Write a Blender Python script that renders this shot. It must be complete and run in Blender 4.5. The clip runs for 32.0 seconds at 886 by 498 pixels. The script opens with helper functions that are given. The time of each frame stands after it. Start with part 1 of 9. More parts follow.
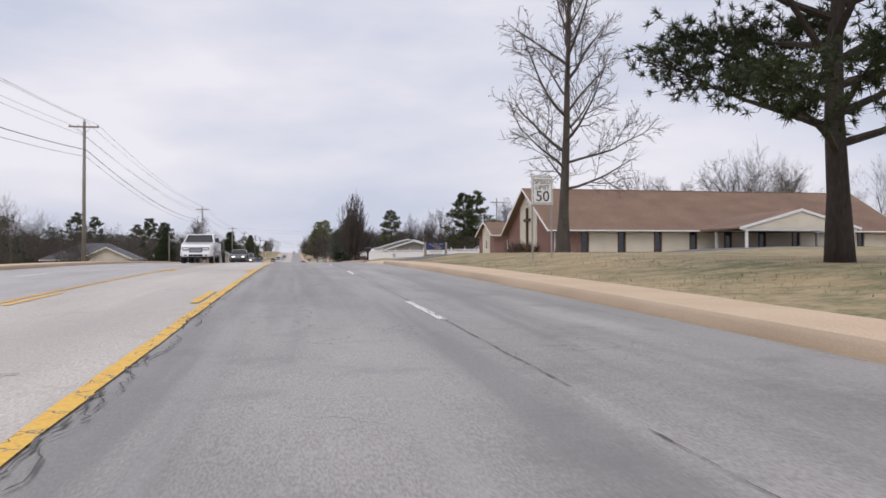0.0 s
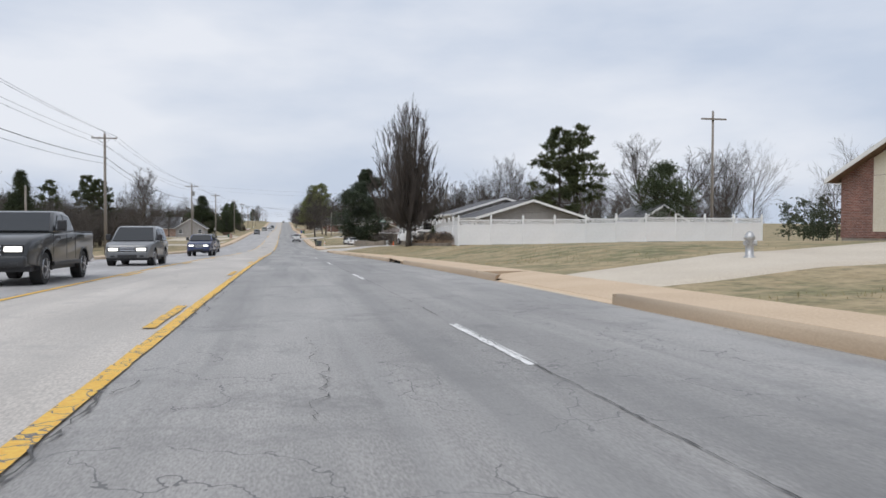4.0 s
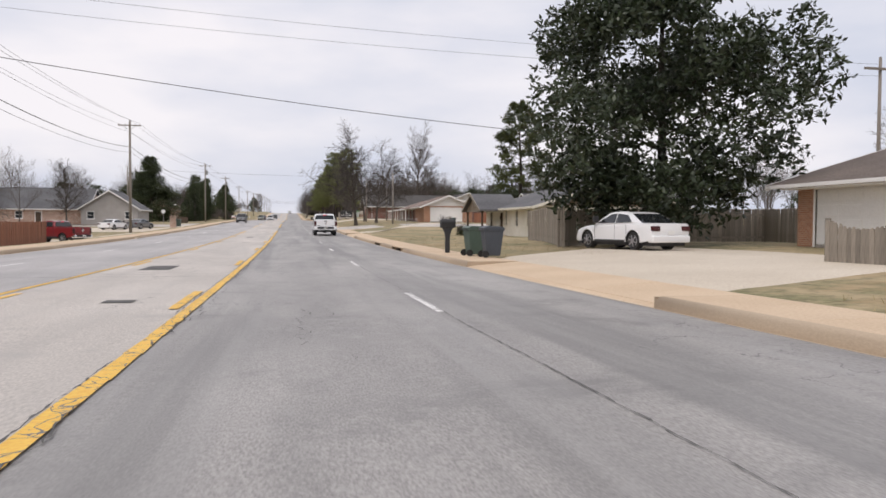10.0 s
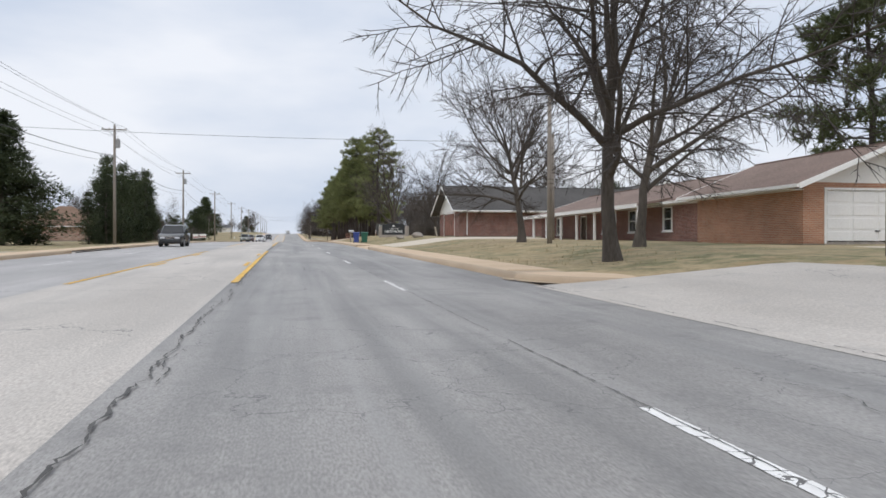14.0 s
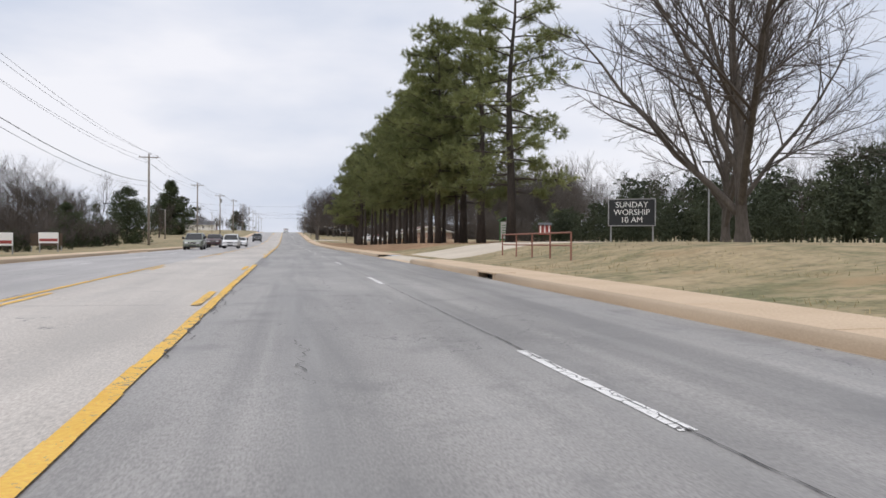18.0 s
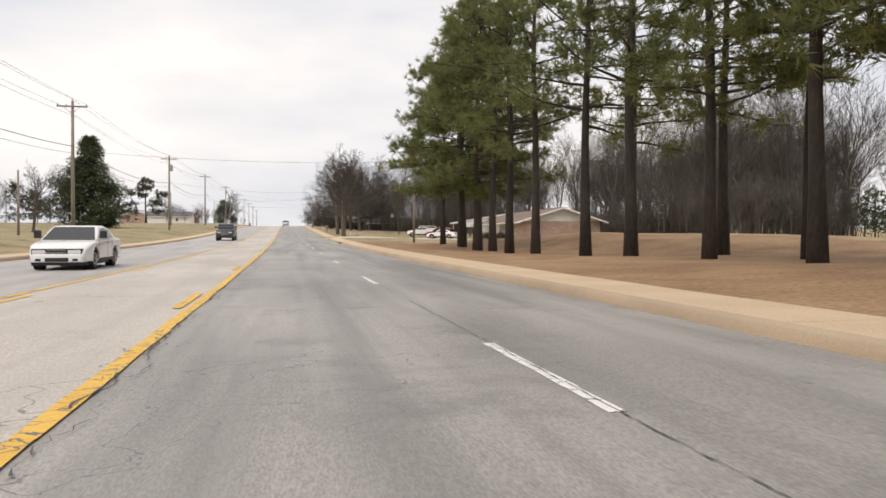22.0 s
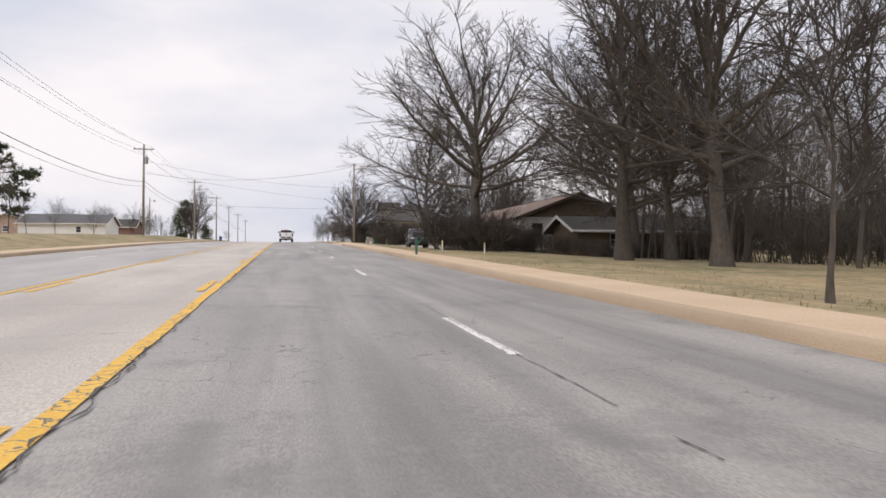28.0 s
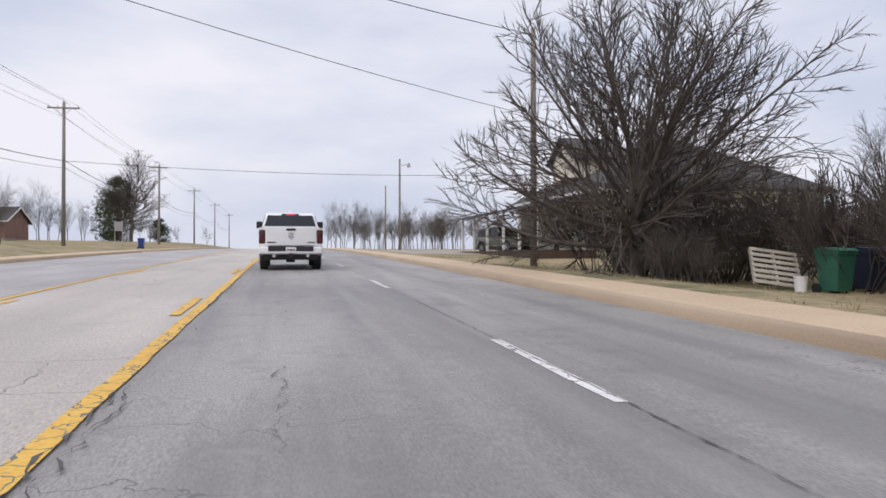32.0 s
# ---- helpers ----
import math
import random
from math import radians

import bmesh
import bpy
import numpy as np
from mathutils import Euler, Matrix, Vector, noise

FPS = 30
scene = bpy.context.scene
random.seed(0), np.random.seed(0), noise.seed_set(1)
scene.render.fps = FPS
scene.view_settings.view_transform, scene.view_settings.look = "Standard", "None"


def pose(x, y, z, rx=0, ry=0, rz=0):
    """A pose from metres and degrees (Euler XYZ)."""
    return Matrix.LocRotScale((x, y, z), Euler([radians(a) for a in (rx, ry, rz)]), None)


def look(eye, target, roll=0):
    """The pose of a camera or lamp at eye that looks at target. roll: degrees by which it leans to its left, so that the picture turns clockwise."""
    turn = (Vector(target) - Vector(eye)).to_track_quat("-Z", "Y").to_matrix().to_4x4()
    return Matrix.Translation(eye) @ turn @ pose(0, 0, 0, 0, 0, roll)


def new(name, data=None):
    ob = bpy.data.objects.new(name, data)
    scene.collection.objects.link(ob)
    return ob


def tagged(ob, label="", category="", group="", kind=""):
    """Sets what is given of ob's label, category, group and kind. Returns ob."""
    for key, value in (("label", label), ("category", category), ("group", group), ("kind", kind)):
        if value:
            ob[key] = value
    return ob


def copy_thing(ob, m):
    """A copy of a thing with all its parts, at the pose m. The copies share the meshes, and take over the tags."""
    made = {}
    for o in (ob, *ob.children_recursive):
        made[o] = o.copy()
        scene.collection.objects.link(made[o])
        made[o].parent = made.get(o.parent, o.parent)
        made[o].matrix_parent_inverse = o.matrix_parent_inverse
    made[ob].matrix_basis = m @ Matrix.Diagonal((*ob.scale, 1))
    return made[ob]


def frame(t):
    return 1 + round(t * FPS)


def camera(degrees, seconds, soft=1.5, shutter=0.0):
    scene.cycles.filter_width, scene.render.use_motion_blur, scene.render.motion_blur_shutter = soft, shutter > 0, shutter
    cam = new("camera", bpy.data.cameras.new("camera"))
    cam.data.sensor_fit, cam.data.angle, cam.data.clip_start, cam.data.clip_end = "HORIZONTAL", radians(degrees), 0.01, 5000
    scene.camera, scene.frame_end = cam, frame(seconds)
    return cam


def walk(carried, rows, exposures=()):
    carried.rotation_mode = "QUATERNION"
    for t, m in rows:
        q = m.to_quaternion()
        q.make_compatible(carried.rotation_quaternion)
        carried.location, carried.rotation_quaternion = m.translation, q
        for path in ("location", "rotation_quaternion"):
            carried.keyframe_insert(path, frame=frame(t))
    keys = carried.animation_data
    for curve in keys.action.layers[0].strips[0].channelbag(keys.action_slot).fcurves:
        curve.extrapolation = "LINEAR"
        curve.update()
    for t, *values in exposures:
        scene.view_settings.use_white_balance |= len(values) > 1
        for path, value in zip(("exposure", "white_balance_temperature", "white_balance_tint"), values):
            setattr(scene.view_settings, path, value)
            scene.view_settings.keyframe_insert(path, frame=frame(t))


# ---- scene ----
cam = camera(61.06, 32.0, soft=1.6)
# the road's gradient, in per cent, every 40 m from y = -60
GRADE = [5.90, 3.92, 1.89, -0.29, -1.89, -2.53, -1.83, -0.37, 0.95, 1.66, 1.55, 0.93, 0.38, 0.38, 0.80, 1.72, 2.66, 3.16, 3.02, 2.44, 1.84, 1.31, 0.88, 0.53, 0.26, 0.06, -0.09, -0.19]
ROWS = [
    (0.0, 0.232, 0.000, 1.101, 0.693, -11.230, -0.180), (0.5, 0.180, 9.070, 1.344, 0.503, -11.179, -0.114),
    (1.0, 0.128, 18.205, 1.546, 0.225, -11.193, -0.022), (1.5, 0.094, 27.405, 1.705, -0.044, -11.390, 0.044),
    (2.0, 0.060, 36.669, 1.820, -0.337, -11.674, 0.101), (2.5, 0.069, 46.004, 1.888, -0.631, -11.915, 0.125),
    (3.0, 0.077, 55.414, 1.908, -0.985, -12.056, 0.104), (3.5, 0.107, 64.898, 1.882, -1.349, -12.093, 0.098),
    (4.0, 0.136, 74.457, 1.817, -1.584, -12.004, 0.083), (4.5, 0.170, 84.094, 1.715, -1.781, -11.899, 0.081),
    (5.0, 0.204, 93.811, 1.574, -1.979, -11.819, 0.104), (5.5, 0.225, 103.608, 1.395, -2.161, -11.770, 0.153),
    (6.0, 0.245, 113.484, 1.195, -2.328, -11.736, 0.206), (6.5, 0.236, 123.448, 0.977, -2.426, -11.751, 0.150),
    (7.0, 0.228, 133.505, 0.741, -2.457, -11.797, 0.093), (7.5, 0.235, 143.656, 0.489, -2.508, -11.869, 0.102),
    (8.0, 0.242, 153.901, 0.246, -2.431, -11.855, 0.126), (8.5, 0.228, 164.235, 0.019, -2.374, -11.768, 0.114),
    (9.0, 0.213, 174.657, -0.190, -2.268, -11.655, 0.113), (9.5, 0.190, 185.164, -0.380, -2.121, -11.607, 0.201),
    (10.0, 0.166, 195.759, -0.533, -1.924, -11.546, 0.270), (10.5, 0.123, 206.425, -0.645, -1.675, -11.521, 0.249),
    (11.0, 0.081, 217.150, -0.717, -1.423, -11.528, 0.167), (11.5, 0.044, 227.933, -0.747, -1.145, -11.493, 0.072),
    (12.0, 0.008, 238.774, -0.739, -0.952, -11.484, -0.023), (12.5, 0.007, 249.672, -0.692, -0.713, -11.535, -0.083),
    (13.0, 0.007, 260.626, -0.605, -0.554, -11.648, -0.099), (13.5, -0.014, 271.637, -0.488, -0.419, -11.697, -0.082),
    (14.0, -0.034, 282.703, -0.349, -0.310, -11.709, -0.020), (14.5, -0.059, 293.825, -0.188, -0.236, -11.695, 0.032),
    (15.0, -0.085, 304.999, -0.007, -0.251, -11.674, 0.061), (15.5, -0.096, 316.226, 0.176, -0.330, -11.677, 0.063),
    (16.0, -0.106, 327.505, 0.356, -0.293, -11.752, 0.037), (16.5, -0.082, 338.834, 0.534, -0.213, -11.821, 0.073),
    (17.0, -0.058, 350.207, 0.702, -0.168, -11.862, 0.106), (17.5, -0.049, 361.625, 0.850, -0.247, -11.874, 0.144),
    (18.0, -0.039, 373.087, 0.979, -0.364, -11.862, 0.179), (18.5, -0.039, 384.586, 1.088, -0.419, -11.830, 0.136),
    (19.0, -0.038, 396.111, 1.178, -0.483, -11.854, 0.046), (19.5, 0.004, 407.662, 1.250, -0.602, -11.852, -0.026),
    (20.0, 0.046, 419.240, 1.304, -0.690, -11.910, -0.062), (20.5, 0.093, 430.834, 1.348, -0.722, -11.926, -0.049),
    (21.0, 0.141, 442.430, 1.392, -0.715, -11.932, -0.034), (21.5, 0.159, 454.031, 1.436, -0.699, -11.903, -0.034),
    (22.0, 0.177, 465.635, 1.481, -0.706, -11.839, -0.011), (22.5, 0.174, 477.230, 1.539, -0.704, -11.801, 0.041),
    (23.0, 0.170, 488.802, 1.611, -0.634, -11.748, 0.074), (23.5, 0.149, 500.350, 1.696, -0.575, -11.694, 0.087),
    (24.0, 0.127, 511.876, 1.804, -0.464, -11.604, 0.113), (24.5, 0.115, 523.381, 1.943, -0.341, -11.567, 0.164),
    (25.0, 0.102, 534.867, 2.111, -0.204, -11.569, 0.208), (25.5, 0.100, 546.336, 2.310, -0.056, -11.595, 0.189),
    (26.0, 0.098, 557.785, 2.540, 0.116, -11.653, 0.144), (26.5, 0.104, 569.223, 2.799, 0.275, -11.713, 0.120),
    (27.0, 0.111, 580.656, 3.090, 0.413, -11.768, 0.128), (27.5, 0.123, 592.083, 3.403, 0.483, -11.819, 0.142),
    (28.0, 0.134, 603.504, 3.731, 0.604, -11.860, 0.108), (28.5, 0.146, 614.920, 4.076, 0.710, -11.869, 0.061),
    (29.0, 0.158, 626.330, 4.434, 0.748, -11.866, 0.023), (29.5, 0.150, 637.733, 4.789, 0.723, -11.843, -0.013),
    (30.0, 0.143, 649.131, 5.140, 0.689, -11.775, -0.015), (30.5, 0.108, 660.517, 5.485, 0.685, -11.768, -0.061),
    (31.0, 0.073, 671.886, 5.818, 0.552, -11.774, -0.126), (31.5, 0.043, 683.238, 6.132, 0.514, -11.870, -0.144),
    (32.0, 0.013, 694.574, 6.427, 0.424, -12.035, -0.098),
]
PATH = []
for t, x, y, z, tilt, turn, lean in ROWS:
    # turn: to the left of the road's line; tilt: up; lean: to the left
    PATH.append((t, pose(x, y, z, 0, 0, turn) @ pose(0, 0, 0, 90 + tilt) @ pose(0, 0, 0, 0, 0, lean)))
EXPOSURES = [(0, 0, 6500, 16), (1, 0, 6400, 12), (3, -.02, 6280, 9), (6, .04, 6420, 12), (7, .05, 6760, 13), (10, .14, 6760, 15), (11, .14, 6640, 13), (12, .12, 6340, 9), (13, .12, 6320, 9), (17, .1, 6420, 12),
             (19, .17, 6650, 12), (20, .2, 6950, 11), (23, .34, 7350, 14), (25, .3, 6950, 16), (29, .15, 6850, 15), (32, .08, 6420, 15)]
walk(cam, PATH, EXPOSURES)
# -- end of path --

# ---------------------------------------------------------------- light
SUN_DIR = Vector((-0.35, -0.45, 0.82)).normalized()
world = bpy.data.worlds.new("overcast_sky")
scene.world = world
world.use_nodes = True
wn, wl = world.node_tree.nodes, world.node_tree.links
wn.clear()
w_out, w_bg = wn.new("ShaderNodeOutputWorld"), wn.new("ShaderNodeBackground")
w_sky = wn.new("ShaderNodeTexSky")
w_sky.sky_type, w_sky.sun_disc = "NISHITA", False
w_sky.sun_elevation, w_sky.sun_rotation = math.asin(SUN_DIR.z), math.atan2(SUN_DIR.x, SUN_DIR.y)
w_sky.dust_density = 4.0
w_co, w_map = wn.new("ShaderNodeTexCoord"), wn.new("ShaderNodeMapping")
w_map.inputs["Scale"].default_value = (1.0, 1.0, 3.0)
w_noise = wn.new("ShaderNodeTexNoise")
w_noise.inputs["Scale"].default_value, w_noise.inputs["Detail"].default_value = 2.0, 6.0
w_noise.inputs["Roughness"].default_value = 0.5
w_ramp = wn.new("ShaderNodeValToRGB")
w_ramp.color_ramp.elements[0].position, w_ramp.color_ramp.elements[1].position = 0.38, 0.62
w_ramp.color_ramp.elements[0].color = (6.0, 6.6, 7.7, 1)
w_ramp.color_ramp.elements[1].color = (8.6, 8.7, 9.1, 1)
w_mix = wn.new("ShaderNodeMixRGB")
w_mix.inputs[0].default_value = 0.93
wl.new(w_co.outputs["Generated"], w_map.inputs["Vector"])
wl.new(w_map.outputs["Vector"], w_noise.inputs["Vector"])
wl.new(w_noise.outputs["Fac"], w_ramp.inputs["Fac"])
wl.new(w_sky.outputs["Color"], w_mix.inputs[1])
wl.new(w_ramp.outputs["Color"], w_mix.inputs[2])
wl.new(w_mix.outputs["Color"], w_bg.inputs["Color"])
w_bg.inputs["Strength"].default_value = 0.1
wl.new(w_bg.outputs["Background"], w_out.inputs["Surface"])

sun_data = bpy.data.lights.new("sun", "SUN")
sun_data.energy, sun_data.angle, sun_data.color = 1.2, radians(40), (1.0, 0.97, 0.93)
sun = new("sun", sun_data)
sun.matrix_world = look(SUN_DIR * 100, (0, 0, 0))
scene.view_settings.exposure = 0.0


# ---------------------------------------------------------------- materials
def mat(name, a, b=None, rough=0.8, metal=0.0, scale=1.0, fine=30.0, bump=0.15, spread=0.5, rnd=0.0, coat=0.0, stretch=(1, 1, 1), alpha=None, fine_mix=0.35):
    """Two colours mixed by broad noise, grain by fine noise, and fine relief."""
    m = bpy.data.materials.new(name)
    m.use_nodes = True
    n, l = m.node_tree.nodes, m.node_tree.links
    bs = n["Principled BSDF"]
    b = b or tuple(c * 0.8 for c in a)
    co, mp = n.new("ShaderNodeTexCoord"), n.new("ShaderNodeMapping")
    mp.inputs["Scale"].default_value = stretch
    l.new(co.outputs["Object"], mp.inputs["Vector"])
    n1, n2 = n.new("ShaderNodeTexNoise"), n.new("ShaderNodeTexNoise")
    n1.inputs["Scale"].default_value, n1.inputs["Detail"].default_value = scale, 6.0
    n2.inputs["Scale"].default_value, n2.inputs["Detail"].default_value = fine, 3.0
    for k in (n1, n2):
        l.new(mp.outputs["Vector"], k.inputs["Vector"])
    rp = n.new("ShaderNodeValToRGB")
    rp.color_ramp.elements[0].position, rp.color_ramp.elements[1].position = 0.5 - spread / 2, 0.5 + spread / 2
    rp.color_ramp.elements[0].color, rp.color_ramp.elements[1].color = (*a, 1), (*b, 1)
    l.new(n1.outputs["Fac"], rp.inputs["Fac"])
    mx = n.new("ShaderNodeMixRGB")
    mx.blend_type = "OVERLAY"
    mx.inputs[0].default_value = fine_mix
    l.new(rp.outputs["Color"], mx.inputs[1])
    l.new(n2.outputs["Fac"], mx.inputs[2])
    last = mx.outputs["Color"]
    if rnd:
        oi, hs = n.new("ShaderNodeObjectInfo"), n.new("ShaderNodeHueSaturation")
        mr = n.new("ShaderNodeMapRange")
        mr.inputs["To Min"].default_value, mr.inputs["To Max"].default_value = 1 - rnd, 1 + rnd
        l.new(oi.outputs["Random"], mr.inputs["Value"])
        l.new(mr.outputs["Result"], hs.inputs["Value"])
        l.new(last, hs.inputs["Color"])
        last = hs.outputs["Color"]
    l.new(last, bs.inputs["Base Color"])
    bs.inputs["Roughness"].default_value, bs.inputs["Metallic"].default_value = rough, metal
    bs.inputs["Coat Weight"].default_value = coat
    bs.inputs["Coat Roughness"].default_value = 0.08
    if bump:
        bp = n.new("ShaderNodeBump")
        bp.inputs["Strength"].default_value, bp.inputs["Distance"].default_value = bump, 0.02
        l.new(n2.outputs["Fac"], bp.inputs["Height"])
        l.new(bp.outputs["Normal"], bs.inputs["Normal"])
    return m


def see_through(m, share=0.3):
    """Thin leaves: part of the light passes through them."""
    n, l = m.node_tree.nodes, m.node_tree.links
    bs, out = n["Principled BSDF"], n["Material Output"]
    tr, mx = n.new("ShaderNodeBsdfTranslucent"), n.new("ShaderNodeMixShader")
    mx.inputs[0].default_value = share
    l.new(bs.inputs["Base Color"].links[0].from_socket, tr.inputs["Color"])
    l.new(bs.outputs[0], mx.inputs[1])
    l.new(tr.outputs[0], mx.inputs[2])
    l.new(mx.outputs[0], out.inputs["Surface"])
    return m


def node_of(m, kind, **values):
    k = m.node_tree.nodes.new(kind)
    for key, v in values.items():
        k.inputs[key.replace("_", " ")].default_value = v
    return k


def cracked(m, cell, dark, width, amount):
    """Adds a net of dark cracks in patches to a road material."""
    l, n = m.node_tree.links, m.node_tree.nodes
    bs = n["Principled BSDF"]
    base = bs.inputs["Base Color"].links[0].from_socket
    co = n.new("ShaderNodeTexCoord")
    warp = node_of(m, "ShaderNodeTexNoise", Scale=1.7, Detail=4.0)
    l.new(co.outputs["Object"], warp.inputs["Vector"])
    add = n.new("ShaderNodeMixRGB")
    add.blend_type, add.inputs[0].default_value = "ADD", 0.9
    l.new(co.outputs["Object"], add.inputs[1])
    l.new(warp.outputs["Color"], add.inputs[2])
    vo = n.new("ShaderNodeTexVoronoi")
    vo.feature = "DISTANCE_TO_EDGE"
    vo.inputs["Scale"].default_value = cell
    l.new(add.outputs["Color"], vo.inputs["Vector"])
    lt = n.new("ShaderNodeMath")
    lt.operation, lt.inputs[1].default_value = "LESS_THAN", width
    l.new(vo.outputs["Distance"], lt.inputs[0])
    mask = node_of(m, "ShaderNodeTexNoise", Scale=0.16, Detail=3.0)
    l.new(co.outputs["Object"], mask.inputs["Vector"])
    gt = n.new("ShaderNodeMath")
    gt.operation, gt.inputs[1].default_value = "GREATER_THAN", 1 - amount
    l.new(mask.outputs["Fac"], gt.inputs[0])
    mu = n.new("ShaderNodeMath")
    mu.operation = "MULTIPLY"
    l.new(lt.outputs[0], mu.inputs[0])
    l.new(gt.outputs[0], mu.inputs[1])
    mx = n.new("ShaderNodeMixRGB")
    l.new(mu.outputs[0], mx.inputs[0])
    l.new(base, mx.inputs[1])
    mx.inputs[2].default_value = (*dark, 1)
    l.new(mx.outputs["Color"], bs.inputs["Base Color"])
    return m


def mottled(m, scale, tone, lo=0.44, hi=0.6):
    """Lays a second, smaller pattern of dry patches over a ground material."""
    n, l = m.node_tree.nodes, m.node_tree.links
    bs = n["Principled BSDF"]
    base = bs.inputs["Base Color"].links[0].from_socket
    co = n.new("ShaderNodeTexCoord")
    t = node_of(m, "ShaderNodeTexNoise", Scale=scale, Detail=7.0, Roughness=0.65)
    l.new(co.outputs["Object"], t.inputs["Vector"])
    rp = n.new("ShaderNodeValToRGB")
    rp.color_ramp.elements[0].position, rp.color_ramp.elements[1].position = lo, hi
    l.new(t.outputs["Fac"], rp.inputs["Fac"])
    mu = n.new("ShaderNodeMath")
    mu.operation, mu.inputs[1].default_value = "MULTIPLY", 0.75
    l.new(rp.outputs["Color"], mu.inputs[0])
    mx = n.new("ShaderNodeMixRGB")
    mx.inputs[2].default_value = (*tone, 1)
    l.new(mu.outputs[0], mx.inputs[0])
    l.new(base, mx.inputs[1])
    l.new(mx.outputs["Color"], bs.inputs["Base Color"])
    return m


def streaked(m, tone, across, amount, lo=0.45, hi=0.62):
    """Long uneven bands of wear that run with the traffic."""
    n, l = m.node_tree.nodes, m.node_tree.links
    bs = n["Principled BSDF"]
    base = bs.inputs["Base Color"].links[0].from_socket
    co, mp = n.new("ShaderNodeTexCoord"), n.new("ShaderNodeMapping")
    mp.inputs["Scale"].default_value = (across, 0.045, 1)
    t = node_of(m, "ShaderNodeTexNoise", Scale=1.0, Detail=6.0, Roughness=0.6, Distortion=0.3)
    l.new(co.outputs["Object"], mp.inputs["Vector"])
    l.new(mp.outputs["Vector"], t.inputs["Vector"])
    rp = n.new("ShaderNodeValToRGB")
    rp.color_ramp.elements[0].position, rp.color_ramp.elements[1].position = lo, hi
    l.new(t.outputs["Fac"], rp.inputs["Fac"])
    mu = n.new("ShaderNodeMath")
    mu.operation, mu.inputs[1].default_value = "MULTIPLY", amount
    l.new(rp.outputs["Color"], mu.inputs[0])
    mx = n.new("ShaderNodeMixRGB")
    mx.inputs[2].default_value = (*tone, 1)
    l.new(mu.outputs[0], mx.inputs[0])
    l.new(base, mx.inputs[1])
    l.new(mx.outputs["Color"], bs.inputs["Base Color"])
    return m


def worn(m):
    """Paint with fine cracks and chips through which the road shows."""
    cracked(m, 3.2, (0.16, 0.155, 0.15), 0.022, 0.56)
    return mottled(m, 14.0, (0.21, 0.205, 0.2), 0.60, 0.66)


def bricked(name, c1, c2, mortar, size=1.0, turn=False):
    """Brickwork by material: bricks 0.2 x 0.065 m in running bond, on upright walls of any direction."""
    m = bpy.data.materials.new(name)
    m.use_nodes = True
    n, l = m.node_tree.nodes, m.node_tree.links
    bs = n["Principled BSDF"]
    co, sp, ad, cb = n.new("ShaderNodeTexCoord"), n.new("ShaderNodeSeparateXYZ"), n.new("ShaderNodeMath"), n.new("ShaderNodeCombineXYZ")
    l.new(co.outputs["Object"], sp.inputs[0])
    l.new(sp.outputs["X"], ad.inputs[0])
    l.new(sp.outputs["Y"], ad.inputs[1])
    l.new(ad.outputs[0], cb.inputs["X"])
    l.new(sp.outputs["Z"], cb.inputs["Y"])
    br = n.new("ShaderNodeTexBrick")
    br.inputs["Scale"].default_value = 1.0
    br.inputs["Brick Width"].default_value, br.inputs["Row Height"].default_value = 0.21 * size, 0.075 * size
    br.inputs["Mortar Size"].default_value = 0.009 * size
    br.inputs["Color1"].default_value, br.inputs["Color2"].default_value, br.inputs["Mortar"].default_value = (*c1, 1), (*c2, 1), (*mortar, 1)
    l.new(cb.outputs[0], br.inputs["Vector"])
    st = node_of(m, "ShaderNodeTexNoise", Scale=0.9, Detail=5.0)
    l.new(co.outputs["Object"], st.inputs["Vector"])
    mx = n.new("ShaderNodeMixRGB")
    mx.blend_type, mx.inputs[0].default_value = "OVERLAY", 0.4
    l.new(br.outputs["Color"], mx.inputs[1])
    l.new(st.outputs["Fac"], mx.inputs[2])
    l.new(mx.outputs["Color"], bs.inputs["Base Color"])
    bs.inputs["Roughness"].default_value = 0.9
    bp = n.new("ShaderNodeBump")
    bp.inputs["Strength"].default_value, bp.inputs["Distance"].default_value = 0.4, 0.02
    l.new(br.outputs["Fac"], bp.inputs["Height"])
    bp.invert = True
    l.new(bp.outputs["Normal"], bs.inputs["Normal"])
    return m


def sided(name, a, b, board=0.13, upright=False, rough=0.6):
    """Lapped boards: a shadow line and a step every board, with weathering."""
    m = mat(name, a, b, rough=rough, scale=0.8, fine=14, bump=0.0)
    n, l = m.node_tree.nodes, m.node_tree.links
    bs = n["Principled BSDF"]
    co, sp = n.new("ShaderNodeTexCoord"), n.new("ShaderNodeSeparateXYZ")
    l.new(co.outputs["Object"], sp.inputs[0])
    dv = n.new("ShaderNodeMath")
    dv.operation, dv.inputs[1].default_value = "DIVIDE", board
    if upright:
        ad = n.new("ShaderNodeMath")
        l.new(sp.outputs["X"], ad.inputs[0])
        l.new(sp.outputs["Y"], ad.inputs[1])
        l.new(ad.outputs[0], dv.inputs[0])
    else:
        l.new(sp.outputs["Z"], dv.inputs[0])
    fr = n.new("ShaderNodeMath")
    fr.operation = "FRACT"
    l.new(dv.outputs[0], fr.inputs[0])
    bp = n.new("ShaderNodeBump")
    bp.inputs["Strength"].default_value, bp.inputs["Distance"].default_value = 1.0, 0.02
    bp.invert = not upright
    l.new(fr.outputs[0], bp.inputs["Height"])
    l.new(bp.outputs["Normal"], bs.inputs["Normal"])
    return m


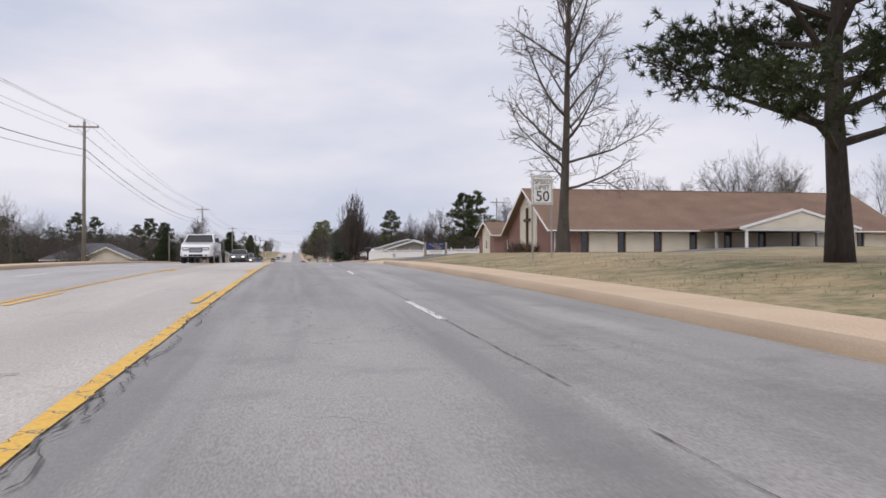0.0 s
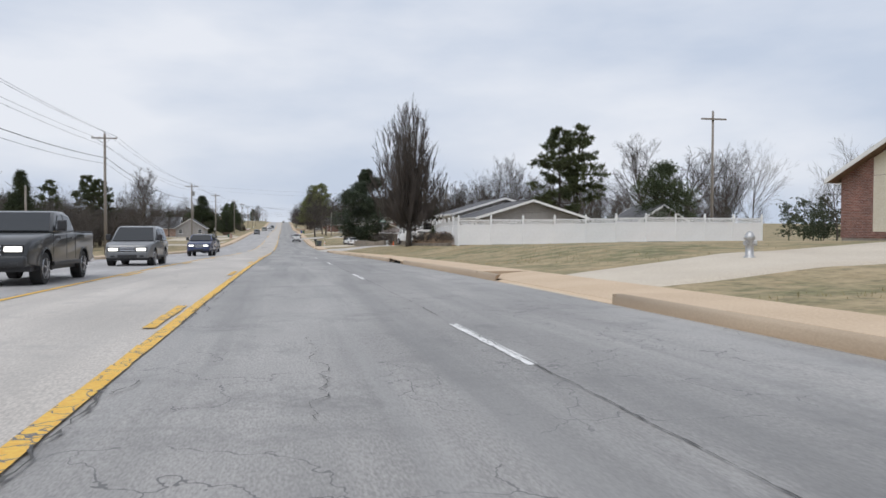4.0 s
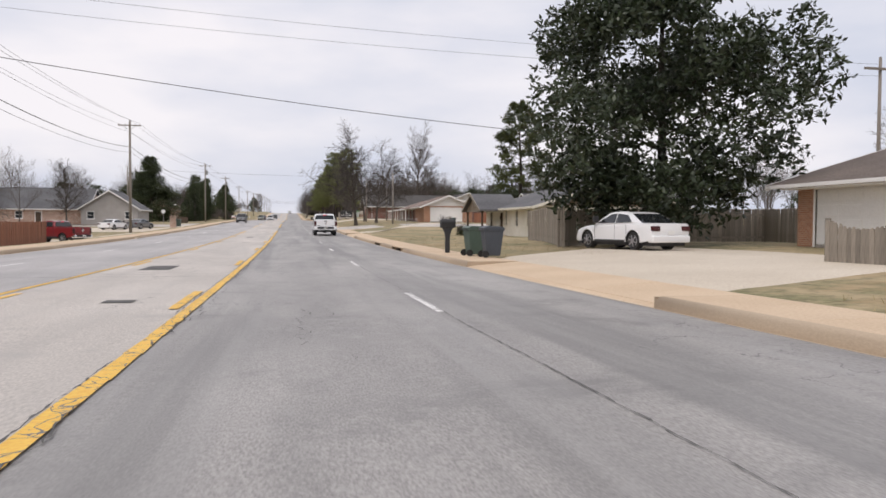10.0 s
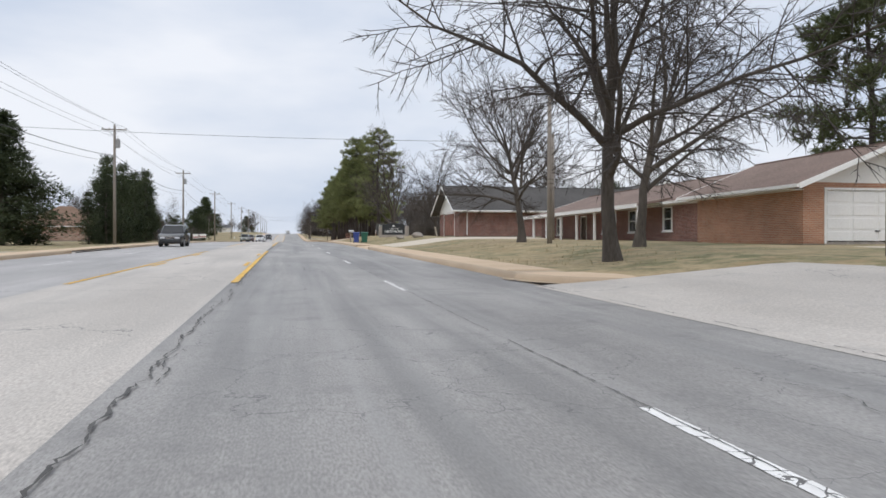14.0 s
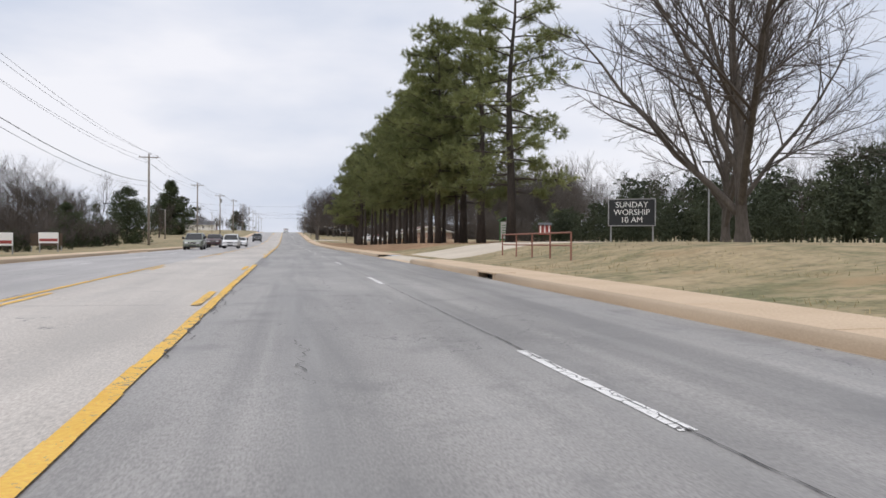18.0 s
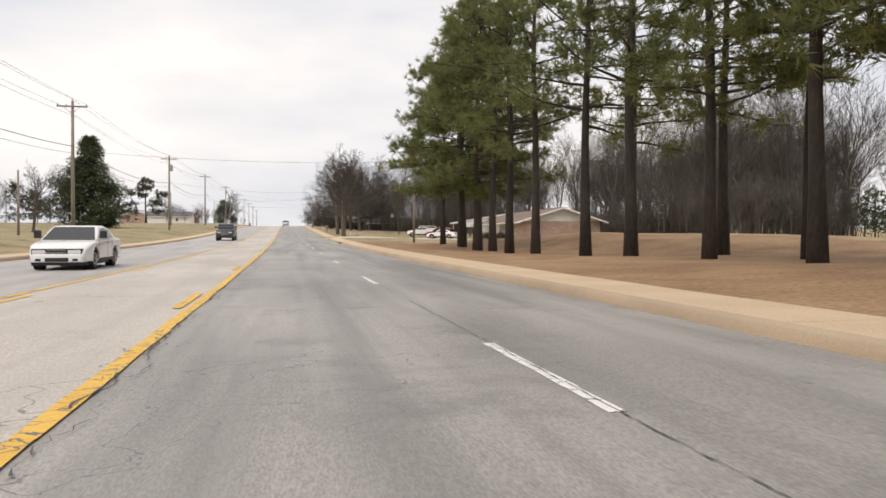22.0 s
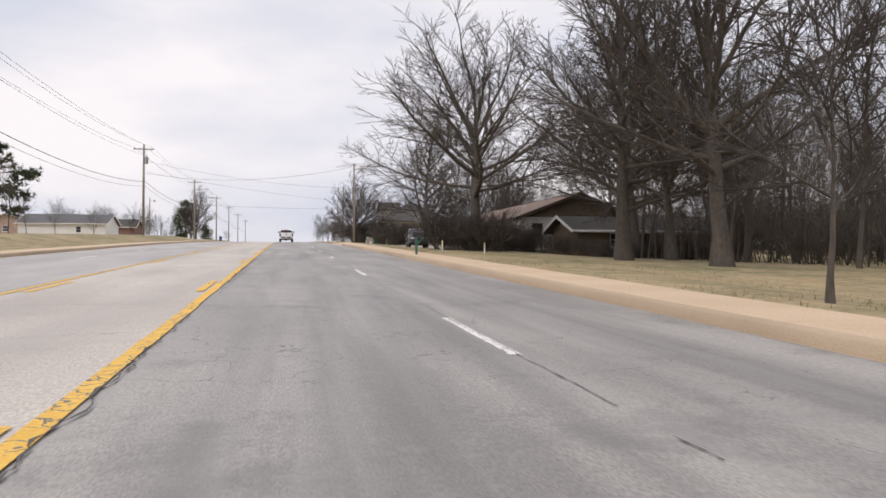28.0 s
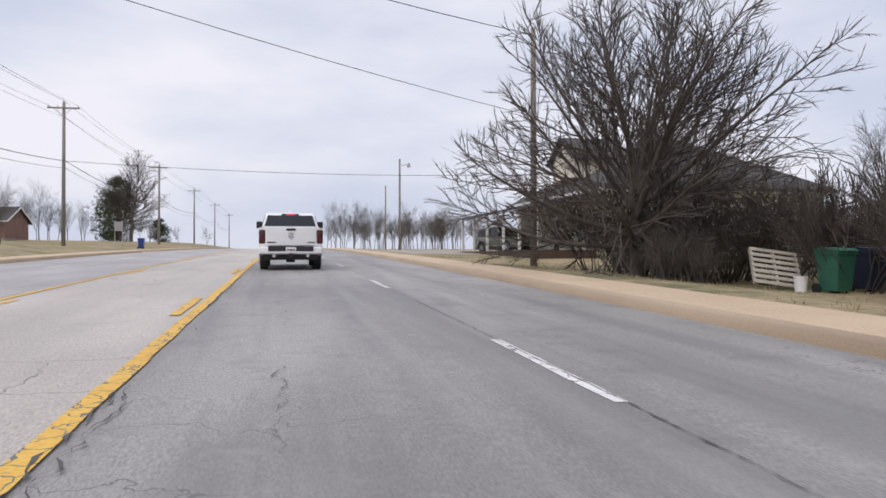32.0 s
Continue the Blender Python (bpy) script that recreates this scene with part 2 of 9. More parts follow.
def shingled(name, a, b):
    m = mat(name, a, b, rough=0.95, scale=0.35, fine=9, bump=0.5, fine_mix=0.6, stretch=(1, 1, 2.2))
    return m


M = {}
M["asphalt"] = cracked(mat("asphalt", (0.242, 0.232, 0.222), (0.378, 0.362, 0.343), rough=0.58, scale=0.30, fine=38, bump=0.07, stretch=(1.9, 0.5, 1), fine_mix=0.62, spread=0.36), 0.8, (0.13, 0.128, 0.126), 0.004, 0.45)
mottled(M["asphalt"], 0.9, (0.175, 0.170, 0.165), 0.54, 0.72)
mottled(M["asphalt"], 5.0, (0.36, 0.348, 0.332), 0.55, 0.75)
streaked(M["asphalt"], (0.16, 0.157, 0.153), 0.95, 0.6)
streaked(M["asphalt"], (0.35, 0.342, 0.33), 1.7, 0.45, 0.52, 0.7)
M["pale_road"] = cracked(mat("pale_road", (0.43, 0.396, 0.358), (0.57, 0.525, 0.475), rough=0.62, scale=0.3, fine=34, bump=0.07, stretch=(1.6, 0.5, 1), fine_mix=0.55, spread=0.36), 0.4, (0.19, 0.18, 0.17), 0.004, 0.42)
mottled(M["pale_road"], 1.1, (0.355, 0.335, 0.315), 0.56, 0.75)
streaked(M["pale_road"], (0.36, 0.34, 0.315), 0.8, 0.5, 0.48, 0.66)
M["west_lanes"] = cracked(mat("west_lanes", (0.335, 0.322, 0.315), (0.46, 0.442, 0.43), rough=0.62, scale=0.3, fine=36, bump=0.06, stretch=(1.7, 0.5, 1), fine_mix=0.55, spread=0.36), 0.5, (0.17, 0.165, 0.16), 0.004, 0.42)
streaked(M["west_lanes"], (0.28, 0.27, 0.26), 0.8, 0.5, 0.48, 0.66)
M["drive_asphalt"] = mat("drive_asphalt", (0.11, 0.112, 0.12), (0.16, 0.16, 0.165), rough=0.9, scale=0.4, fine=30, bump=0.3)
M["concrete"] = mat("concrete", (0.54, 0.405, 0.275), (0.63, 0.49, 0.345), rough=0.9, scale=0.5, fine=22, bump=0.2)
M["kerb"] = mat("kerb", (0.37, 0.285, 0.20), (0.50, 0.395, 0.285), rough=0.9, scale=0.8, fine=60, bump=0.05, stretch=(1, .4, 1), fine_mix=0.18)
M["drive"] = mat("drive_concrete", (0.52, 0.45, 0.36), (0.62, 0.55, 0.45), rough=0.9, scale=0.35, fine=20, bump=0.2)
M["yellow"] = mat("yellow_paint", (0.72, 0.42, 0.06), (0.80, 0.50, 0.10), rough=0.7, scale=2.2, fine=30, bump=0.1)
M["yellow"] = worn(M["yellow"])
M["white_line"] = mat("white_paint_line", (0.72, 0.71, 0.69), (0.85, 0.84, 0.82), rough=0.7, scale=3.0, fine=30, bump=0.1)
M["white_line"] = worn(M["white_line"])
M["tar"] = mat("tar_seam", (0.06, 0.058, 0.056), (0.13, 0.126, 0.12), rough=0.85, scale=3, fine=30, bump=0.1)
M["grass"] = mottled(mat("dormant_grass", (0.145, 0.148, 0.066), (0.36, 0.28, 0.16), rough=0.95, scale=0.22, fine=7, bump=0.9, fine_mix=0.75, spread=0.3), 1.1, (0.44, 0.34, 0.205))
mottled(M["grass"], 2.6, (0.105, 0.098, 0.050), 0.52, 0.7)
mottled(M["grass"], 0.35, (0.36, 0.245, 0.13), 0.55, 0.68)
mottled(M["grass"], 0.09, (0.14, 0.142, 0.062), 0.54, 0.7)
M["blade"] = mat("grass_blade", (0.22, 0.195, 0.095), (0.46, 0.37, 0.21), rough=0.9, scale=0.25, fine=2, bump=0.0, spread=0.3)
M["straw"] = mat("pine_straw", (0.23, 0.13, 0.068), (0.38, 0.245, 0.135), rough=0.95, scale=0.4, fine=9, bump=0.8, fine_mix=0.7, spread=0.4)
M["gravel"] = mat("gravel_drive", (0.31, 0.28, 0.24), (0.43, 0.39, 0.335), rough=0.95, scale=0.6, fine=18, bump=0.8, fine_mix=0.6)
M["bark"] = mat("grey_bark", (0.060, 0.050, 0.042), (0.115, 0.098, 0.082), rough=0.95, scale=1.6, fine=9, bump=0.9, rnd=0.2, stretch=(2, 2, 0.5), fine_mix=0.6)
M["twig"] = mat("bare_twigs", (0.052, 0.044, 0.039), (0.095, 0.080, 0.070), rough=0.95, scale=0.5, fine=6, bump=0.0, rnd=0.25)
M["pine_bark"] = mat("pine_bark", (0.030, 0.025, 0.021), (0.068, 0.054, 0.045), rough=0.95, scale=1.3, fine=7, bump=1.0, rnd=0.2, stretch=(2, 2, 0.6), fine_mix=0.6)
M["needles"] = see_through(mat("pine_needles", (0.12, 0.142, 0.056), (0.25, 0.268, 0.108), rough=0.7, scale=0.35, fine=2.2, bump=0.0, rnd=0.18, spread=0.4), 0.55)
M["mid_needles"] = see_through(mat("yard_needles", (0.05, 0.066, 0.028), (0.125, 0.142, 0.058), rough=0.7, scale=0.5, fine=3, bump=0.0, rnd=0.2), 0.35)
M["dark_needles"] = see_through(mat("dark_needles", (0.026, 0.040, 0.018), (0.070, 0.088, 0.034), rough=0.7, scale=0.5, fine=3, bump=0.0, rnd=0.2), 0.2)
M["magnolia_leaf"] = mat("magnolia_leaf", (0.016, 0.028, 0.012), (0.045, 0.062, 0.026), rough=0.4, scale=0.7, fine=4, bump=0.0)
M["dead_leaf"] = mat("dead_leaf", (0.13, 0.075, 0.035), (0.22, 0.13, 0.06), rough=0.9, scale=0.6, fine=4, bump=0.0)
M["dry_stem"] = mat("dry_flower_stems", (0.26, 0.19, 0.13), (0.40, 0.30, 0.21), rough=0.95, scale=3, fine=8, bump=0.0, rnd=0.2)
# far woods: both colours lifted somewhat to stand for haze
M["far_wood"] = mat("far_wood", (0.068, 0.059, 0.052), (0.125, 0.107, 0.092), rough=0.95, scale=0.06, fine=2, bump=0.0)
M["far_green"] = mat("far_evergreen", (0.032, 0.044, 0.024), (0.070, 0.084, 0.044), rough=0.9, scale=0.08, fine=2, bump=0.0)
M["pole_wood"] = mat("pole_wood", (0.20, 0.175, 0.15), (0.30, 0.265, 0.23), rough=0.9, scale=1.5, fine=12, bump=0.4, stretch=(3, 3, 0.4))
M["wire"] = mat("black_wire", (0.03, 0.03, 0.032), (0.045, 0.045, 0.047), rough=0.6, bump=0.0)
M["metal"] = mat("grey_metal", (0.42, 0.42, 0.42), (0.55, 0.55, 0.55), rough=0.45, metal=0.8, bump=0.05)
M["galv"] = mat("dull_steel", (0.30, 0.30, 0.30), (0.40, 0.40, 0.40), rough=0.6, metal=0.5, bump=0.05)
M["black"] = mat("black_plastic", (0.018, 0.018, 0.02), (0.03, 0.03, 0.032), rough=0.5, bump=0.1)
M["rubber"] = mat("tyre_rubber", (0.018, 0.018, 0.018), (0.03, 0.03, 0.03), rough=0.85, bump=0.2)
M["chrome"] = mat("chrome", (0.72, 0.72, 0.74), (0.78, 0.78, 0.8), rough=0.15, metal=1.0, bump=0.0)
M["alloy"] = mat("alloy_rim", (0.50, 0.50, 0.52), (0.6, 0.6, 0.62), rough=0.3, metal=0.9, bump=0.0)
M["white"] = mat("white_paint", (0.76, 0.75, 0.73), (0.84, 0.83, 0.81), rough=0.55, scale=0.7, fine=16, bump=0.08)
M["metal_roof"] = mat("pale_metal_roof", (0.58, 0.57, 0.55), (0.70, 0.69, 0.67), rough=0.45, metal=0.3, scale=0.6, fine=12, bump=0.05)
M["vinyl"] = mat("white_vinyl", (0.80, 0.80, 0.80), (0.86, 0.86, 0.86), rough=0.4, scale=0.5, fine=8, bump=0.04)
M["siding_white"] = sided("white_siding", (0.76, 0.74, 0.70), (0.83, 0.82, 0.79), 0.2)
M["siding_cream"] = sided("cream_siding", (0.62, 0.56, 0.44), (0.72, 0.66, 0.54), 0.2)
M["siding_grey"] = sided("grey_siding", (0.30, 0.28, 0.26), (0.38, 0.36, 0.34), 0.2)
M["siding_brown"] = sided("brown_siding", (0.16, 0.115, 0.075), (0.24, 0.18, 0.12), 0.25, upright=True)
M["brick_red"] = bricked("red_brick", (0.145, 0.055, 0.044), (0.27, 0.115, 0.088), (0.36, 0.30, 0.265))
M["brick_orange"] = bricked("orange_brick", (0.34, 0.14, 0.075), (0.44, 0.21, 0.12), (0.45, 0.38, 0.30))
M["brick_grey"] = bricked("grey_painted_brick", (0.36, 0.33, 0.30), (0.44, 0.41, 0.37), (0.40, 0.37, 0.34))
M["brick_cream"] = bricked("cream_brick", (0.70, 0.66, 0.56), (0.77, 0.73, 0.63), (0.66, 0.62, 0.53))
M["brick_mixed"] = bricked("mottled_brick", (0.30, 0.14, 0.10), (0.50, 0.36, 0.28), (0.5, 0.44, 0.38))
M["roof_brown"] = shingled("brown_shingles", (0.165, 0.105, 0.074), (0.235, 0.155, 0.11))
M["roof_grey"] = shingled("grey_shingles", (0.085, 0.085, 0.09), (0.14, 0.14, 0.145))
M["roof_dark"] = shingled("dark_shingles", (0.06, 0.055, 0.052), (0.10, 0.095, 0.09))
M["roof_red"] = shingled("red_brown_shingles", (0.17, 0.12, 0.098), (0.24, 0.175, 0.145))
M["roof_greybrown"] = shingled("grey_brown_shingles", (0.125, 0.10, 0.085), (0.185, 0.15, 0.128))
M["fence_wood"] = mat("weathered_fence", (0.22, 0.19, 0.155), (0.33, 0.29, 0.24), rough=0.95, scale=1.2, fine=10, bump=0.4, rnd=0.22, stretch=(3, 3, 0.4))
M["fence_red"] = mat("red_stained_fence", (0.24, 0.10, 0.06), (0.33, 0.15, 0.09), rough=0.9, scale=1.2, fine=10, bump=0.3, rnd=0.15, stretch=(3, 3, 0.4))
M["red_paint"] = mat("red_paint", (0.28, 0.045, 0.04), (0.36, 0.07, 0.06), rough=0.6, bump=0.1)
M["green_plastic"] = mat("green_plastic", (0.02, 0.10, 0.065), (0.035, 0.15, 0.10), rough=0.45, bump=0.1)
M["kiosk_green"] = mat("kiosk_green_paint", (0.10, 0.26, 0.09), (0.14, 0.33, 0.13), rough=0.6, bump=0.1)
M["dark_green_plastic"] = mat("dark_green_plastic", (0.03, 0.05, 0.04), (0.05, 0.075, 0.06), rough=0.5, bump=0.1)
M["olive_plastic"] = mat("olive_plastic", (0.06, 0.095, 0.075), (0.085, 0.125, 0.10), rough=0.5, bump=0.1)
M["slate_plastic"] = mat("slate_plastic", (0.045, 0.055, 0.07), (0.065, 0.075, 0.09), rough=0.5, bump=0.1)
M["blue_plastic"] = mat("blue_plastic", (0.025, 0.05, 0.22), (0.04, 0.08, 0.30), rough=0.4, bump=0.08)
M["navy_plastic"] = mat("navy_plastic", (0.015, 0.022, 0.05), (0.028, 0.038, 0.075), rough=0.45, bump=0.1)
# near-black colour that stands in for shade in drains and rooms
M["interior"] = mat("inside_shade", (0.02, 0.02, 0.02), (0.035, 0.035, 0.033), rough=0.9, bump=0.0)
M["stone"] = mat("grey_stone", (0.26, 0.23, 0.20), (0.38, 0.34, 0.30), rough=0.95, scale=2.0, fine=12, bump=0.8)
M["sign_black"] = mat("sign_black", (0.012, 0.014, 0.016), (0.022, 0.025, 0.028), rough=0.5, bump=0.05)
M["sign_navy"] = mat("sign_navy", (0.02, 0.03, 0.12), (0.03, 0.045, 0.17), rough=0.5, bump=0.05)
M["sign_white"] = mat("sign_white", (0.80, 0.80, 0.78), (0.86, 0.86, 0.84), rough=0.5, bump=0.03)
M["sign_letter"] = mat("sign_black_letter", (0.01, 0.01, 0.01), (0.015, 0.015, 0.015), rough=0.6, bump=0.0)
M["sign_gold"] = mat("sign_gold", (0.62, 0.50, 0.10), (0.7, 0.58, 0.15), rough=0.6, bump=0.0)
M["wood_dark"] = mat("dark_wood", (0.055, 0.035, 0.022), (0.09, 0.06, 0.04), rough=0.8, scale=2, fine=12, bump=0.3)
M["pallet_wood"] = mat("pallet_wood", (0.38, 0.34, 0.28), (0.50, 0.45, 0.38), rough=0.9, scale=2, fine=12, bump=0.3)
M["trailer"] = mat("black_trailer", (0.03, 0.025, 0.022), (0.06, 0.05, 0.045), rough=0.7, bump=0.2)


def paint(name, c, flake=0.0):
    return mat(name, c, tuple(v * 0.93 for v in c), rough=0.32, metal=flake, scale=0.4, fine=60, bump=0.0, coat=0.8, fine_mix=0.05)


M["p_white"] = paint("car_white", (0.86, 0.865, 0.87))
M["p_blue"] = paint("car_blue", (0.018, 0.03, 0.10), 0.1)
M["p_dark"] = paint("car_charcoal", (0.012, 0.013, 0.015), 0.0)
M["p_grey"] = paint("car_grey", (0.16, 0.165, 0.17), 0.4)
M["p_green"] = paint("car_grey_green", (0.20, 0.22, 0.17), 0.4)
M["p_brown"] = paint("car_brown", (0.07, 0.022, 0.024), 0.3)
M["p_red"] = paint("car_red", (0.22, 0.015, 0.02), 0.2)


def glass(name, tint, rough=0.03):
    m = bpy.data.materials.new(name)
    m.use_nodes = True
    bs = m.node_tree.nodes["Principled BSDF"]
    n1 = node_of(m, "ShaderNodeTexNoise", Scale=0.9, Detail=2.0)
    rp = m.node_tree.nodes.new("ShaderNodeValToRGB")
    rp.color_ramp.elements[0].color = (*tint, 1)
    rp.color_ramp.elements[1].color = (*(c * 1.5 for c in tint), 1)
    m.node_tree.links.new(n1.outputs["Fac"], rp.inputs["Fac"])
    m.node_tree.links.new(rp.outputs["Color"], bs.inputs["Base Color"])
    bs.inputs["Roughness"].default_value = rough
    bs.inputs["IOR"].default_value = 1.5
    bs.inputs["Specular IOR Level"].default_value = 0.7
    return m


M["window"] = glass("window_glass", (0.030, 0.034, 0.038))
M["car_glass"] = glass("tinted_car_glass", (0.012, 0.014, 0.016))


def lamp_mat(name, c, strength):
    m = mat(name, c, c, rough=0.15, bump=0.0)
    bs = m.node_tree.nodes["Principled BSDF"]
    bs.inputs["Emission Color"].default_value, bs.inputs["Emission Strength"].default_value = (*c, 1), strength
    return m


M["tail"] = mat("red_lens", (0.045, 0.004, 0.007), (0.075, 0.007, 0.01), rough=0.2, bump=0.0, coat=0.6)
M["tail_band"] = mat("red_lens_band", (0.065, 0.008, 0.012), (0.09, 0.012, 0.015), rough=0.25, bump=0.0)
M["headlamp"] = mat("clear_lens", (0.62, 0.63, 0.65), (0.75, 0.75, 0.78), rough=0.1, bump=0.0, coat=0.6)
M["head_on"] = lamp_mat("lit_headlamp", (1.0, 0.96, 0.88), 2.0)
M["brake_on"] = lamp_mat("lit_red_lamp", (0.9, 0.05, 0.06), 0.22)
M["orange"] = mat("orange_plastic", (0.7, 0.14, 0.03), (0.8, 0.2, 0.05), rough=0.5, bump=0.0)


# ---------------------------------------------------------------- mesh helpers
class Shape:
    """A growing mesh: corners and faces."""

    def __init__(self):
        self.v, self.f = [], []

    def add(self, vs, fs):
        k = len(self.v)
        self.v.extend(tuple(p) for p in vs)
        self.f.extend(tuple(i + k for i in f) for f in fs)
        return self

    def box(self, x0, x1, y0, y1, z0, z1):
        vs = [(x, y, z) for z in (z0, z1) for y in (y0, y1) for x in (x0, x1)]
        return self.add(vs, [(0, 2, 3, 1), (4, 5, 7, 6), (0, 1, 5, 4), (2, 6, 7, 3), (0, 4, 6, 2), (1, 3, 7, 5)])

    def beam(self, p, q, w, h):
        """A square bar from p to q."""
        p, q = Vector(p), Vector(q)
        d = (q - p).normalized()
        s = d.cross(Vector((0, 0, 1)))
        s = s.normalized() if s.length > 1e-4 else Vector((1, 0, 0))
        u = s.cross(d)
        c = [(-w / 2, -h / 2), (w / 2, -h / 2), (w / 2, h / 2), (-w / 2, h / 2)]
        vs = [b + s * a + u * e for b in (p, q) for a, e in c]
        return self.add(vs, [(3, 2, 1, 0), (4, 5, 6, 7), (0, 1, 5, 4), (1, 2, 6, 5), (2, 3, 7, 6), (3, 0, 4, 7)])

    def tube(self, pts, radii, n=6, cap=True):
        k = len(self.v)
        d0 = (Vector(pts[-1]) - Vector(pts[0])).normalized()
        s = d0.cross(Vector((0.31, 0.83, 0.47))).normalized()
        u = s.cross(d0)
        for p, r in zip(pts, radii):
            p = Vector(p)
            for i in range(n):
                a = 2 * math.pi * i / n
                self.v.append(tuple(p + s * (r * math.cos(a)) + u * (r * math.sin(a))))
        for j in range(len(pts) - 1):
            for i in range(n):
                a, b = k + j * n + i, k + j * n + (i + 1) % n
                self.f.append((a, a + n, b + n, b))
        if cap:
            self.f.append(tuple(range(k, k + n)))
            self.f.append(tuple(range(k + (len(pts) - 1) * n + n - 1, k + (len(pts) - 1) * n - 1, -1)))
        return self

    def prism(self, poly, d0, d1, axis="y"):
        """A polygon of (a, z) run along an axis: 'y' puts a on x, 'x' puts a on y; 'z': poly is (x, y)."""
        put = {"y": lambda a, b, d: (a, d, b), "x": lambda a, b, d: (d, a, b), "z": lambda a, b, d: (a, b, d)}[axis]
        n = len(poly)
        vs = [put(a, b, d0) for a, b in poly] + [put(a, b, d1) for a, b in poly]
        fs = [tuple(range(n)), tuple(range(2 * n - 1, n - 1, -1))] + [(i, i + n, (i + 1) % n + n, (i + 1) % n) for i in range(n)]
        return self.add(vs, fs)

    def disc(self, c, r, w, axis="y", n=20, inner=0.0):
        """A wheel-like cylinder about c."""
        poly = [(r * math.cos(2 * math.pi * i / n), r * math.sin(2 * math.pi * i / n)) for i in range(n)]
        k = len(self.v)
        self.prism(poly, -w / 2, w / 2, axis)
        for i in range(k, len(self.v)):
            self.v[i] = (self.v[i][0] + c[0], self.v[i][1] + c[1], self.v[i][2] + c[2])
        return self

    def moved(self, m, start=0):
        for i in range(start, len(self.v)):
            self.v[i] = tuple(m @ Vector(self.v[i]))
        return self


def mesh_of(name, shape, material, bevel=0.0, smooth=False, fix=True, seg=2):
    me = bpy.data.meshes.new(name)
    me.from_pydata(shape.v, [], shape.f)
    if bevel or fix:
        bm = bmesh.new()
        bm.from_mesh(me)
        if fix:
            bmesh.ops.recalc_face_normals(bm, faces=bm.faces)
        if bevel:
            es = [e for e in bm.edges if len(e.link_faces) == 2 and e.calc_face_angle(0) > 0.5]
            bmesh.ops.bevel(bm, geom=es, offset=bevel, segments=seg, profile=0.6, affect="EDGES", clamp_overlap=True)
        bm.to_mesh(me)
        bm.free()
    if smooth:
        me.polygons.foreach_set("use_smooth", [True] * len(me.polygons))
        if smooth == "edges":
            me.set_sharp_from_angle(angle=radians(34))
    me.materials.append(material)
    return me


def part(name, shape, material, parent, label="", bevel=0.0, smooth=False, fix=True, m=None):
    ob = new(name, mesh_of(name, shape, material, bevel, smooth, fix, 3 if smooth == "edges" else 2))
    ob.parent = parent
    if m is not None:
        ob.matrix_basis = m
    if label:
        tagged(ob, label)
    return ob


def thing(name, label, category, m, group="", kind=""):
    ob = new(name)
    ob.empty_display_size = 0.3
    ob.matrix_basis = m
    return tagged(ob, label, category, group, kind)


def setting(name, shape, material, label="", category="", kind="structure", smooth=False):
    ob = new(name, mesh_of(name, shape, material, smooth=smooth, fix=False))
    return tagged(ob, label, category, "", kind)


# ---------------------------------------------------------------- the lie of the land
GY = np.arange(-60, -60 + 40 * len(GRADE), 40.0)
FY = np.arange(-60, GY[-1] + 0.1, 2.0)
_g = np.interp(FY, GY, np.array(GRADE) / 100)
FZ = np.concatenate([[0], np.cumsum((_g[1:] + _g[:-1]))])
FZ = FZ - np.interp(0, FY, FZ)


def road_z(y):
    return float(np.interp(y, FY, FZ))


KERB_R, WALK_R, KERB_L, WALK_L = 5.45, 7.1, -11.3, -12.9
# height of the lawns over the road: x, y, metres
LIE = [(16, 20, .6), (16, 43, .65), (25, 70, .55), (45, 65, 1.2), (15, 79, .35), (26, 105, 1.0), (13, 130, .8), (11.5, 143, .85), (30, 127, 1.0),
       (21.8, 168, 1.0), (13, 170, .7), (17.7, 198, .45), (12.7, 211, .35), (14, 225, .3), (18.6, 226, .5), (17.7, 248, .25), (16, 262, .1),
       (20.7, 310, .7), (9.5, 304, .6), (16, 363, .8), (12.3, 384, .7), (15, 395, 1.0), (22, 447, 1.0), (28, 452, .75), (16, 445, .75), (16, 460, .65), (15.5, 475, .5), (15.5, 490, .3), (15, 501, .1), (14.5, 510, -.05), (14.5, 518, -.12),
       (18, 540, -.1), (13.5, 544, 0.0), (34, 575, -.3), (24, 580, -.4), (24.5, 598, -.6), (8.5, 571, .1), (9, 637, .1), (12.7, 653, -.05), (24.8, 655, -.6),
       (13.3, 679, -.35), (16.5, 672, -.42), (11, 664, -.1), (15.2, 690, -.25), (13, 710, -.2), (17.5, 699.8, -.25), (23.4, 700, -.55), (19, 738, .1), (14, 742, .1),
       (-18, 20, -.2), (-18, 71, -.4), (-26, 152, -.6), (-18, 158, -.5), (-18, 233, -.6), (-22, 305, -.5), (-28, 368, -.2), (-17, 420, .1), (-18, 480, .3),
       (-22, 540, .7), (-24, 600, .8), (-25, 660, .9), (-25, 720, .9), (-48, 830, 1.4), (-20, 780, .5), (60, 300, .8), (60, 500, .5), (60, 650, -.6), (22, 516, 1.2), (25, 526, 1.3), (19.5, 531, .7), (28, 506, 1.1), (34, 520, 1.2), (14.5, 530, -.1), (10, 520, .0), (-60, 300, -.8), (-60, 600, 1.2)]
LIE_A = np.array(LIE)


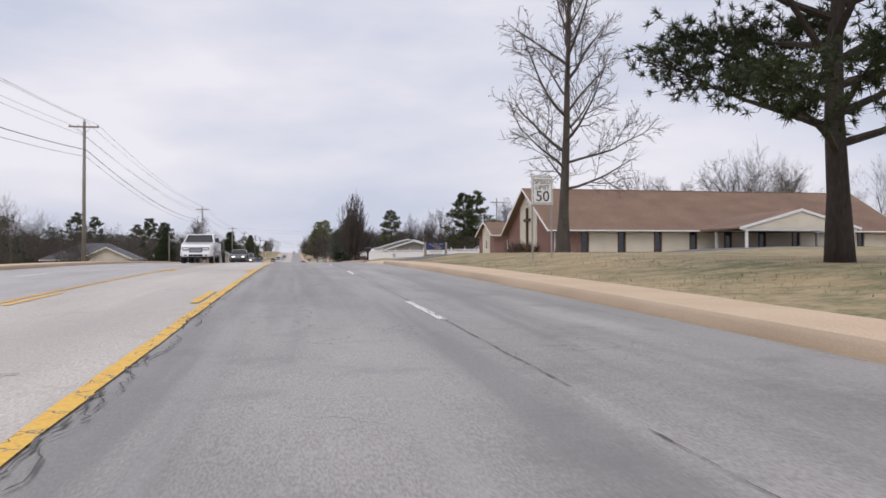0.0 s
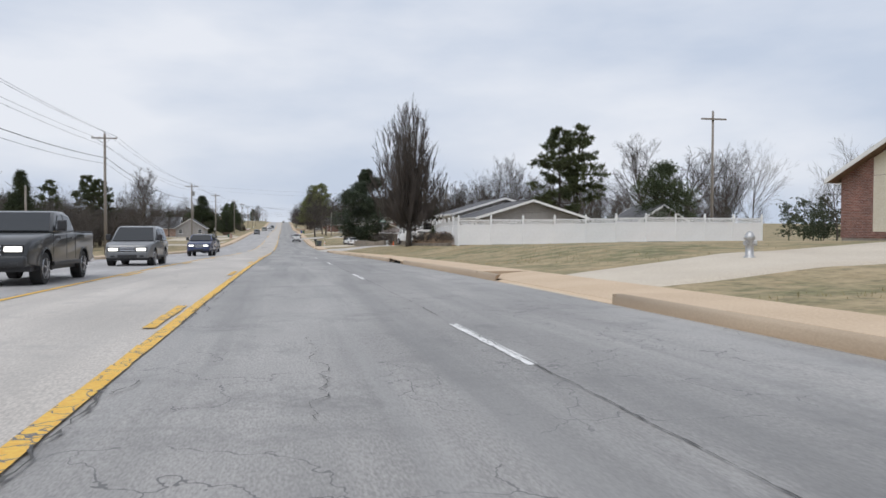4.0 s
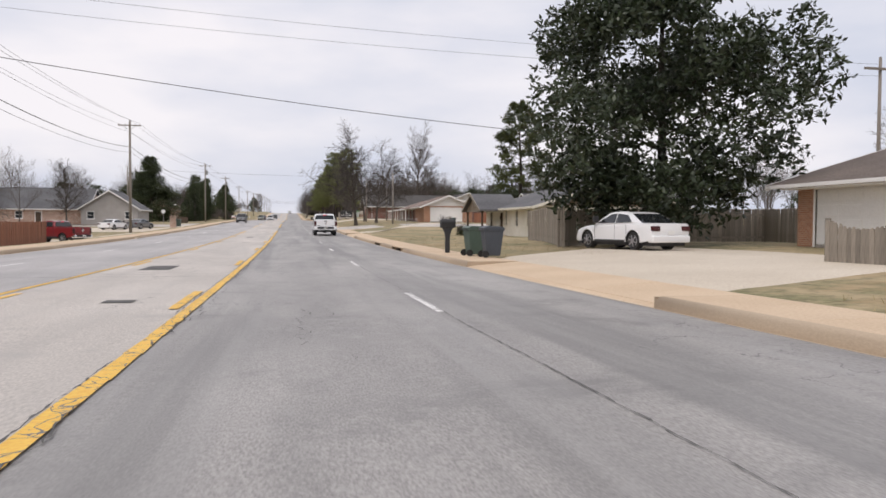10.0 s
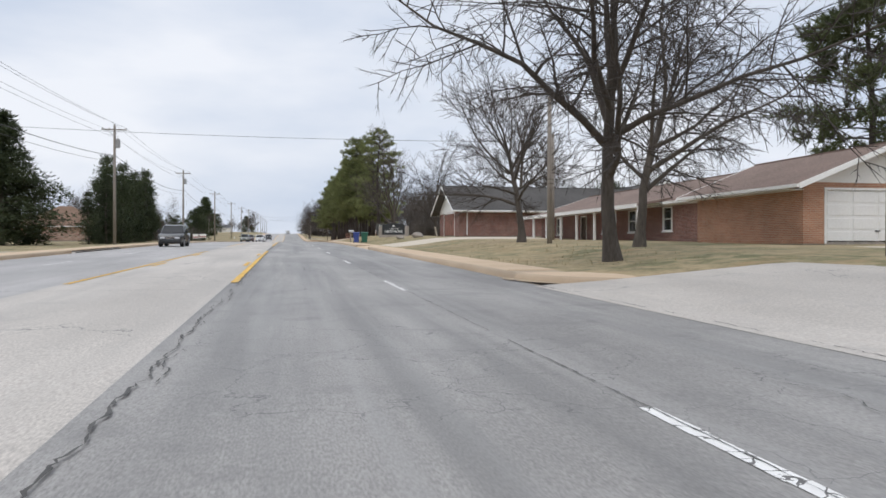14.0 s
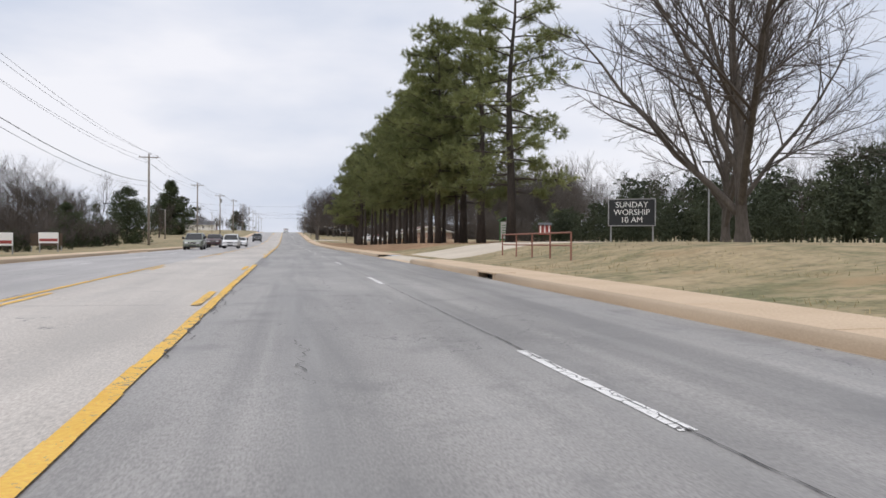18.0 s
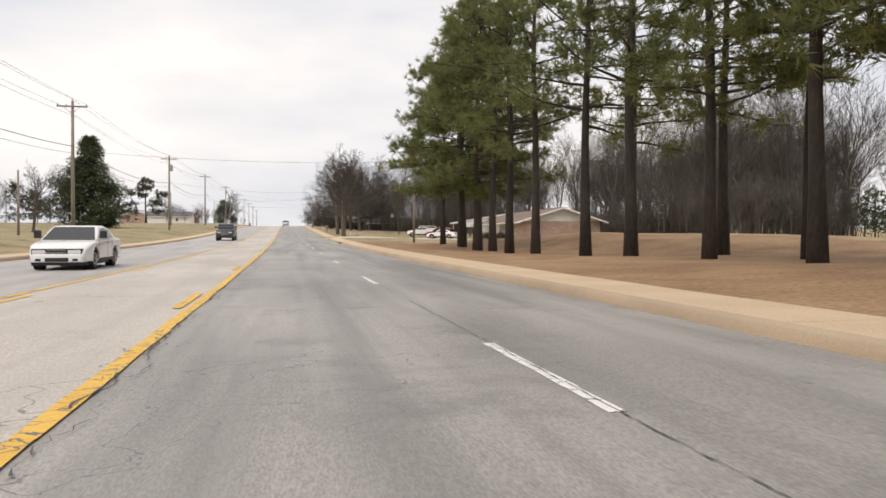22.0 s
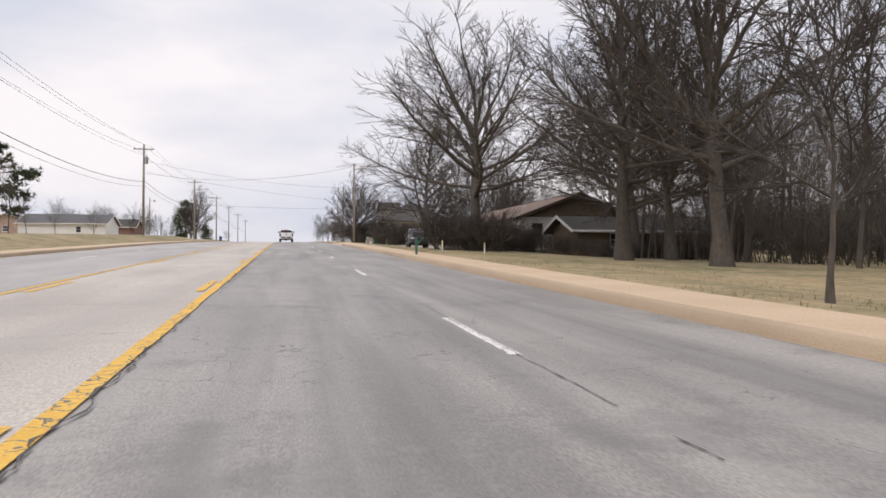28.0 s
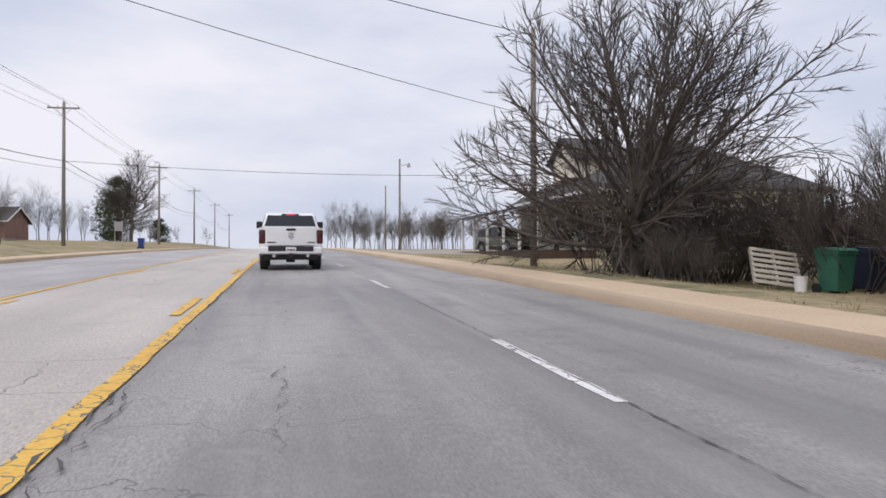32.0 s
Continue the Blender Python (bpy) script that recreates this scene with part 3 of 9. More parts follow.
def lawn(x, y):
    d2 = (LIE_A[:, 0] - x) ** 2 + (LIE_A[:, 1] - y) ** 2 * 0.6 + 4.0
    same = np.where(LIE_A[:, 0] * x > 0, 1.0, 1e-6)
    w = same / d2 ** 1.6
    return float((w * LIE_A[:, 2]).sum() / w.sum())


def ground_z(x, y):
    """Height of the ground beside the road, with its small unevenness."""
    return flat_z(x, y) + 0.05 * noise.noise((x * 0.22, y * 0.22, 0)) * max(0.0, min(1.0, (abs(x) - (WALK_R if x > 0 else -WALK_L) - 0.8) / 2))


def flat_z(x, y):
    edge = WALK_R if x > 0 else -WALK_L
    a = abs(x)
    if a <= edge:
        return road_z(y) + 0.15
    k = min(1.0, (a - edge) / 6.0)
    k = k * k * (3 - 2 * k)
    return road_z(y) + 0.15 * (1 - k) + k * lawn(x, y)


def at(x, y, rz=0.0, dz=0.0):
    return pose(x, y, ground_z(x, y) + dz, 0, 0, rz)


def on_road(x, y, rz=0.0):
    slope = (road_z(y + 2) - road_z(y - 2)) / 4
    return pose(x, y, road_z(y), math.degrees(math.atan(slope)), 0, 0) @ pose(0, 0, 0, 0, 0, rz)


# ---------------------------------------------------------------- ground, road, pavements
YS = list(np.arange(-40, 1000, 4.0)) + [1010, 1040, 1080]


def strip(xs, y0, y1, dz, step=4.0, side=None):
    """A ribbon along the road between two or more x, dz over the road's line."""
    ys = np.arange(y0, y1 + 0.01, max(0.05, (y1 - y0) / max(1, round((y1 - y0) / step))))
    s = Shape()
    n = len(xs)
    vs = [(x, y, road_z(y) + (dz[i] if isinstance(dz, (list, tuple)) else dz)) for y in ys for i, x in enumerate(xs)]
    fs = [(j * n + i, j * n + i + 1, (j + 1) * n + i + 1, (j + 1) * n + i) for j in range(len(ys) - 1) for i in range(n - 1)]
    return s.add(vs, fs)


def ground_sheet():
    xr = [6.9, 7.6, 8.5, 9.5, 10.7, 12, 14, 16, 18, 20, 22.5, 25, 28, 33, 40, 50, 65, 90, 140, 260, 600, 1500]
    ys = [-400, -150] + list(np.arange(-40, 800, 2.0)) + list(np.arange(800, 1000, 5.0)) + [1010, 1040, 1080, 1200, 1500, 2200, 3200]
    for side, nm in ((1, "ground_east"), (-1, "ground_west")):
        xs = [side * (x if side > 0 else x + 5.8) for x in xr]
        vs, fs = [], []
        for y in ys:
            for i, x in enumerate(xs):
                z = ground_z(x, y) - (0.03 if i == 0 else 0.0)
                vs.append((x, y, z))
        n = len(xs)
        for j in range(len(ys) - 1):
            for i in range(n - 1):
                q = (j * n + i, j * n + i + 1, (j + 1) * n + i + 1, (j + 1) * n + i)
                fs.append(q if side > 0 else q[::-1])
        ob = setting(nm, Shape().add(vs, fs), M["grass"], "dormant tan and green lawn beside the road", "lawn", smooth=True)
        # fallen needles under the pines
        ob.data.materials.append(M["straw"])
        for f in ob.data.polygons if side > 0 else []:
            x, y, z = f.center
            e = 3 * noise.noise((x * .3, y * .3, 5))
            if 429 + e < y < 544 + e and x < 31 + 2 * e:
                f.material_index = 1


ground_sheet()
setting("ground_under_road", strip([-13.0, 7.2], -40, 1080, -0.06, 20), M["drive_asphalt"], "dark base under the road", "ground")
setting("road_near_lanes", strip([-1.29, 1.9, 5.3], -40, 1080, [0.0, 0.012, 0.0]), M["asphalt"], "worn grey asphalt lanes with cracks", "road", smooth=True)
setting("road_turn_lane", strip([-4.74, -3, -1.29], -40, 1080, [0.006, 0.012, 0.0]), M["pale_road"], "pale worn concrete-coloured centre turn lane", "road", smooth=True)
setting("road_far_lanes", strip([-11.0, -7.5, -4.74], -40, 1080, [0.0, 0.01, 0.006]), M["west_lanes"], "light grey worn asphalt lanes", "road", smooth=True)
setting("gutter_east", strip([5.3, KERB_R], -40, 1080, [0.002, -0.02]), M["kerb"], "tan concrete gutter", "gutter")
setting("gutter_west", strip([KERB_L, -11.0], -40, 1080, [-0.02, 0.002]), M["kerb"], "tan concrete gutter", "gutter")

# openings in the kerbs: side streets, drives (full drop), y from and to
DROPS_R = [(44.5, 57), (86, 93), (168.3, 193), (206, 218), (259, 268), (283.5, 300.5), (334.5, 344), (406.5, 418.5), (563, 569), (676, 692)]
DROPS_L = [(256, 270), (326, 338), (432, 440), (760, 770)]
INLETS = [(108.5, 112.5), (165, 168.2), (231.5, 235), (240.5, 243), (392.7, 394.2), (466.3, 467.7), (539, 543), (697.4, 699)]


def spans(y0, y1, cuts):
    out, a = [], y0
    for c, d in sorted(cuts):
        if c > a:
            out.append((a, c))
        a = max(a, d)
    return out + [(a, y1)]


def kerb_run(x, out, y0, y1, name):
    """A rounded kerb step 0.15 m high, x: its face, out: +1 or -1 away from the road."""
    prof_x = [x, x + out * 0.02, x + out * 0.07, x + out * 0.16]
    prof_z = [-0.02, 0.105, 0.145, 0.15]
    s = strip(prof_x, y0, y1, prof_z, 4.0)
    if out < 0:
        s.f = [f[::-1] for f in s.f]
    n = len(prof_x)
    for j in (0, len(s.v) - n):
        s.f.append(tuple(range(j, j + n)))
    setting(name, s, M["kerb"], "tan concrete kerb, rounded edge, a real step", "kerb", smooth=True)


for side, x, out, drops in (("east", KERB_R, 1, DROPS_R), ("west", KERB_L, -1, DROPS_L)):
    gaps = drops + (INLETS if side == "east" else [])
    for k, (a, b) in enumerate(spans(-40, 1000, gaps)):
        kerb_run(x, out, a, b, f"kerb_{side}_{k + 1}")

# pavements, laid in slabs of 1.5 m that show their joints
slab_mesh = {}


def pavement(x0, x1, y0, y1, name, gap=0.012, length=1.5):
    ob = new(name)
    tagged(ob, "tan concrete pavement with slab joints", "pavement", "", "structure")
    base = strip([x0, x1], y0, y1, 0.135)
    part("bed", base, M["kerb"], ob, fix=False)
    return ob


PAVE_E = tagged(new("pavement_east"), "tan concrete pavement with slab joints", "pavement", "", "structure")
PAVE_W = tagged(new("pavement_west"), "tan concrete pavement with slab joints", "pavement", "", "structure")
STREETS_R, STREETS_L = [(168.3, 193), (283.5, 300.5), (406.5, 418.5)], [(326, 338)]
SUNK_R = []
for a, b in DROPS_R:
    if (a, b) not in STREETS_R:
        k0, k1 = math.ceil((a + 38) / 3.0), math.floor((b + 39) / 3.0)
        SUNK_R.append((-40.0 + 3 * k0, -37.0 + 3 * k1))
for a, b in spans(-40, 1000, STREETS_R + SUNK_R):
    part("bed", strip([KERB_R + 0.1, WALK_R - 0.02], a, b, 0.128), M["kerb"], PAVE_E, fix=False)
for a, b in spans(-40, 1000, STREETS_L):
    part("bed", strip([WALK_L + 0.02, KERB_L - 0.1], a, b, 0.128), M["kerb"], PAVE_W, fix=False)
for x0, x1, drops, streets, own in ((KERB_R, KERB_R + 0.2, DROPS_R, STREETS_R, PAVE_E), (KERB_L, KERB_L - 0.2, DROPS_L, STREETS_L, PAVE_W)):
    for a, b in drops:
        if a > 400 or not any(c <= a + 2 and b - 2 <= d for c, d in streets):
            s = strip([x0, x1], a, b, [-0.02, 0.022 if x1 > x0 else 0.152])
            part("ramp", s if x1 > x0 else Shape().add(s.v, [f[::-1] for f in s.f]), M["concrete"], own, fix=False)
slab_w = WALK_R - KERB_R - 0.16
slab = Shape().box(-slab_w / 2 + 0.005, slab_w / 2 - 0.005, -1.49, 1.49, -0.05, 0.0)
slab_me = mesh_of("slab", slab, M["concrete"], bevel=0.012)
for k in range(248):
    y = -38.5 + 3.0 * k
    if any(a - 1 < y < b + 1 for a, b in STREETS_R):
        continue
    ob = new("slab", slab_me)
    ob.parent = PAVE_E
    sunk = any(a < y < b for a, b in SUNK_R)
    ob.matrix_basis = on_road((KERB_R + 0.16 + WALK_R) / 2, y) @ pose(0, 0, (0.086 if sunk else 0.15) + 0.004 * random.uniform(-1, 1), 0, (-4.9 if sunk else 0) + random.uniform(-0.15, 0.15), 0)
for a, b in SUNK_R:
    for y in (a, b):
        z = road_z(y)
        part("flare", Shape().prism([(KERB_R + .02, z - .03), (KERB_R + .02, z + .145), (WALK_R, z + .145)], y - .03, y + .03), M["kerb"], PAVE_E)
west = Shape()
for k in range(340):
    y = -38.5 + 3.0 * k
    a = len(west.v)
    west.box(-slab_w / 2, slab_w / 2, -1.49, 1.49, -0.05, 0.0)
    west.moved(on_road((KERB_L - 0.16 + WALK_L) / 2, y) @ pose(0, 0, 0.15), a)
tagged(part("slabs", west, M["concrete"], PAVE_W), kind="stuff")
east = Shape()
for k in range(248, 340):
    y = -38.5 + 3.0 * k
    a = len(east.v)
    east.box(-slab_w / 2, slab_w / 2, -1.49, 1.49, -0.05, 0.0)
    east.moved(on_road((KERB_R + 0.16 + WALK_R) / 2, y) @ pose(0, 0, 0.15), a)
tagged(part("slabs", east, M["concrete"], PAVE_E), kind="stuff")

# worn painted lines, in short irregular runs
rl = random.Random(3)
YELLOW_R, YELLOW_L, DASH_X = -1.205, -4.65, 2.19


def painted(x, w, y0, y1, step=1.2, wear=0.012, dz=0.016):
    s = Shape()
    y = y0
    while y < y1 - 1e-3:
        e = min(y1, y + step)
        a, b = rl.uniform(-wear, wear), rl.uniform(-wear, wear)
        s.add([(x - w / 2 + a, y, road_z(y) + dz), (x + w / 2 + b, y, road_z(y) + dz), (x + w / 2 + a, e, road_z(e) + dz), (x - w / 2 + b, e, road_z(e) + dz)], [(0, 1, 2, 3)])
        y = e
    return s


def joined(shapes):
    s = Shape()
    for q in shapes:
        s.add(q.v, q.f)
    return s


SOLID_GAPS = [(166, 180), (283, 300), (329, 345), (404, 416)]
setting("line_yellow_solid_near", joined([painted(YELLOW_R, 0.155, a, b) for a, b in spans(-40, 900, SOLID_GAPS)]), M["yellow"], "worn solid yellow line", "road marking")
setting("line_yellow_solid_far", joined([painted(YELLOW_L, 0.13, a, b) for a, b in spans(-40, 900, SOLID_GAPS)]), M["yellow"], "worn solid yellow line", "road marking")
# far ends of the broken lines: which dash, and where along the road
DASH_N = [-4, 0, 1, 2, 8, 9, 10, 11, 12, 14, 15, 16, 17, 18, 19, 20, 24, 26, 27, 29, 31, 33, 34, 36, 38, 39, 40, 41, 45, 47, 49, 50, 51, 52, 53, 54, 74]
DASH_Y = [-40, 13, 27.9, 42.7, 124.3, 138.6, 150.5, 164.5, 177.5, 208.8, 221.4, 234.7, 248, 262.2, 274, 287.1, 339.1, 366, 380, 407.1, 432.4, 458.9, 473, 498.1, 524.4, 537.1, 549.5, 561.7, 613.1, 639.2, 663.7, 676.8, 690.2, 702.2, 713.4, 725.7, 980]
for x, nm, m_, w, cuts in ((YELLOW_R - 0.225, "line_yellow_dashes_near", "yellow", 0.15, SOLID_GAPS), (YELLOW_L + 0.27, "line_yellow_dashes_far", "yellow", 0.13, SOLID_GAPS),
                           (DASH_X, "line_white_dashes_near", "white_line", 0.11, []), (-8.0, "line_white_dashes_far", "white_line", 0.11, [])):
    s = Shape()
    for k in range(-4, 75):
        e = float(np.interp(k, DASH_N, DASH_Y))
        if m_ == "yellow":
            e += float(np.interp(e, [180, 200, 295, 340], [3.4, 1.0, 1.0, -5.0]))
        a = e - 3.05
        if any(c - 2 < a < d for c, d in cuts):
            continue
        q = painted(x, w, a, a + 3.05, 0.8, 0.012)
        s.add(q.v, q.f)
    setting(nm, s, M[m_], "worn broken painted line", "road marking")


def crack_line(x, y0, y1, w, seed, wander=0.05, dz=0.02, whole=1.0):
    """A ragged dark seam that opens and closes, with stretches left out."""
    r, s, y, dx = random.Random(seed), Shape(), y0, 0.0
    left, right, keep, on = [], [], [], True
    while y <= y1:
        dx = dx * 0.72 + r.uniform(-wander, wander)
        k = w * r.uniform(0.1, 1.0) ** 1.3
        left.append((x + dx - k / 2, y, road_z(y) + dz))
        right.append((x + dx + k / 2, y, road_z(y) + dz))
        if r.random() < 0.06:
            on = r.random() < whole
        keep.append(on)
        y += r.uniform(0.03, 0.14)
    n = len(left)
    return s.add(left + right, [(i, i + n, i + n + 1, i + 1) for i in range(n - 1) if keep[i]])


cracks = [crack_line(YELLOW_R + 0.10, -20, 760, 0.035, 1, 0.03, whole=.6), crack_line(YELLOW_R + 0.2, -20, 760, 0.022, 7, 0.05, whole=.35), crack_line(DASH_X + 0.02, -20, 760, 0.019, 2, 0.008, whole=.8), crack_line(-4.75, -20, 760, 0.03, 3, 0.02, whole=.6), crack_line(YELLOW_R - .095, 180, 283, .03, 5, .012, whole=.9), crack_line(YELLOW_R - .05, 166, 181, .05, 6, .03), crack_line(YELLOW_R - .05, 329, 346, .05, 8, .05), crack_line(5.27, 167, 194, .05, 9, .03), crack_line(5.27, 283, 300, .04, 10, .03)]
rc = random.Random(11)
for k in range(95):
    y = rc.uniform(0, 730)
    cracks.append(crack_line(rc.choice([0.2, 0.9, 0.5, 3.6]) + rc.uniform(-0.3, 0.3), y, y + rc.uniform(2, 7), 0.015, 20 + k, 0.06, whole=.75))
for k in range(60):
    # cross joints of the pale lanes
    y = 6 + 12.2 * k + rc.uniform(-2, 2)
    s, xs = Shape(), np.arange(-10.9, -1.4, 0.5)
    pts = [(x, y + 0.05 * rc.uniform(-1, 1)) for x in xs]
    s.add([(x, v - 0.011, road_z(v) + 0.018) for x, v in pts] + [(x, v + 0.011, road_z(v) + 0.018) for x, v in pts], [(i, i + 1, i + 1 + len(pts), i + len(pts)) for i in range(len(pts) - 1)])
    cracks.append(s)
tagged(setting("crack_seams", joined(cracks), M["tar"], "dark cracks and seams in the road", "crack"), kind="stuff")
# dark iron plates and patches in the far lanes
patch = Shape()
for x, y, w, d in ((-3.3, 203, .5, .9), (-2.4, 208, .45, .45), (-3.4, 218, .8, 2.2), (-2.6, 246, .4, .4), (-3.0, 259, .5, 1.6), (-3.4, 176, 1.0, .7), (-2.2, 181, .6, .35), (-2.7, 437, .3, .3), (-3.5, 440, .3, .3), (-3.0, 520, .9, .3)):
    patch.add([(x - w / 2, y - d / 2, road_z(y - d / 2) + 0.017), (x + w / 2, y - d / 2, road_z(y - d / 2) + 0.017), (x + w / 2, y + d / 2, road_z(y + d / 2) + 0.017), (x - w / 2, y + d / 2, road_z(y + d / 2) + 0.017)], [(0, 1, 2, 3)])
setting("road_patches", patch, M["tar"], "dark patches in the turn lane", "patch")


def apron(name, pts, material, label, dz=0.03, n=10):
    """A drive or side street from the road's edge, as a sheet that follows the ground; pts: four corners (x, y)."""
    (ax, ay), (bx, by), (cx, cy), (dx, dy) = pts
    s, vs = Shape(), []
    for j in range(n + 1):
        for i in range(7):
            u, v = (0, .03, .25, .5, .75, .97, 1)[i], j / n
            x = (ax * (1 - u) + bx * u) * (1 - v) + (dx * (1 - u) + cx * u) * v
            y = (ay * (1 - u) + by * u) * (1 - v) + (dy * (1 - u) + cy * u) * v
            g = ground_z(x, y)
            if abs(x) < abs(WALK_R if x > 0 else WALK_L):
                e = KERB_R if x > 0 else -KERB_L
                g = road_z(y) + (0.15 * min(1, max(0, (abs(x) - e) / 1.65)) if not name.startswith(("street", "road")) else 0.1 * max(0, (abs(x) - e) / 1.7))
            rim = -0.09 if i in (0, 6) or (j == n and abs(x) > 7.2) else dz + 0.015
            vs.append((x, y, g + (rim if abs(x) > 7.2 else (0.006 if name.startswith(("street", "road")) else -0.03))))
    fs = [(j * 7 + i, j * 7 + i + 1, (j + 1) * 7 + i + 1, (j + 1) * 7 + i) for j in range(n) for i in range(6)]
    ob = setting(name, s.add(vs, fs), M[material], label, "driveway", smooth=True)
    return ob


apron("drive_church", [(5.3, 46), (5.3, 57.5), (12, 61), (12, 53)], "drive_asphalt", "dark asphalt church drive")
apron("drive_church_lot", [(12, 53), (12, 61), (62, 68), (62, 59)], "drive_asphalt", "dark asphalt church lot")
apron("drive_white_house", [(5.3, 87), (5.3, 92), (30, 100), (30, 94)], "drive", "pale concrete drive")
apron("street_side", [(5.1, 167), (5.1, 191), (16, 189), (16, 174)], "pale_road", "pale side street mouth")
apron("street_side_far", [(16, 174), (16, 189), (90, 190), (90, 178)], "pale_road", "pale side street")
apron("drive_brick_house", [(5.3, 206), (5.3, 219), (17, 229), (17, 210)], "drive", "pale concrete drive")
apron("drive_garage", [(5.3, 262), (5.3, 269), (27.5, 309.5), (20.8, 309.5)], "drive", "pale concrete drive")
apron("street_second", [(5.1, 286), (5.1, 298), (60, 300), (60, 288)], "pale_road", "pale side street")
apron("drive_red_garage", [(5.3, 334.5), (5.3, 344), (22, 344), (22, 337)], "drive", "pale concrete drive with dirt")
apron("drive_hope", [(5.3, 406.5), (5.3, 418.5), (24, 420), (24, 410)], "drive", "pale concrete entrance road")
apron("road_hope_far", [(24, 410), (24, 420), (80, 440), (80, 429)], "drive", "pale concrete entrance road")
apron("drive_ranch", [(5.3, 563), (5.3, 570), (29, 596), (29, 574)], "drive", "pale concrete drive with cars")
apron("drive_gravel", [(5.3, 676), (5.3, 692), (24, 700.5), (24, 677)], "gravel", "pale gravel and concrete drive")
apron("drive_porch", [(5.3, 739), (5.3, 765), (24, 765), (24, 744)], "gravel", "worn gravel yard")
apron("drive_west", [(-11.2, 256), (-11.2, 270), (-40, 268), (-40, 258)], "drive", "pale concrete drive")
apron("lot_west", [(-13.2, 296), (-13.2, 318), (-34, 318), (-34, 296)], "drive", "pale concrete car lot")
apron("street_west", [(-11.2, 326), (-11.2, 338), (-60, 336), (-60, 328)], "pale_road", "pale side street")


def corner(name, yc, way, R):
    """A curved kerb and its ring of pavement where the kerb turns into a side street; yc: where it leaves the road, way: +1 or -1 along the road."""
    cx, n = KERB_R + R, 10
    arc = [(math.pi - math.pi / 2 * k / n) for k in range(n + 1)]
    def ring(rad, dz):
        out = []
        for a in arc:
            x, y = cx + rad * math.cos(a), yc + way * rad * math.sin(a)
            out.append((x, y, road_z(y) + dz))
        return out
    def rows(rs):
        s, m = Shape(), n + 1
        f = [(j * m + i, j * m + i + 1, (j + 1) * m + i + 1, (j + 1) * m + i) for j in range(len(rs) - 1) for i in range(n)]
        return s.add([p for q in rs for p in q], [q if way < 0 else q[::-1] for q in f])
    setting("kerb_corner_" + name, rows([ring(R, -.03), ring(R - .02, .105), ring(R - .07, .147), ring(R - .17, .153)]), M["kerb"], "tan concrete kerb curving into the side street", "kerb", smooth=True)
    setting("pavement_corner_" + name, rows([ring(R - .16, .152), ring(R - .9, .165), ring(max(.2, R - 1.8), .165), ring(max(.15, R - 1.85), .0)]), M["concrete"], "tan concrete pavement round the corner", "pavement")
    setting("gutter_corner_" + name, rows([ring(R + .4, .022), ring(R, .008)]), M["kerb"], "tan concrete gutter round the corner", "gutter")


corner("side_near", 168.3, 1, 4.6)
corner("side_far", 193, -1, 3.0)
corner("second_near", 283.5, 1, 3.0)
corner("second_far", 300.5, -1, 3.0)

# storm drains in the kerb
for y0, y1 in INLETS:
    d = thing("storm_drain", "concrete storm drain opening in the kerb, dark inside", "drain", pose(KERB_R, (y0 + y1) / 2, road_z((y0 + y1) / 2)), "storm drains")
    h = (y1 - y0) / 2
    part("lid", Shape().box(-0.02, 0.62, -h - 0.15, h + 0.15, 0.115, 0.165), M["concrete"], d, bevel=0.015)
    for f in ((-.33, .33) if y1 - y0 > 2.8 else ()):
        part("pillar", Shape().tube([(0.08, 2 * h * f, -.05), (0.08, 2 * h * f, .115)], [.045, .045], 8), M["concrete"], d, "pale pillar in the opening")
    # back and floor are coloured near-black for the shade in the opening
    part("back", Shape().box(0.28, 0.33, -h, h, -0.5, 0.115), M["interior"], d, "near-black backing for the shade in the opening")
    part("jamb", Shape().box(0.0, 0.28, -h - 0.14, -h, -0.1, 0.114), M["kerb"], d, bevel=0.01)
    part("jamb", Shape().box(0.0, 0.28, h, h + 0.14, -0.1, 0.114), M["kerb"], d, bevel=0.01)
    part("floor", Shape().box(-0.05, 0.28, -h, h, -0.12, -0.02), M["interior"], d, "near-black backing for the shade in the opening")


# ---------------------------------------------------------------- utility poles and wires
POLE_Y = [-17, 71, 158, 233.5, 288.4, 367.5, 421, 479.5, 536.2, 591.5, 646, 706.8, 762.5, 812, 857, 905, 960]
POLE_X, POLE_H = -17.9, 12.9


def pole_top(i, dx, dz):
    y = POLE_Y[i]
    return Vector((POLE_X + dx, y, road_z(y) + POLE_H - 0.4 + dz))


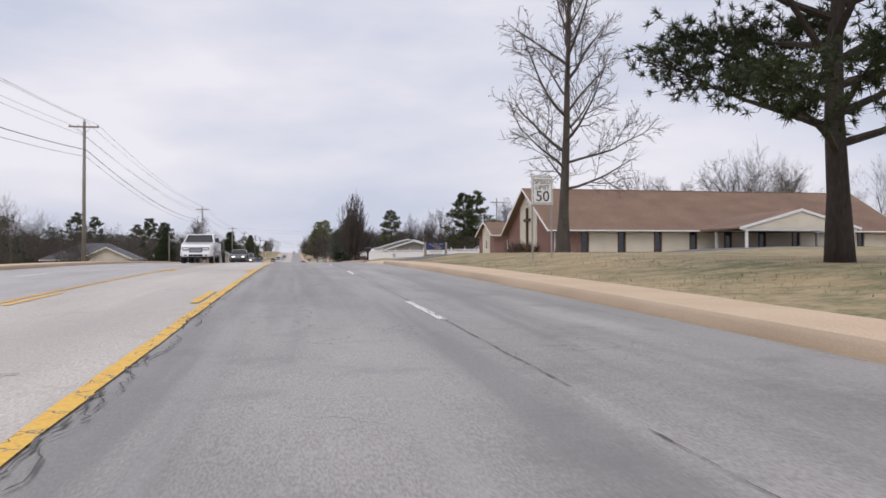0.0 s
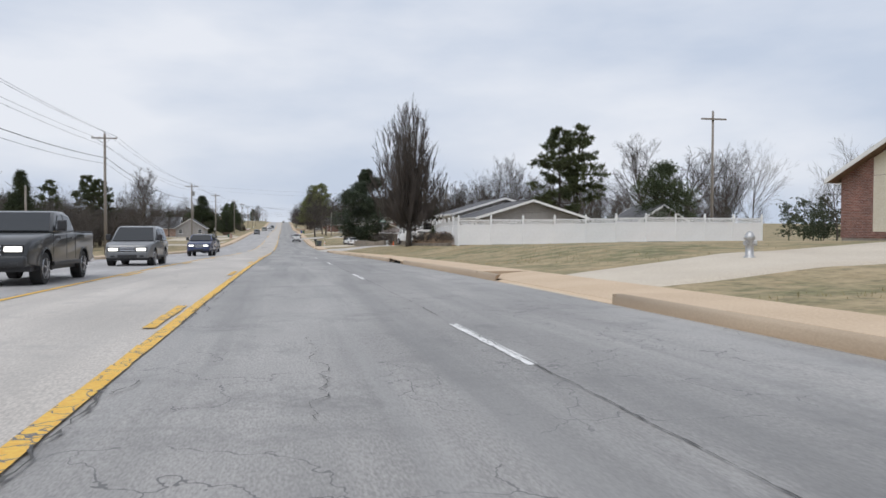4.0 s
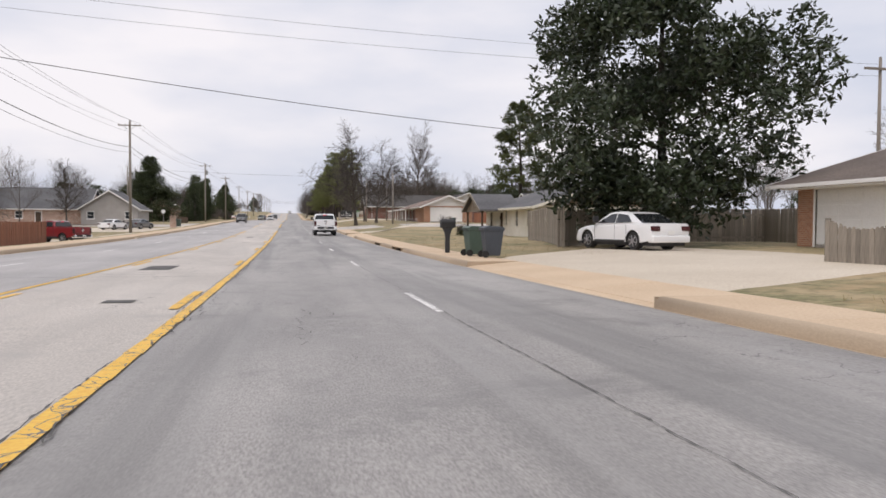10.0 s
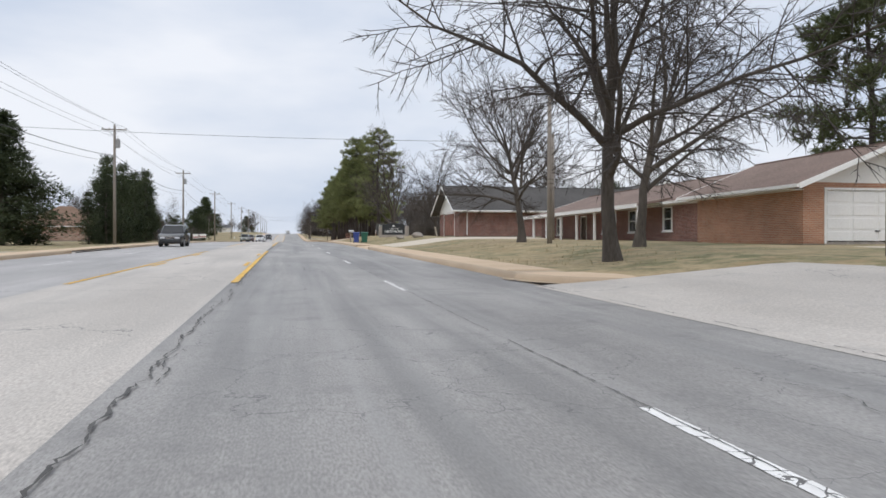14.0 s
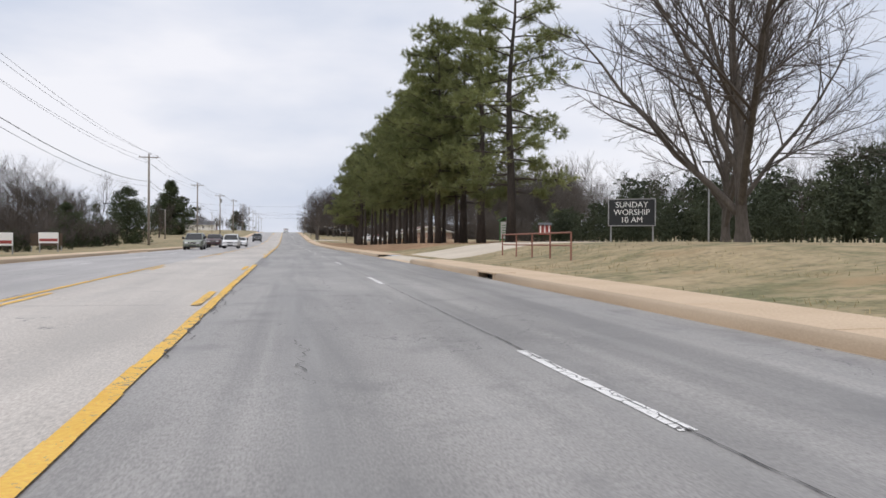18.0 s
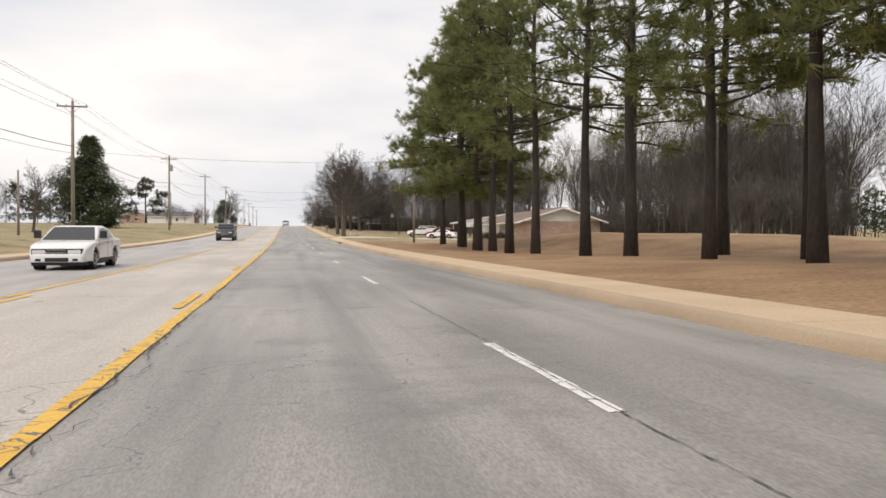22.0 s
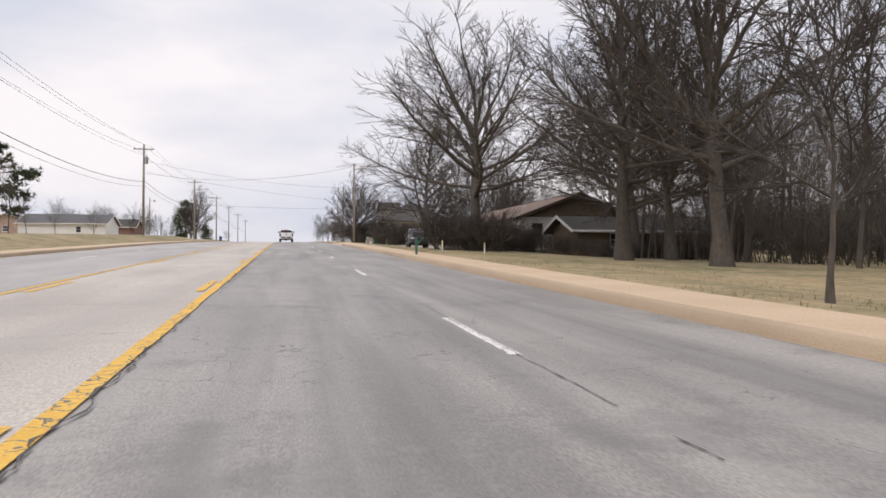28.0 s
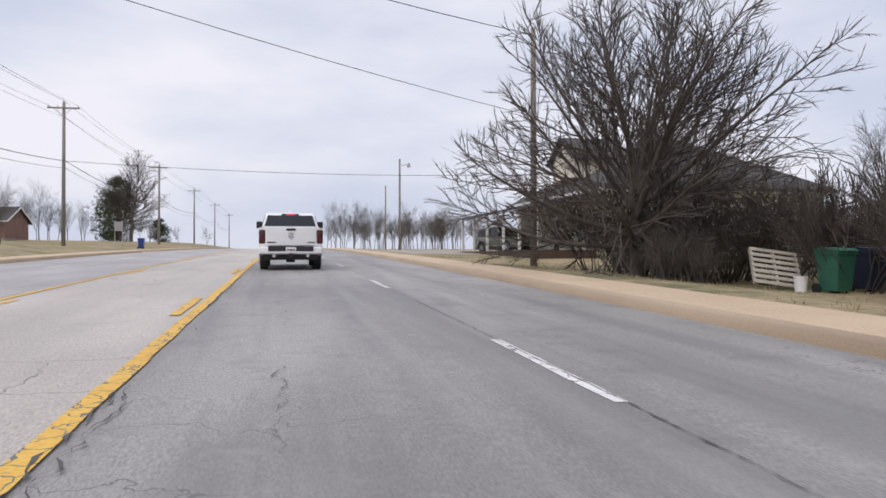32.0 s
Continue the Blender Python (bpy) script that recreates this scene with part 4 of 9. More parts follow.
pole_group = "utility poles along the road"
for i, y in enumerate(POLE_Y):
    base = ground_z(POLE_X, y)
    h = road_z(y) + POLE_H - 0.4 - base
    rp_ = random.Random(i)
    p = thing("utility_pole", "weathered grey wooden utility pole with a crossarm", "utility pole", pose(POLE_X, y, base), pole_group)
    part("shaft", Shape().tube([(0, 0, -0.6), (0, 0, h * 0.5), (0.02, 0, h)], [0.17, 0.145, 0.115], 10), M["pole_wood"], p, smooth=True)
    part("crossarm", Shape().box(-1.25, 1.25, -0.16, -0.06, h - 0.55, h - 0.42), M["pole_wood"], p, bevel=0.01)
    part("brace", Shape().beam((-0.65, -0.17, h - 0.52), (0, -0.17, h - 1.15), 0.03, 0.03).beam((0.65, -0.17, h - 0.52), (0, -0.17, h - 1.15), 0.03, 0.03), M["galv"], p)
    for dx in (-1.15, 1.15, -0.45):
        part("insulator", Shape().tube([(dx, -0.11, h - 0.42), (dx, -0.11, h - 0.33), (dx, -0.11, h - 0.28)], [0.03, 0.055, 0.03], 8), M["stone"], p)
    part("insulator", Shape().tube([(0, 0, h), (0, 0, h + 0.1), (0, 0, h + 0.16)], [0.03, 0.055, 0.03], 8), M["stone"], p)
    if i in (3, 5, 6, 9, 11):
        can = part("transformer", Shape().tube([(0.36, -0.1, h - 2.4), (0.36, -0.1, h - 2.35), (0.36, -0.1, h - 1.55), (0.36, -0.1, h - 1.45)], [0.18, 0.24, 0.24, 0.16], 14), M["galv"], p, "grey steel can")
        part("bushing", Shape().tube([(0.36, -0.1, h - 1.45), (0.36, -0.1, h - 1.15)], [0.04, 0.03], 6), M["stone"], can)

# wires: offset across the arm, drop below the top, thickness
WIRES = [(-1.15, -0.28, 0.012), (1.15, -0.28, 0.012), (0.0, 0.16, 0.012), (0.15, -1.3, 0.012), (0.17, -2.5, 0.028), (0.17, -3.1, 0.016)]


def low_wire(i, dz):
    """The lower cables hang further down the poles towards the far end."""
    return dz if dz > -2 else dz - float(np.interp(POLE_Y[i], [160, 480, 760], [0, 1.2, 2.4]))


def wire(name, p, q, sag, r, n=14, label="thin black overhead wire"):
    p, q = Vector(p), Vector(q)
    pts = [p.lerp(q, k / n) - Vector((0, 0, sag * 4 * (k / n) * (1 - k / n))) for k in range(n + 1)]
    ob = new(name, mesh_of(name, Shape().tube(pts, [r] * len(pts), 5), M["wire"], fix=False))
    return tagged(ob, label, "cable", "overhead wires")


for i in range(len(POLE_Y) - 1):
    for dx, dz, r in WIRES:
        wire("overhead_wire", pole_top(i, dx, low_wire(i, dz)), pole_top(i + 1, dx, low_wire(i + 1, dz)), 0.012 * (POLE_Y[i + 1] - POLE_Y[i]) * (1.5 if dz < -2 else 1), r)


def small_pole(x, y, h, r=0.13, lamp=0, label="plain wooden service pole"):
    p = thing("service_pole", label, "utility pole", at(x, y), "service poles")
    part("shaft", Shape().tube([(0, 0, -0.5), (0, 0, h * 0.5), (0, 0, h)], [r, r * 0.85, r * 0.7], 10), M["pole_wood"], p, smooth=True)
    part("cap", Shape().tube([(0, 0, h), (0, 0, h + 0.05)], [r * 0.75, r * 0.5], 8), M["galv"], p)
    if lamp:
        part("lamp_arm", Shape().tube([(0, 0, h - 0.7), (lamp * 0.5, 0, h - 0.5), (lamp * 0.9, 0, h - 0.45)], [0.03, 0.03, 0.03], 6), M["galv"], p)
        part("lamp_head", Shape().tube([(lamp * 0.9, 0, h - 0.75), (lamp * 0.9, 0, h - 0.45), (lamp * 0.9, 0, h - 0.3)], [0.2, 0.14, 0.05], 10), M["galv"], p)
    return p


SMALL = [(13.5, 544.2, 9.2, 0), (37, 134.2, 11.5, 0), (34.9, 235, 11.0, 0), (-30.9, 352.6, 11, 0), (7.8, 689.5, 9.0, 1), (8.9, 720.5, 8.6, 0), (11.3, 768, 9.0, 1), (14.2, 800, 9, 0),
         (9.2, 589, 8.5, 0), (9.3, 605, 8, 0), (-26, 548, 6.5, 0), (-26, 760, 8.0, 1), (-24.5, 640, 7, 0), (14, 298, 7, 0), (-23, 150, 7, 0), (17.2, 330, 7, 0), (12.3, 317, 7, 0)]
for x, y, h, lm in SMALL:
    small_pole(x, y, h, 0.13, lm)
for k, (px_, py_) in enumerate(((34.9, 235), (37, 134.2))):
    a = ground_z(px_, py_)
    p = thing("crossarm", "wooden crossarm on a distant pole", "crossarm", pose(px_, py_ - 0.15, a + (10.3 if k == 0 else 10.8)), "service poles")
    part("arm", Shape().box(-1.2, 1.2, -0.06, 0.06, -0.07, 0.07), M["pole_wood"], p, bevel=0.01)
# service wires across the road
CROSS = [(3, -3.0, (19, 236.5, 5.8), 0.4, 0.018), (3, -0.3, (34.9, 235, 10.6), 0.6, 0.008), (3, -1.1, (34.9, 235, 9.9), 0.6, 0.008), (8, -4.3, (13.5, 544.2, 8.6), 0.5, 0.012), (9, -4.2, (9.2, 605, 7.8), 0.9, 0.012),
         (11, -3.6, (7.8, 689.5, 8.7), 1.2, 0.014), (12, -4.9, (24, 766, 7.6), 0.5, 0.02), (11, -2.0, (8.9, 720.5, 8.4), .7, 0.014), (11, -3.4, (20, 733, 6.4), .7, 0.012)]
wire("service_wire", (-30.9, 352.6, ground_z(-30.9, 352.6) + 10.6), (26, 346, ground_z(26, 346) + 8.6), 0.5, 0.016, label="black service wire across the road")
for i, dz, (x, y, h), sag, r in CROSS:
    wire("service_wire", pole_top(i, 0.17, dz), (x, y, ground_z(x, y) + h), sag, r, label="black service wire across the road")


# ---------------------------------------------------------------- trees
def side_way(r, d, angle):
    """A way that leans from d by an angle, to a random side."""
    s = d.orthogonal().normalized()
    s = Matrix.Rotation(r.uniform(0, 2 * math.pi), 3, d) @ s
    return (d * math.cos(angle) + s * math.sin(angle)).normalized()


def grow(r, trunk, crown, p, d, length, rad, level, kids, lean, rise, tips=None, bend=0.16, keep=2, bend0=None, first=0.32, kid=1.0):
    """One branch and, from it, its branches: tapered tubes, bent a little, thinner at every level."""
    segs = (6, 5, 4, 2, 2, 1)[min(level, 5)]
    sides = (9, 6, 4, 3, 3, 3)[min(level, 5)]
    pts, q, w = [p.copy()], p.copy(), d.copy()
    for k in range(segs):
        w = (w + Vector((r.uniform(-1, 1), r.uniform(-1, 1), r.uniform(-1, 1))) * (bend0 if bend0 is not None and level == 0 else bend) + Vector((0, 0, rise))).normalized()
        q = q + w * (length / segs)
        pts.append(q.copy())
    end = 0.3 if level or bend0 is not None else 0.4
    rads = [max(0.009, rad * (1 - (1 - end) * k / segs)) for k in range(segs + 1)]
    if level == 0:
        rads[0] *= 1.35
    (trunk if level < keep else crown).tube(pts, rads, sides, cap=False)
    if level >= len(kids):
        if tips is not None:
            tips.append((q.copy(), w.copy()))
        return
    n = kids[level]
    for k in range(n):
        f = (first + (1 - first) * (k + r.uniform(0.1, 0.9)) / n) if level == 0 else (0.25 + 0.75 * (k + r.uniform(0.0, 1.0)) / n)
        a = min(segs - 1, int(f * segs))
        at_ = pts[a].lerp(pts[a + 1], f * segs - a)
        dd = side_way(r, (pts[a + 1] - pts[a]).normalized(), radians(r.uniform(*lean)))
        ratio = (kid if level == 0 else 1.0) * r.uniform(0.42, 0.66) * (1.25 - 0.55 * f if level == 0 else 1.15 - 0.4 * f)
        grow(r, trunk, crown, at_, dd, length * ratio, max(0.012, rad * (1 - (1 - end) * f) * r.uniform(0.42, 0.6)), level + 1, kids, lean, rise, tips, bend, keep, bend0, first, kid)


def leaves(shape, r, centre, n, spread, size, thin=0.4, down=0.0):
    """A clump: small pointed leaves or needle sprays thrown out from one place."""
    for k in range(n):
        d = Vector((r.gauss(0, 1), r.gauss(0, 1), r.gauss(0, 0.8) - down)).normalized()
        c = centre + d * spread * r.uniform(0.2, 1.0)
        s = d.orthogonal().normalized()
        s = (Matrix.Rotation(r.uniform(0, 6.28), 3, d) @ s) * size * thin
        e = (d + Vector((r.uniform(-.5, .5), r.uniform(-.5, .5), r.uniform(-.3, .5)))).normalized() * size
        shape.add([c - e * 0.5, c + s * 0.5, c + e * 0.5, c - s * 0.5], [(0, 1, 2, 3)])


def spray(shape, r, c, axis, n, length, width, open_=0.75):
    """A tuft of long thin needles that fan out round an axis."""
    for k in range(n):
        d = (axis + Vector((r.gauss(0, open_), r.gauss(0, open_), r.gauss(0, open_)))).normalized()
        s = d.orthogonal().normalized()
        s = (Matrix.Rotation(r.uniform(0, 6.28), 3, d) @ s) * width
        q = c + d * length * r.uniform(-0.1, 0.25)
        shape.add([q - s, q + s, q + d * length * r.uniform(0.7, 1.15)], [(0, 1, 2)])


TREES = {}


def keep_tree(key, name, label, shapes, group=""):
    t = thing(name, label, "tree", pose(0, 0, -500), group)
    for nm, sh, m, lb in shapes:
        if sh.f:
            part(nm, sh, M[m], t, lb, fix=False, smooth=(nm == "trunk"))
    TREES[key] = t
    return t


def sliver(shape, p, d, length, rad):
    """One fine twig: a thin three-sided spike."""
    s_ = d.orthogonal().normalized() * rad
    u_ = d.cross(s_)
    k = len(shape.v)
    shape.v += [tuple(p + s_), tuple(p - s_ * .5 + u_ * .87), tuple(p - s_ * .5 - u_ * .87), tuple(p + d * length)]
    shape.f += [(k, k + 1, k + 3), (k + 1, k + 2, k + 3), (k + 2, k, k + 3)]


def branch(r, trunk, crown, tips, p, d, length, rad, level, spec):
    """A limb, bough or twig that bends towards the light, and all that it carries."""
    if level == 4:
        sliver(crown, p, d, length, rad)
        if tips is not None and r.random() < spec["dry"]:
            tips.append(p + d * length * .8)
        return
    segs, sides = ((7, 9), (6, 6), (4, 4), (2, 3))[level]
    bend, rise = spec["bend"][level], spec["rise"][level]
    pts, q, w = [p.copy()], p.copy(), d.copy()
    for k in range(segs):
        w = (w + Vector((r.uniform(-1, 1), r.uniform(-1, 1), r.uniform(-.8, .8))) * bend + Vector((0, 0, rise))).normalized()
        q = q + w * (length / segs)
        pts.append(q.copy())
    end = spec["end"] if level == 0 else .16
    rads = [max(.012, rad * (1 - (1 - end) * (k / segs) ** .9)) for k in range(segs + 1)]
    if level == 0:
        rads[0] *= 1.5
        rads[1] *= 1.04
    (trunk if level < 2 else crown).tube(pts, rads, sides, cap=False)
    if level == 0:
        n, lo, hi = spec["limbs"], spec["from"], 1.0
    else:
        n, lo, hi = max(3, int(length * spec["dense"][level - 1])), (.16, .12, .15)[level - 1], 1.0
    a0 = r.uniform(0, 6.28)
    for k in range(n):
        f = min(.995, lo + (hi - lo) * (k + r.uniform(.15, .85)) / n)
        i = min(segs - 1, int(f * segs))
        o, along = pts[i].lerp(pts[i + 1], f * segs - i), (pts[i + 1] - pts[i]).normalized()
        if level == 0:
            g = (f - lo) / (1 - lo)
            ang = radians(spec["lean"][0] + (spec["lean"][1] - spec["lean"][0]) * g + r.uniform(-9, 9))
            side = a0 + k * 2.399 + r.uniform(-.35, .35)
            s_ = Matrix.Rotation(side, 3, along) @ along.orthogonal().normalized()
            dd = (along * math.cos(ang) + s_ * math.sin(ang)).normalized()
            ln = (spec["reach"][0] + (spec["reach"][1] - spec["reach"][0]) * g) * r.uniform(.72, 1.12)
            rr = min(rads[i] * .72, .0135 * ln + .035) * r.uniform(.8, 1.1)
        else:
            dd = side_way(r, along, radians(r.uniform(*spec["spread"])))
            ln = length * (.5, .46, .55)[level - 1] * (1.12 - .72 * f) * r.uniform(.6, 1.2)
            ln = max((.8, .4, .22)[level - 1], ln)
            rr = max((.022, .015, .010)[level - 1], rads[i] * r.uniform(.38, .55))
            if level == 3:
                rr = r.uniform(.0075, .0105)
        branch(r, trunk, crown, tips, o, dd, ln, rr, level + 1, spec)
    # the fine end
    if level:
        for k in range(2):
            branch(r, trunk, crown, tips, q, side_way(r, w, radians(r.uniform(5, 22))), max(.35, length * .2), .011, 4, spec)


def bare_tree(key, seed, h, rad, label, limbs=18, start=.2, lead=.96, lean=(68, 30), reach=(.36, .14), dense=(1.9, 3.6, 5.0), spread=(26, 52), bend=(.06, .13, .16, .16), rise=(.02, .06, .05, .05), end=.12, dry=0.0):
    """A bare deciduous tree: leader, limbs that get shorter and steeper upwards, boughs, twigs and fine twigs."""
    r = random.Random(seed)
    trunk, crown, leafy, tips = Shape(), Shape(), Shape(), []
    spec = {"limbs": limbs, "from": start / lead, "lean": lean, "reach": (reach[0] * h, reach[1] * h), "dense": dense, "spread": spread, "bend": bend, "rise": rise, "end": end, "dry": dry}
    branch(r, trunk, crown, tips, Vector((0, 0, -.2)), Vector((0, 0, 1)), h * lead, rad, 0, spec)
    for p in tips:
        leaves(leafy, r, p, 3, .1, .09, .7)
    return keep_tree(key, "bare_tree", label, [("trunk", trunk, "bark", ""), ("crown", crown, "twig", "bare twigs"), ("dry_leaves", leafy, "dead_leaf", "dry brown leaves")])


def upright_tree(key, seed, h, label):
    """Many branches that leave a short trunk and turn steeply up into a drop-shaped crown."""
    r = random.Random(seed)
    trunk, crown = Shape(), Shape()
    trunk.tube([(0, 0, -.2), (0, 0, 0.7), (0.05, 0, 1.6), (0, 0.05, h * 0.5), (0, 0, h * 0.9)], [0.34, 0.26, 0.23, 0.11, 0.02], 9)
    for k in range(150):
        f = .16 + .84 * ((k + r.uniform(0, 1)) / 150) ** 1.05
        wide = 3.75 * max(.06, math.sin(math.pi * min(1.0, (f * .97)) ** .78)) ** .75
        a = k * 2.399 + r.uniform(-.3, .3)
        out = Vector((math.cos(a), math.sin(a), 0))
        q = wide * r.uniform(.25, 1.0) ** .6
        z0 = min(f * h * .7, .9 + f * h * .22)
        p0, p3 = Vector((0, 0, z0)), out * q + Vector((0, 0, f * h))
        p1, p2 = p0.lerp(p3, .3) + out * q * .16, p0.lerp(p3, .65) + out * q * .15
        rr = .03 + .003 * (p3 - p0).length
        crown.tube([p0, p1, p2, p3], [rr, rr * .75, rr * .45, .008], 4, cap=False)
        for j in range(17):
            u = r.uniform(.12, 1.0)
            base = p0.lerp(p1, u / .3) if u < .3 else p1.lerp(p2, (u - .3) / .35) if u < .65 else p2.lerp(p3, (u - .65) / .35)
            d = (out * r.uniform(-.1, .5) + Vector((r.uniform(-.3, .3), r.uniform(-.3, .3), 1))).normalized()
            ln = r.uniform(.7, 1.5)
            crown.tube([base, base + d * ln * .5, base + (d + Vector((r.uniform(-.1, .1), r.uniform(-.1, .1), .1))) * ln], [.016, .013, .009], 3, cap=False)
            for i in range(9):
                c = base + d * ln * r.uniform(.15, 1)
                e = side_way(r, d, radians(r.uniform(14, 40)))
                e = (e + Vector((0, 0, .25))).normalized()
                sliver(crown, c, e, r.uniform(.35, .8), .0105)
    return keep_tree(key, "bare_pear_tree", label, [("trunk", trunk, "bark", ""), ("crown", crown, "twig", "dense upright bare twigs")])


def pine_tree(key, seed, h, rad, bare, limbs, tufts, spread, label, leaf="needles", size=0.42, name="pine_tree", narrow=0.25, per=15, width=0.017, heavy=0.26, lift=0.05, puff=0.0):
    """A straight trunk, limbs in layers from a bare height up, and tufts of long needles along their outer part."""
    r = random.Random(seed)
    trunk, crown, limbsh = Shape(), Shape(), Shape()
    sway = [Vector((0.25 * math.sin(seed + k * 0.9), 0.25 * math.cos(seed * 2 + k * 1.1), 0)) * (k / 7) for k in range(8)]
    line = [Vector((0, 0, -0.2 + h * k / 7)) + sway[k] for k in range(8)]
    trunk.tube(line, [rad * (1.25 if k == 0 else 1 - 0.85 * k / 7) for k in range(8)], 10)
    for k in range(limbs):
        f = bare + (1 - bare) * (k + r.uniform(0, 1)) / limbs
        a = f * 7 if f < 1 else 6.99
        p = line[int(a)].lerp(line[min(7, int(a) + 1)], a - int(a))
        g = (f - bare) / (1 - bare)
        reach = spread * (0.1 + (0.6 + 0.4 * min(1, g / 0.22)) * (1 - g) ** (0.85 - 0.5 * narrow)) * r.uniform(0.6, 1.1)
        ang = k * 2.399 + r.uniform(-.5, .5)
        up = lift + 0.5 * g
        d = Vector((math.cos(ang), math.sin(ang), up)).normalized()
        pts, q, w = [p], p.copy(), d.copy()
        for j in range(4):
            w = (w + Vector((r.uniform(-.2, .2), r.uniform(-.2, .2), r.uniform(-.16, .14)))).normalized()
            q = q + w * reach / 4
            pts.append(q.copy())
        limbsh.tube(pts, [rad * heavy * (1 - 0.5 * g), rad * heavy * .75 * (1 - .5 * g), max(.04, rad * heavy * .4), 0.03, 0.015], 5, cap=False)
        n = max(3, int(tufts / limbs * (0.5 + reach / spread) / 3))
        for j in range(n):
            u = r.uniform(0.25, 1.0) ** 0.6 * 4
            c = pts[min(3, int(u))].lerp(pts[min(4, int(u) + 1)], u - int(u)) if u < 4 else pts[4]
            along = (pts[4] - pts[2]).normalized()
            side = Vector((r.gauss(0, 1), r.gauss(0, 1), r.gauss(0.1, 0.35))).normalized()
            twig = (along * r.uniform(0.2, 1.0) + side).normalized() * (0.11 * reach + 0.25) * r.uniform(0.5, 1.5)
            limbsh.tube([c, c + twig], [0.016, 0.008], 3, cap=False)
            for i in range(3):
                e = c + twig * (0.55 + 0.25 * i) + Vector((r.gauss(0, .12), r.gauss(0, .12), r.gauss(0, .1))) * (1 + reach * .15)
                spray(crown, r, e, (twig.normalized() + Vector((0, 0, 0.25))) * (1.0 - puff), per, size * r.uniform(0.8, 1.2), width)
    return keep_tree(key, name, label, [("trunk", trunk, "pine_bark", ""), ("limb_work", limbsh, "pine_bark", ""), ("crown", crown, leaf, "needle foliage")])


def leafy_tree(key, seed, h, w, low, n, label, leaf="magnolia_leaf", size=0.2, name="evergreen_tree", cone=0.6, thin=0.45, per=8, clump=0.45, lobed=58, fat=1.0):
    """A dense evergreen: leaf clumps through a lumpy crown, with gaps."""
    r = random.Random(seed)
    trunk, crown = Shape(), Shape()
    trunk.tube([(0, 0, -.2), (0.05, 0, h * 0.3), (0, 0.08, h * 0.6), (0, 0, h * 0.92)], [0.045 * h ** .9 * .6, 0.03 * h ** .9 * .6, 0.12, 0.03], 8)
    lobes = []
    for k in range(lobed):
        f = r.uniform(0, 1)
        reach = w / 2 * ((1 - f) ** cone) * min(1, 0.55 + 2.2 * f)
        a = r.uniform(0, 6.283)
        q = reach * r.uniform(0.35, 1.05)
        lobes.append((Vector((math.cos(a) * q, math.sin(a) * q, low + (h - low) * f)), (reach * r.uniform(0.3, 0.5) + 0.35) * fat))
        if k % 2 == 0:
            trunk.tube([(0, 0, max(0.6, lobes[-1][0].z - 0.35 * q)), lobes[-1][0]], [0.07, 0.02], 4, cap=False)
    for k in range(n):
        c, q = r.choice(lobes)
        d = Vector((r.gauss(0, 1), r.gauss(0, 1), r.gauss(0, .8))).normalized()
        leaves(crown, r, c + d * q * r.uniform(0.4, 1.0), per, clump, size * r.uniform(0.8, 1.25), thin)
    return keep_tree(key, name, label, [("trunk", trunk, "bark", ""), ("crown", crown, leaf, "dark green foliage")])


def shrub(key, seed, h, w, label, leaf=None, n=120, name="shrub"):
    r = random.Random(seed)
    stems, crown = Shape(), Shape()
    for k in range(18):
        a = r.uniform(0, 6.283)
        d = Vector((math.cos(a) * w / h * 0.55, math.sin(a) * w / h * 0.55, 1)).normalized()
        grow(r, stems, crown, Vector((math.cos(a) * w * .15, math.sin(a) * w * .15, -.05)), d, h * r.uniform(.6, .95), 0.02, 2, [0, 0, 6, 4], (15, 40), 0.05, None, 0.2, 3)
    foliage = Shape()
    if leaf:
        for k in range(n):
            a, q = r.uniform(0, 6.283), math.sqrt(r.uniform(0, 1)) * w / 2
            z = h * r.uniform(0.12, 1) * math.sqrt(max(0.05, 1 - (2 * q / w) ** 2))
            leaves(foliage, r, Vector((math.cos(a) * q, math.sin(a) * q, z)), 8, 0.16, 0.11, 0.5)
    t = thing(name, label, "shrub", pose(0, 0, -500))
    part("stem_base", stems, M["bark"], t, fix=False)
    part("twig_crown", crown, M["twig"], t, fix=False)
    if leaf:
        part("foliage", foliage, M[leaf], t, fix=False)
    TREES[key] = t
    return t


bare_tree("church", 4, 20, .34, "tall bare tree on the church lawn", limbs=24, start=.18, lead=.9, lean=(72, 30), reach=(.31, .24), rise=(.02, .10, .06, .05), bend=(.05, .2, .22, .22), dense=(2.0, 3.9, 5.2), spread=(28, 60), dry=.12)
bare_tree("oak", 6, 19, .36, "tall bare deciduous tree with many fine twigs", limbs=25, start=.2, lead=.8, lean=(84, 18), reach=(.40, .30), rise=(.02, .08, .05, .05), bend=(.06, .15, .2, .2), dense=(2.0, 3.9, 5.2), spread=(26, 56))
bare_tree("elm", 5, 16, .36, "broad bare tree with fanning limbs", limbs=20, start=.22, lead=.6, lean=(84, 10), reach=(.58, .46), rise=(.02, .06, .05, .05), bend=(.08, .12, .18, .2), end=.3, dense=(1.7, 3.3, 4.6), dry=.03)
bare_tree("round", 7, 14, .23, "round-crowned bare deciduous tree", limbs=24, start=.17, lead=.7, lean=(78, 14), reach=(.40, .34), rise=(.02, .08, .06, .05), dense=(2.0, 3.9, 5.2), bend=(.06, .14, .18, .2))
bare_tree("vase", 9, 15, .2, "bare tree with several rising limbs", limbs=10, start=.06, lead=.35, lean=(34, 10), reach=(.78, .66), rise=(.0, .03, .05, .06), spread=(20, 46), dense=(1.7, 3.2, 4.6), end=.5)
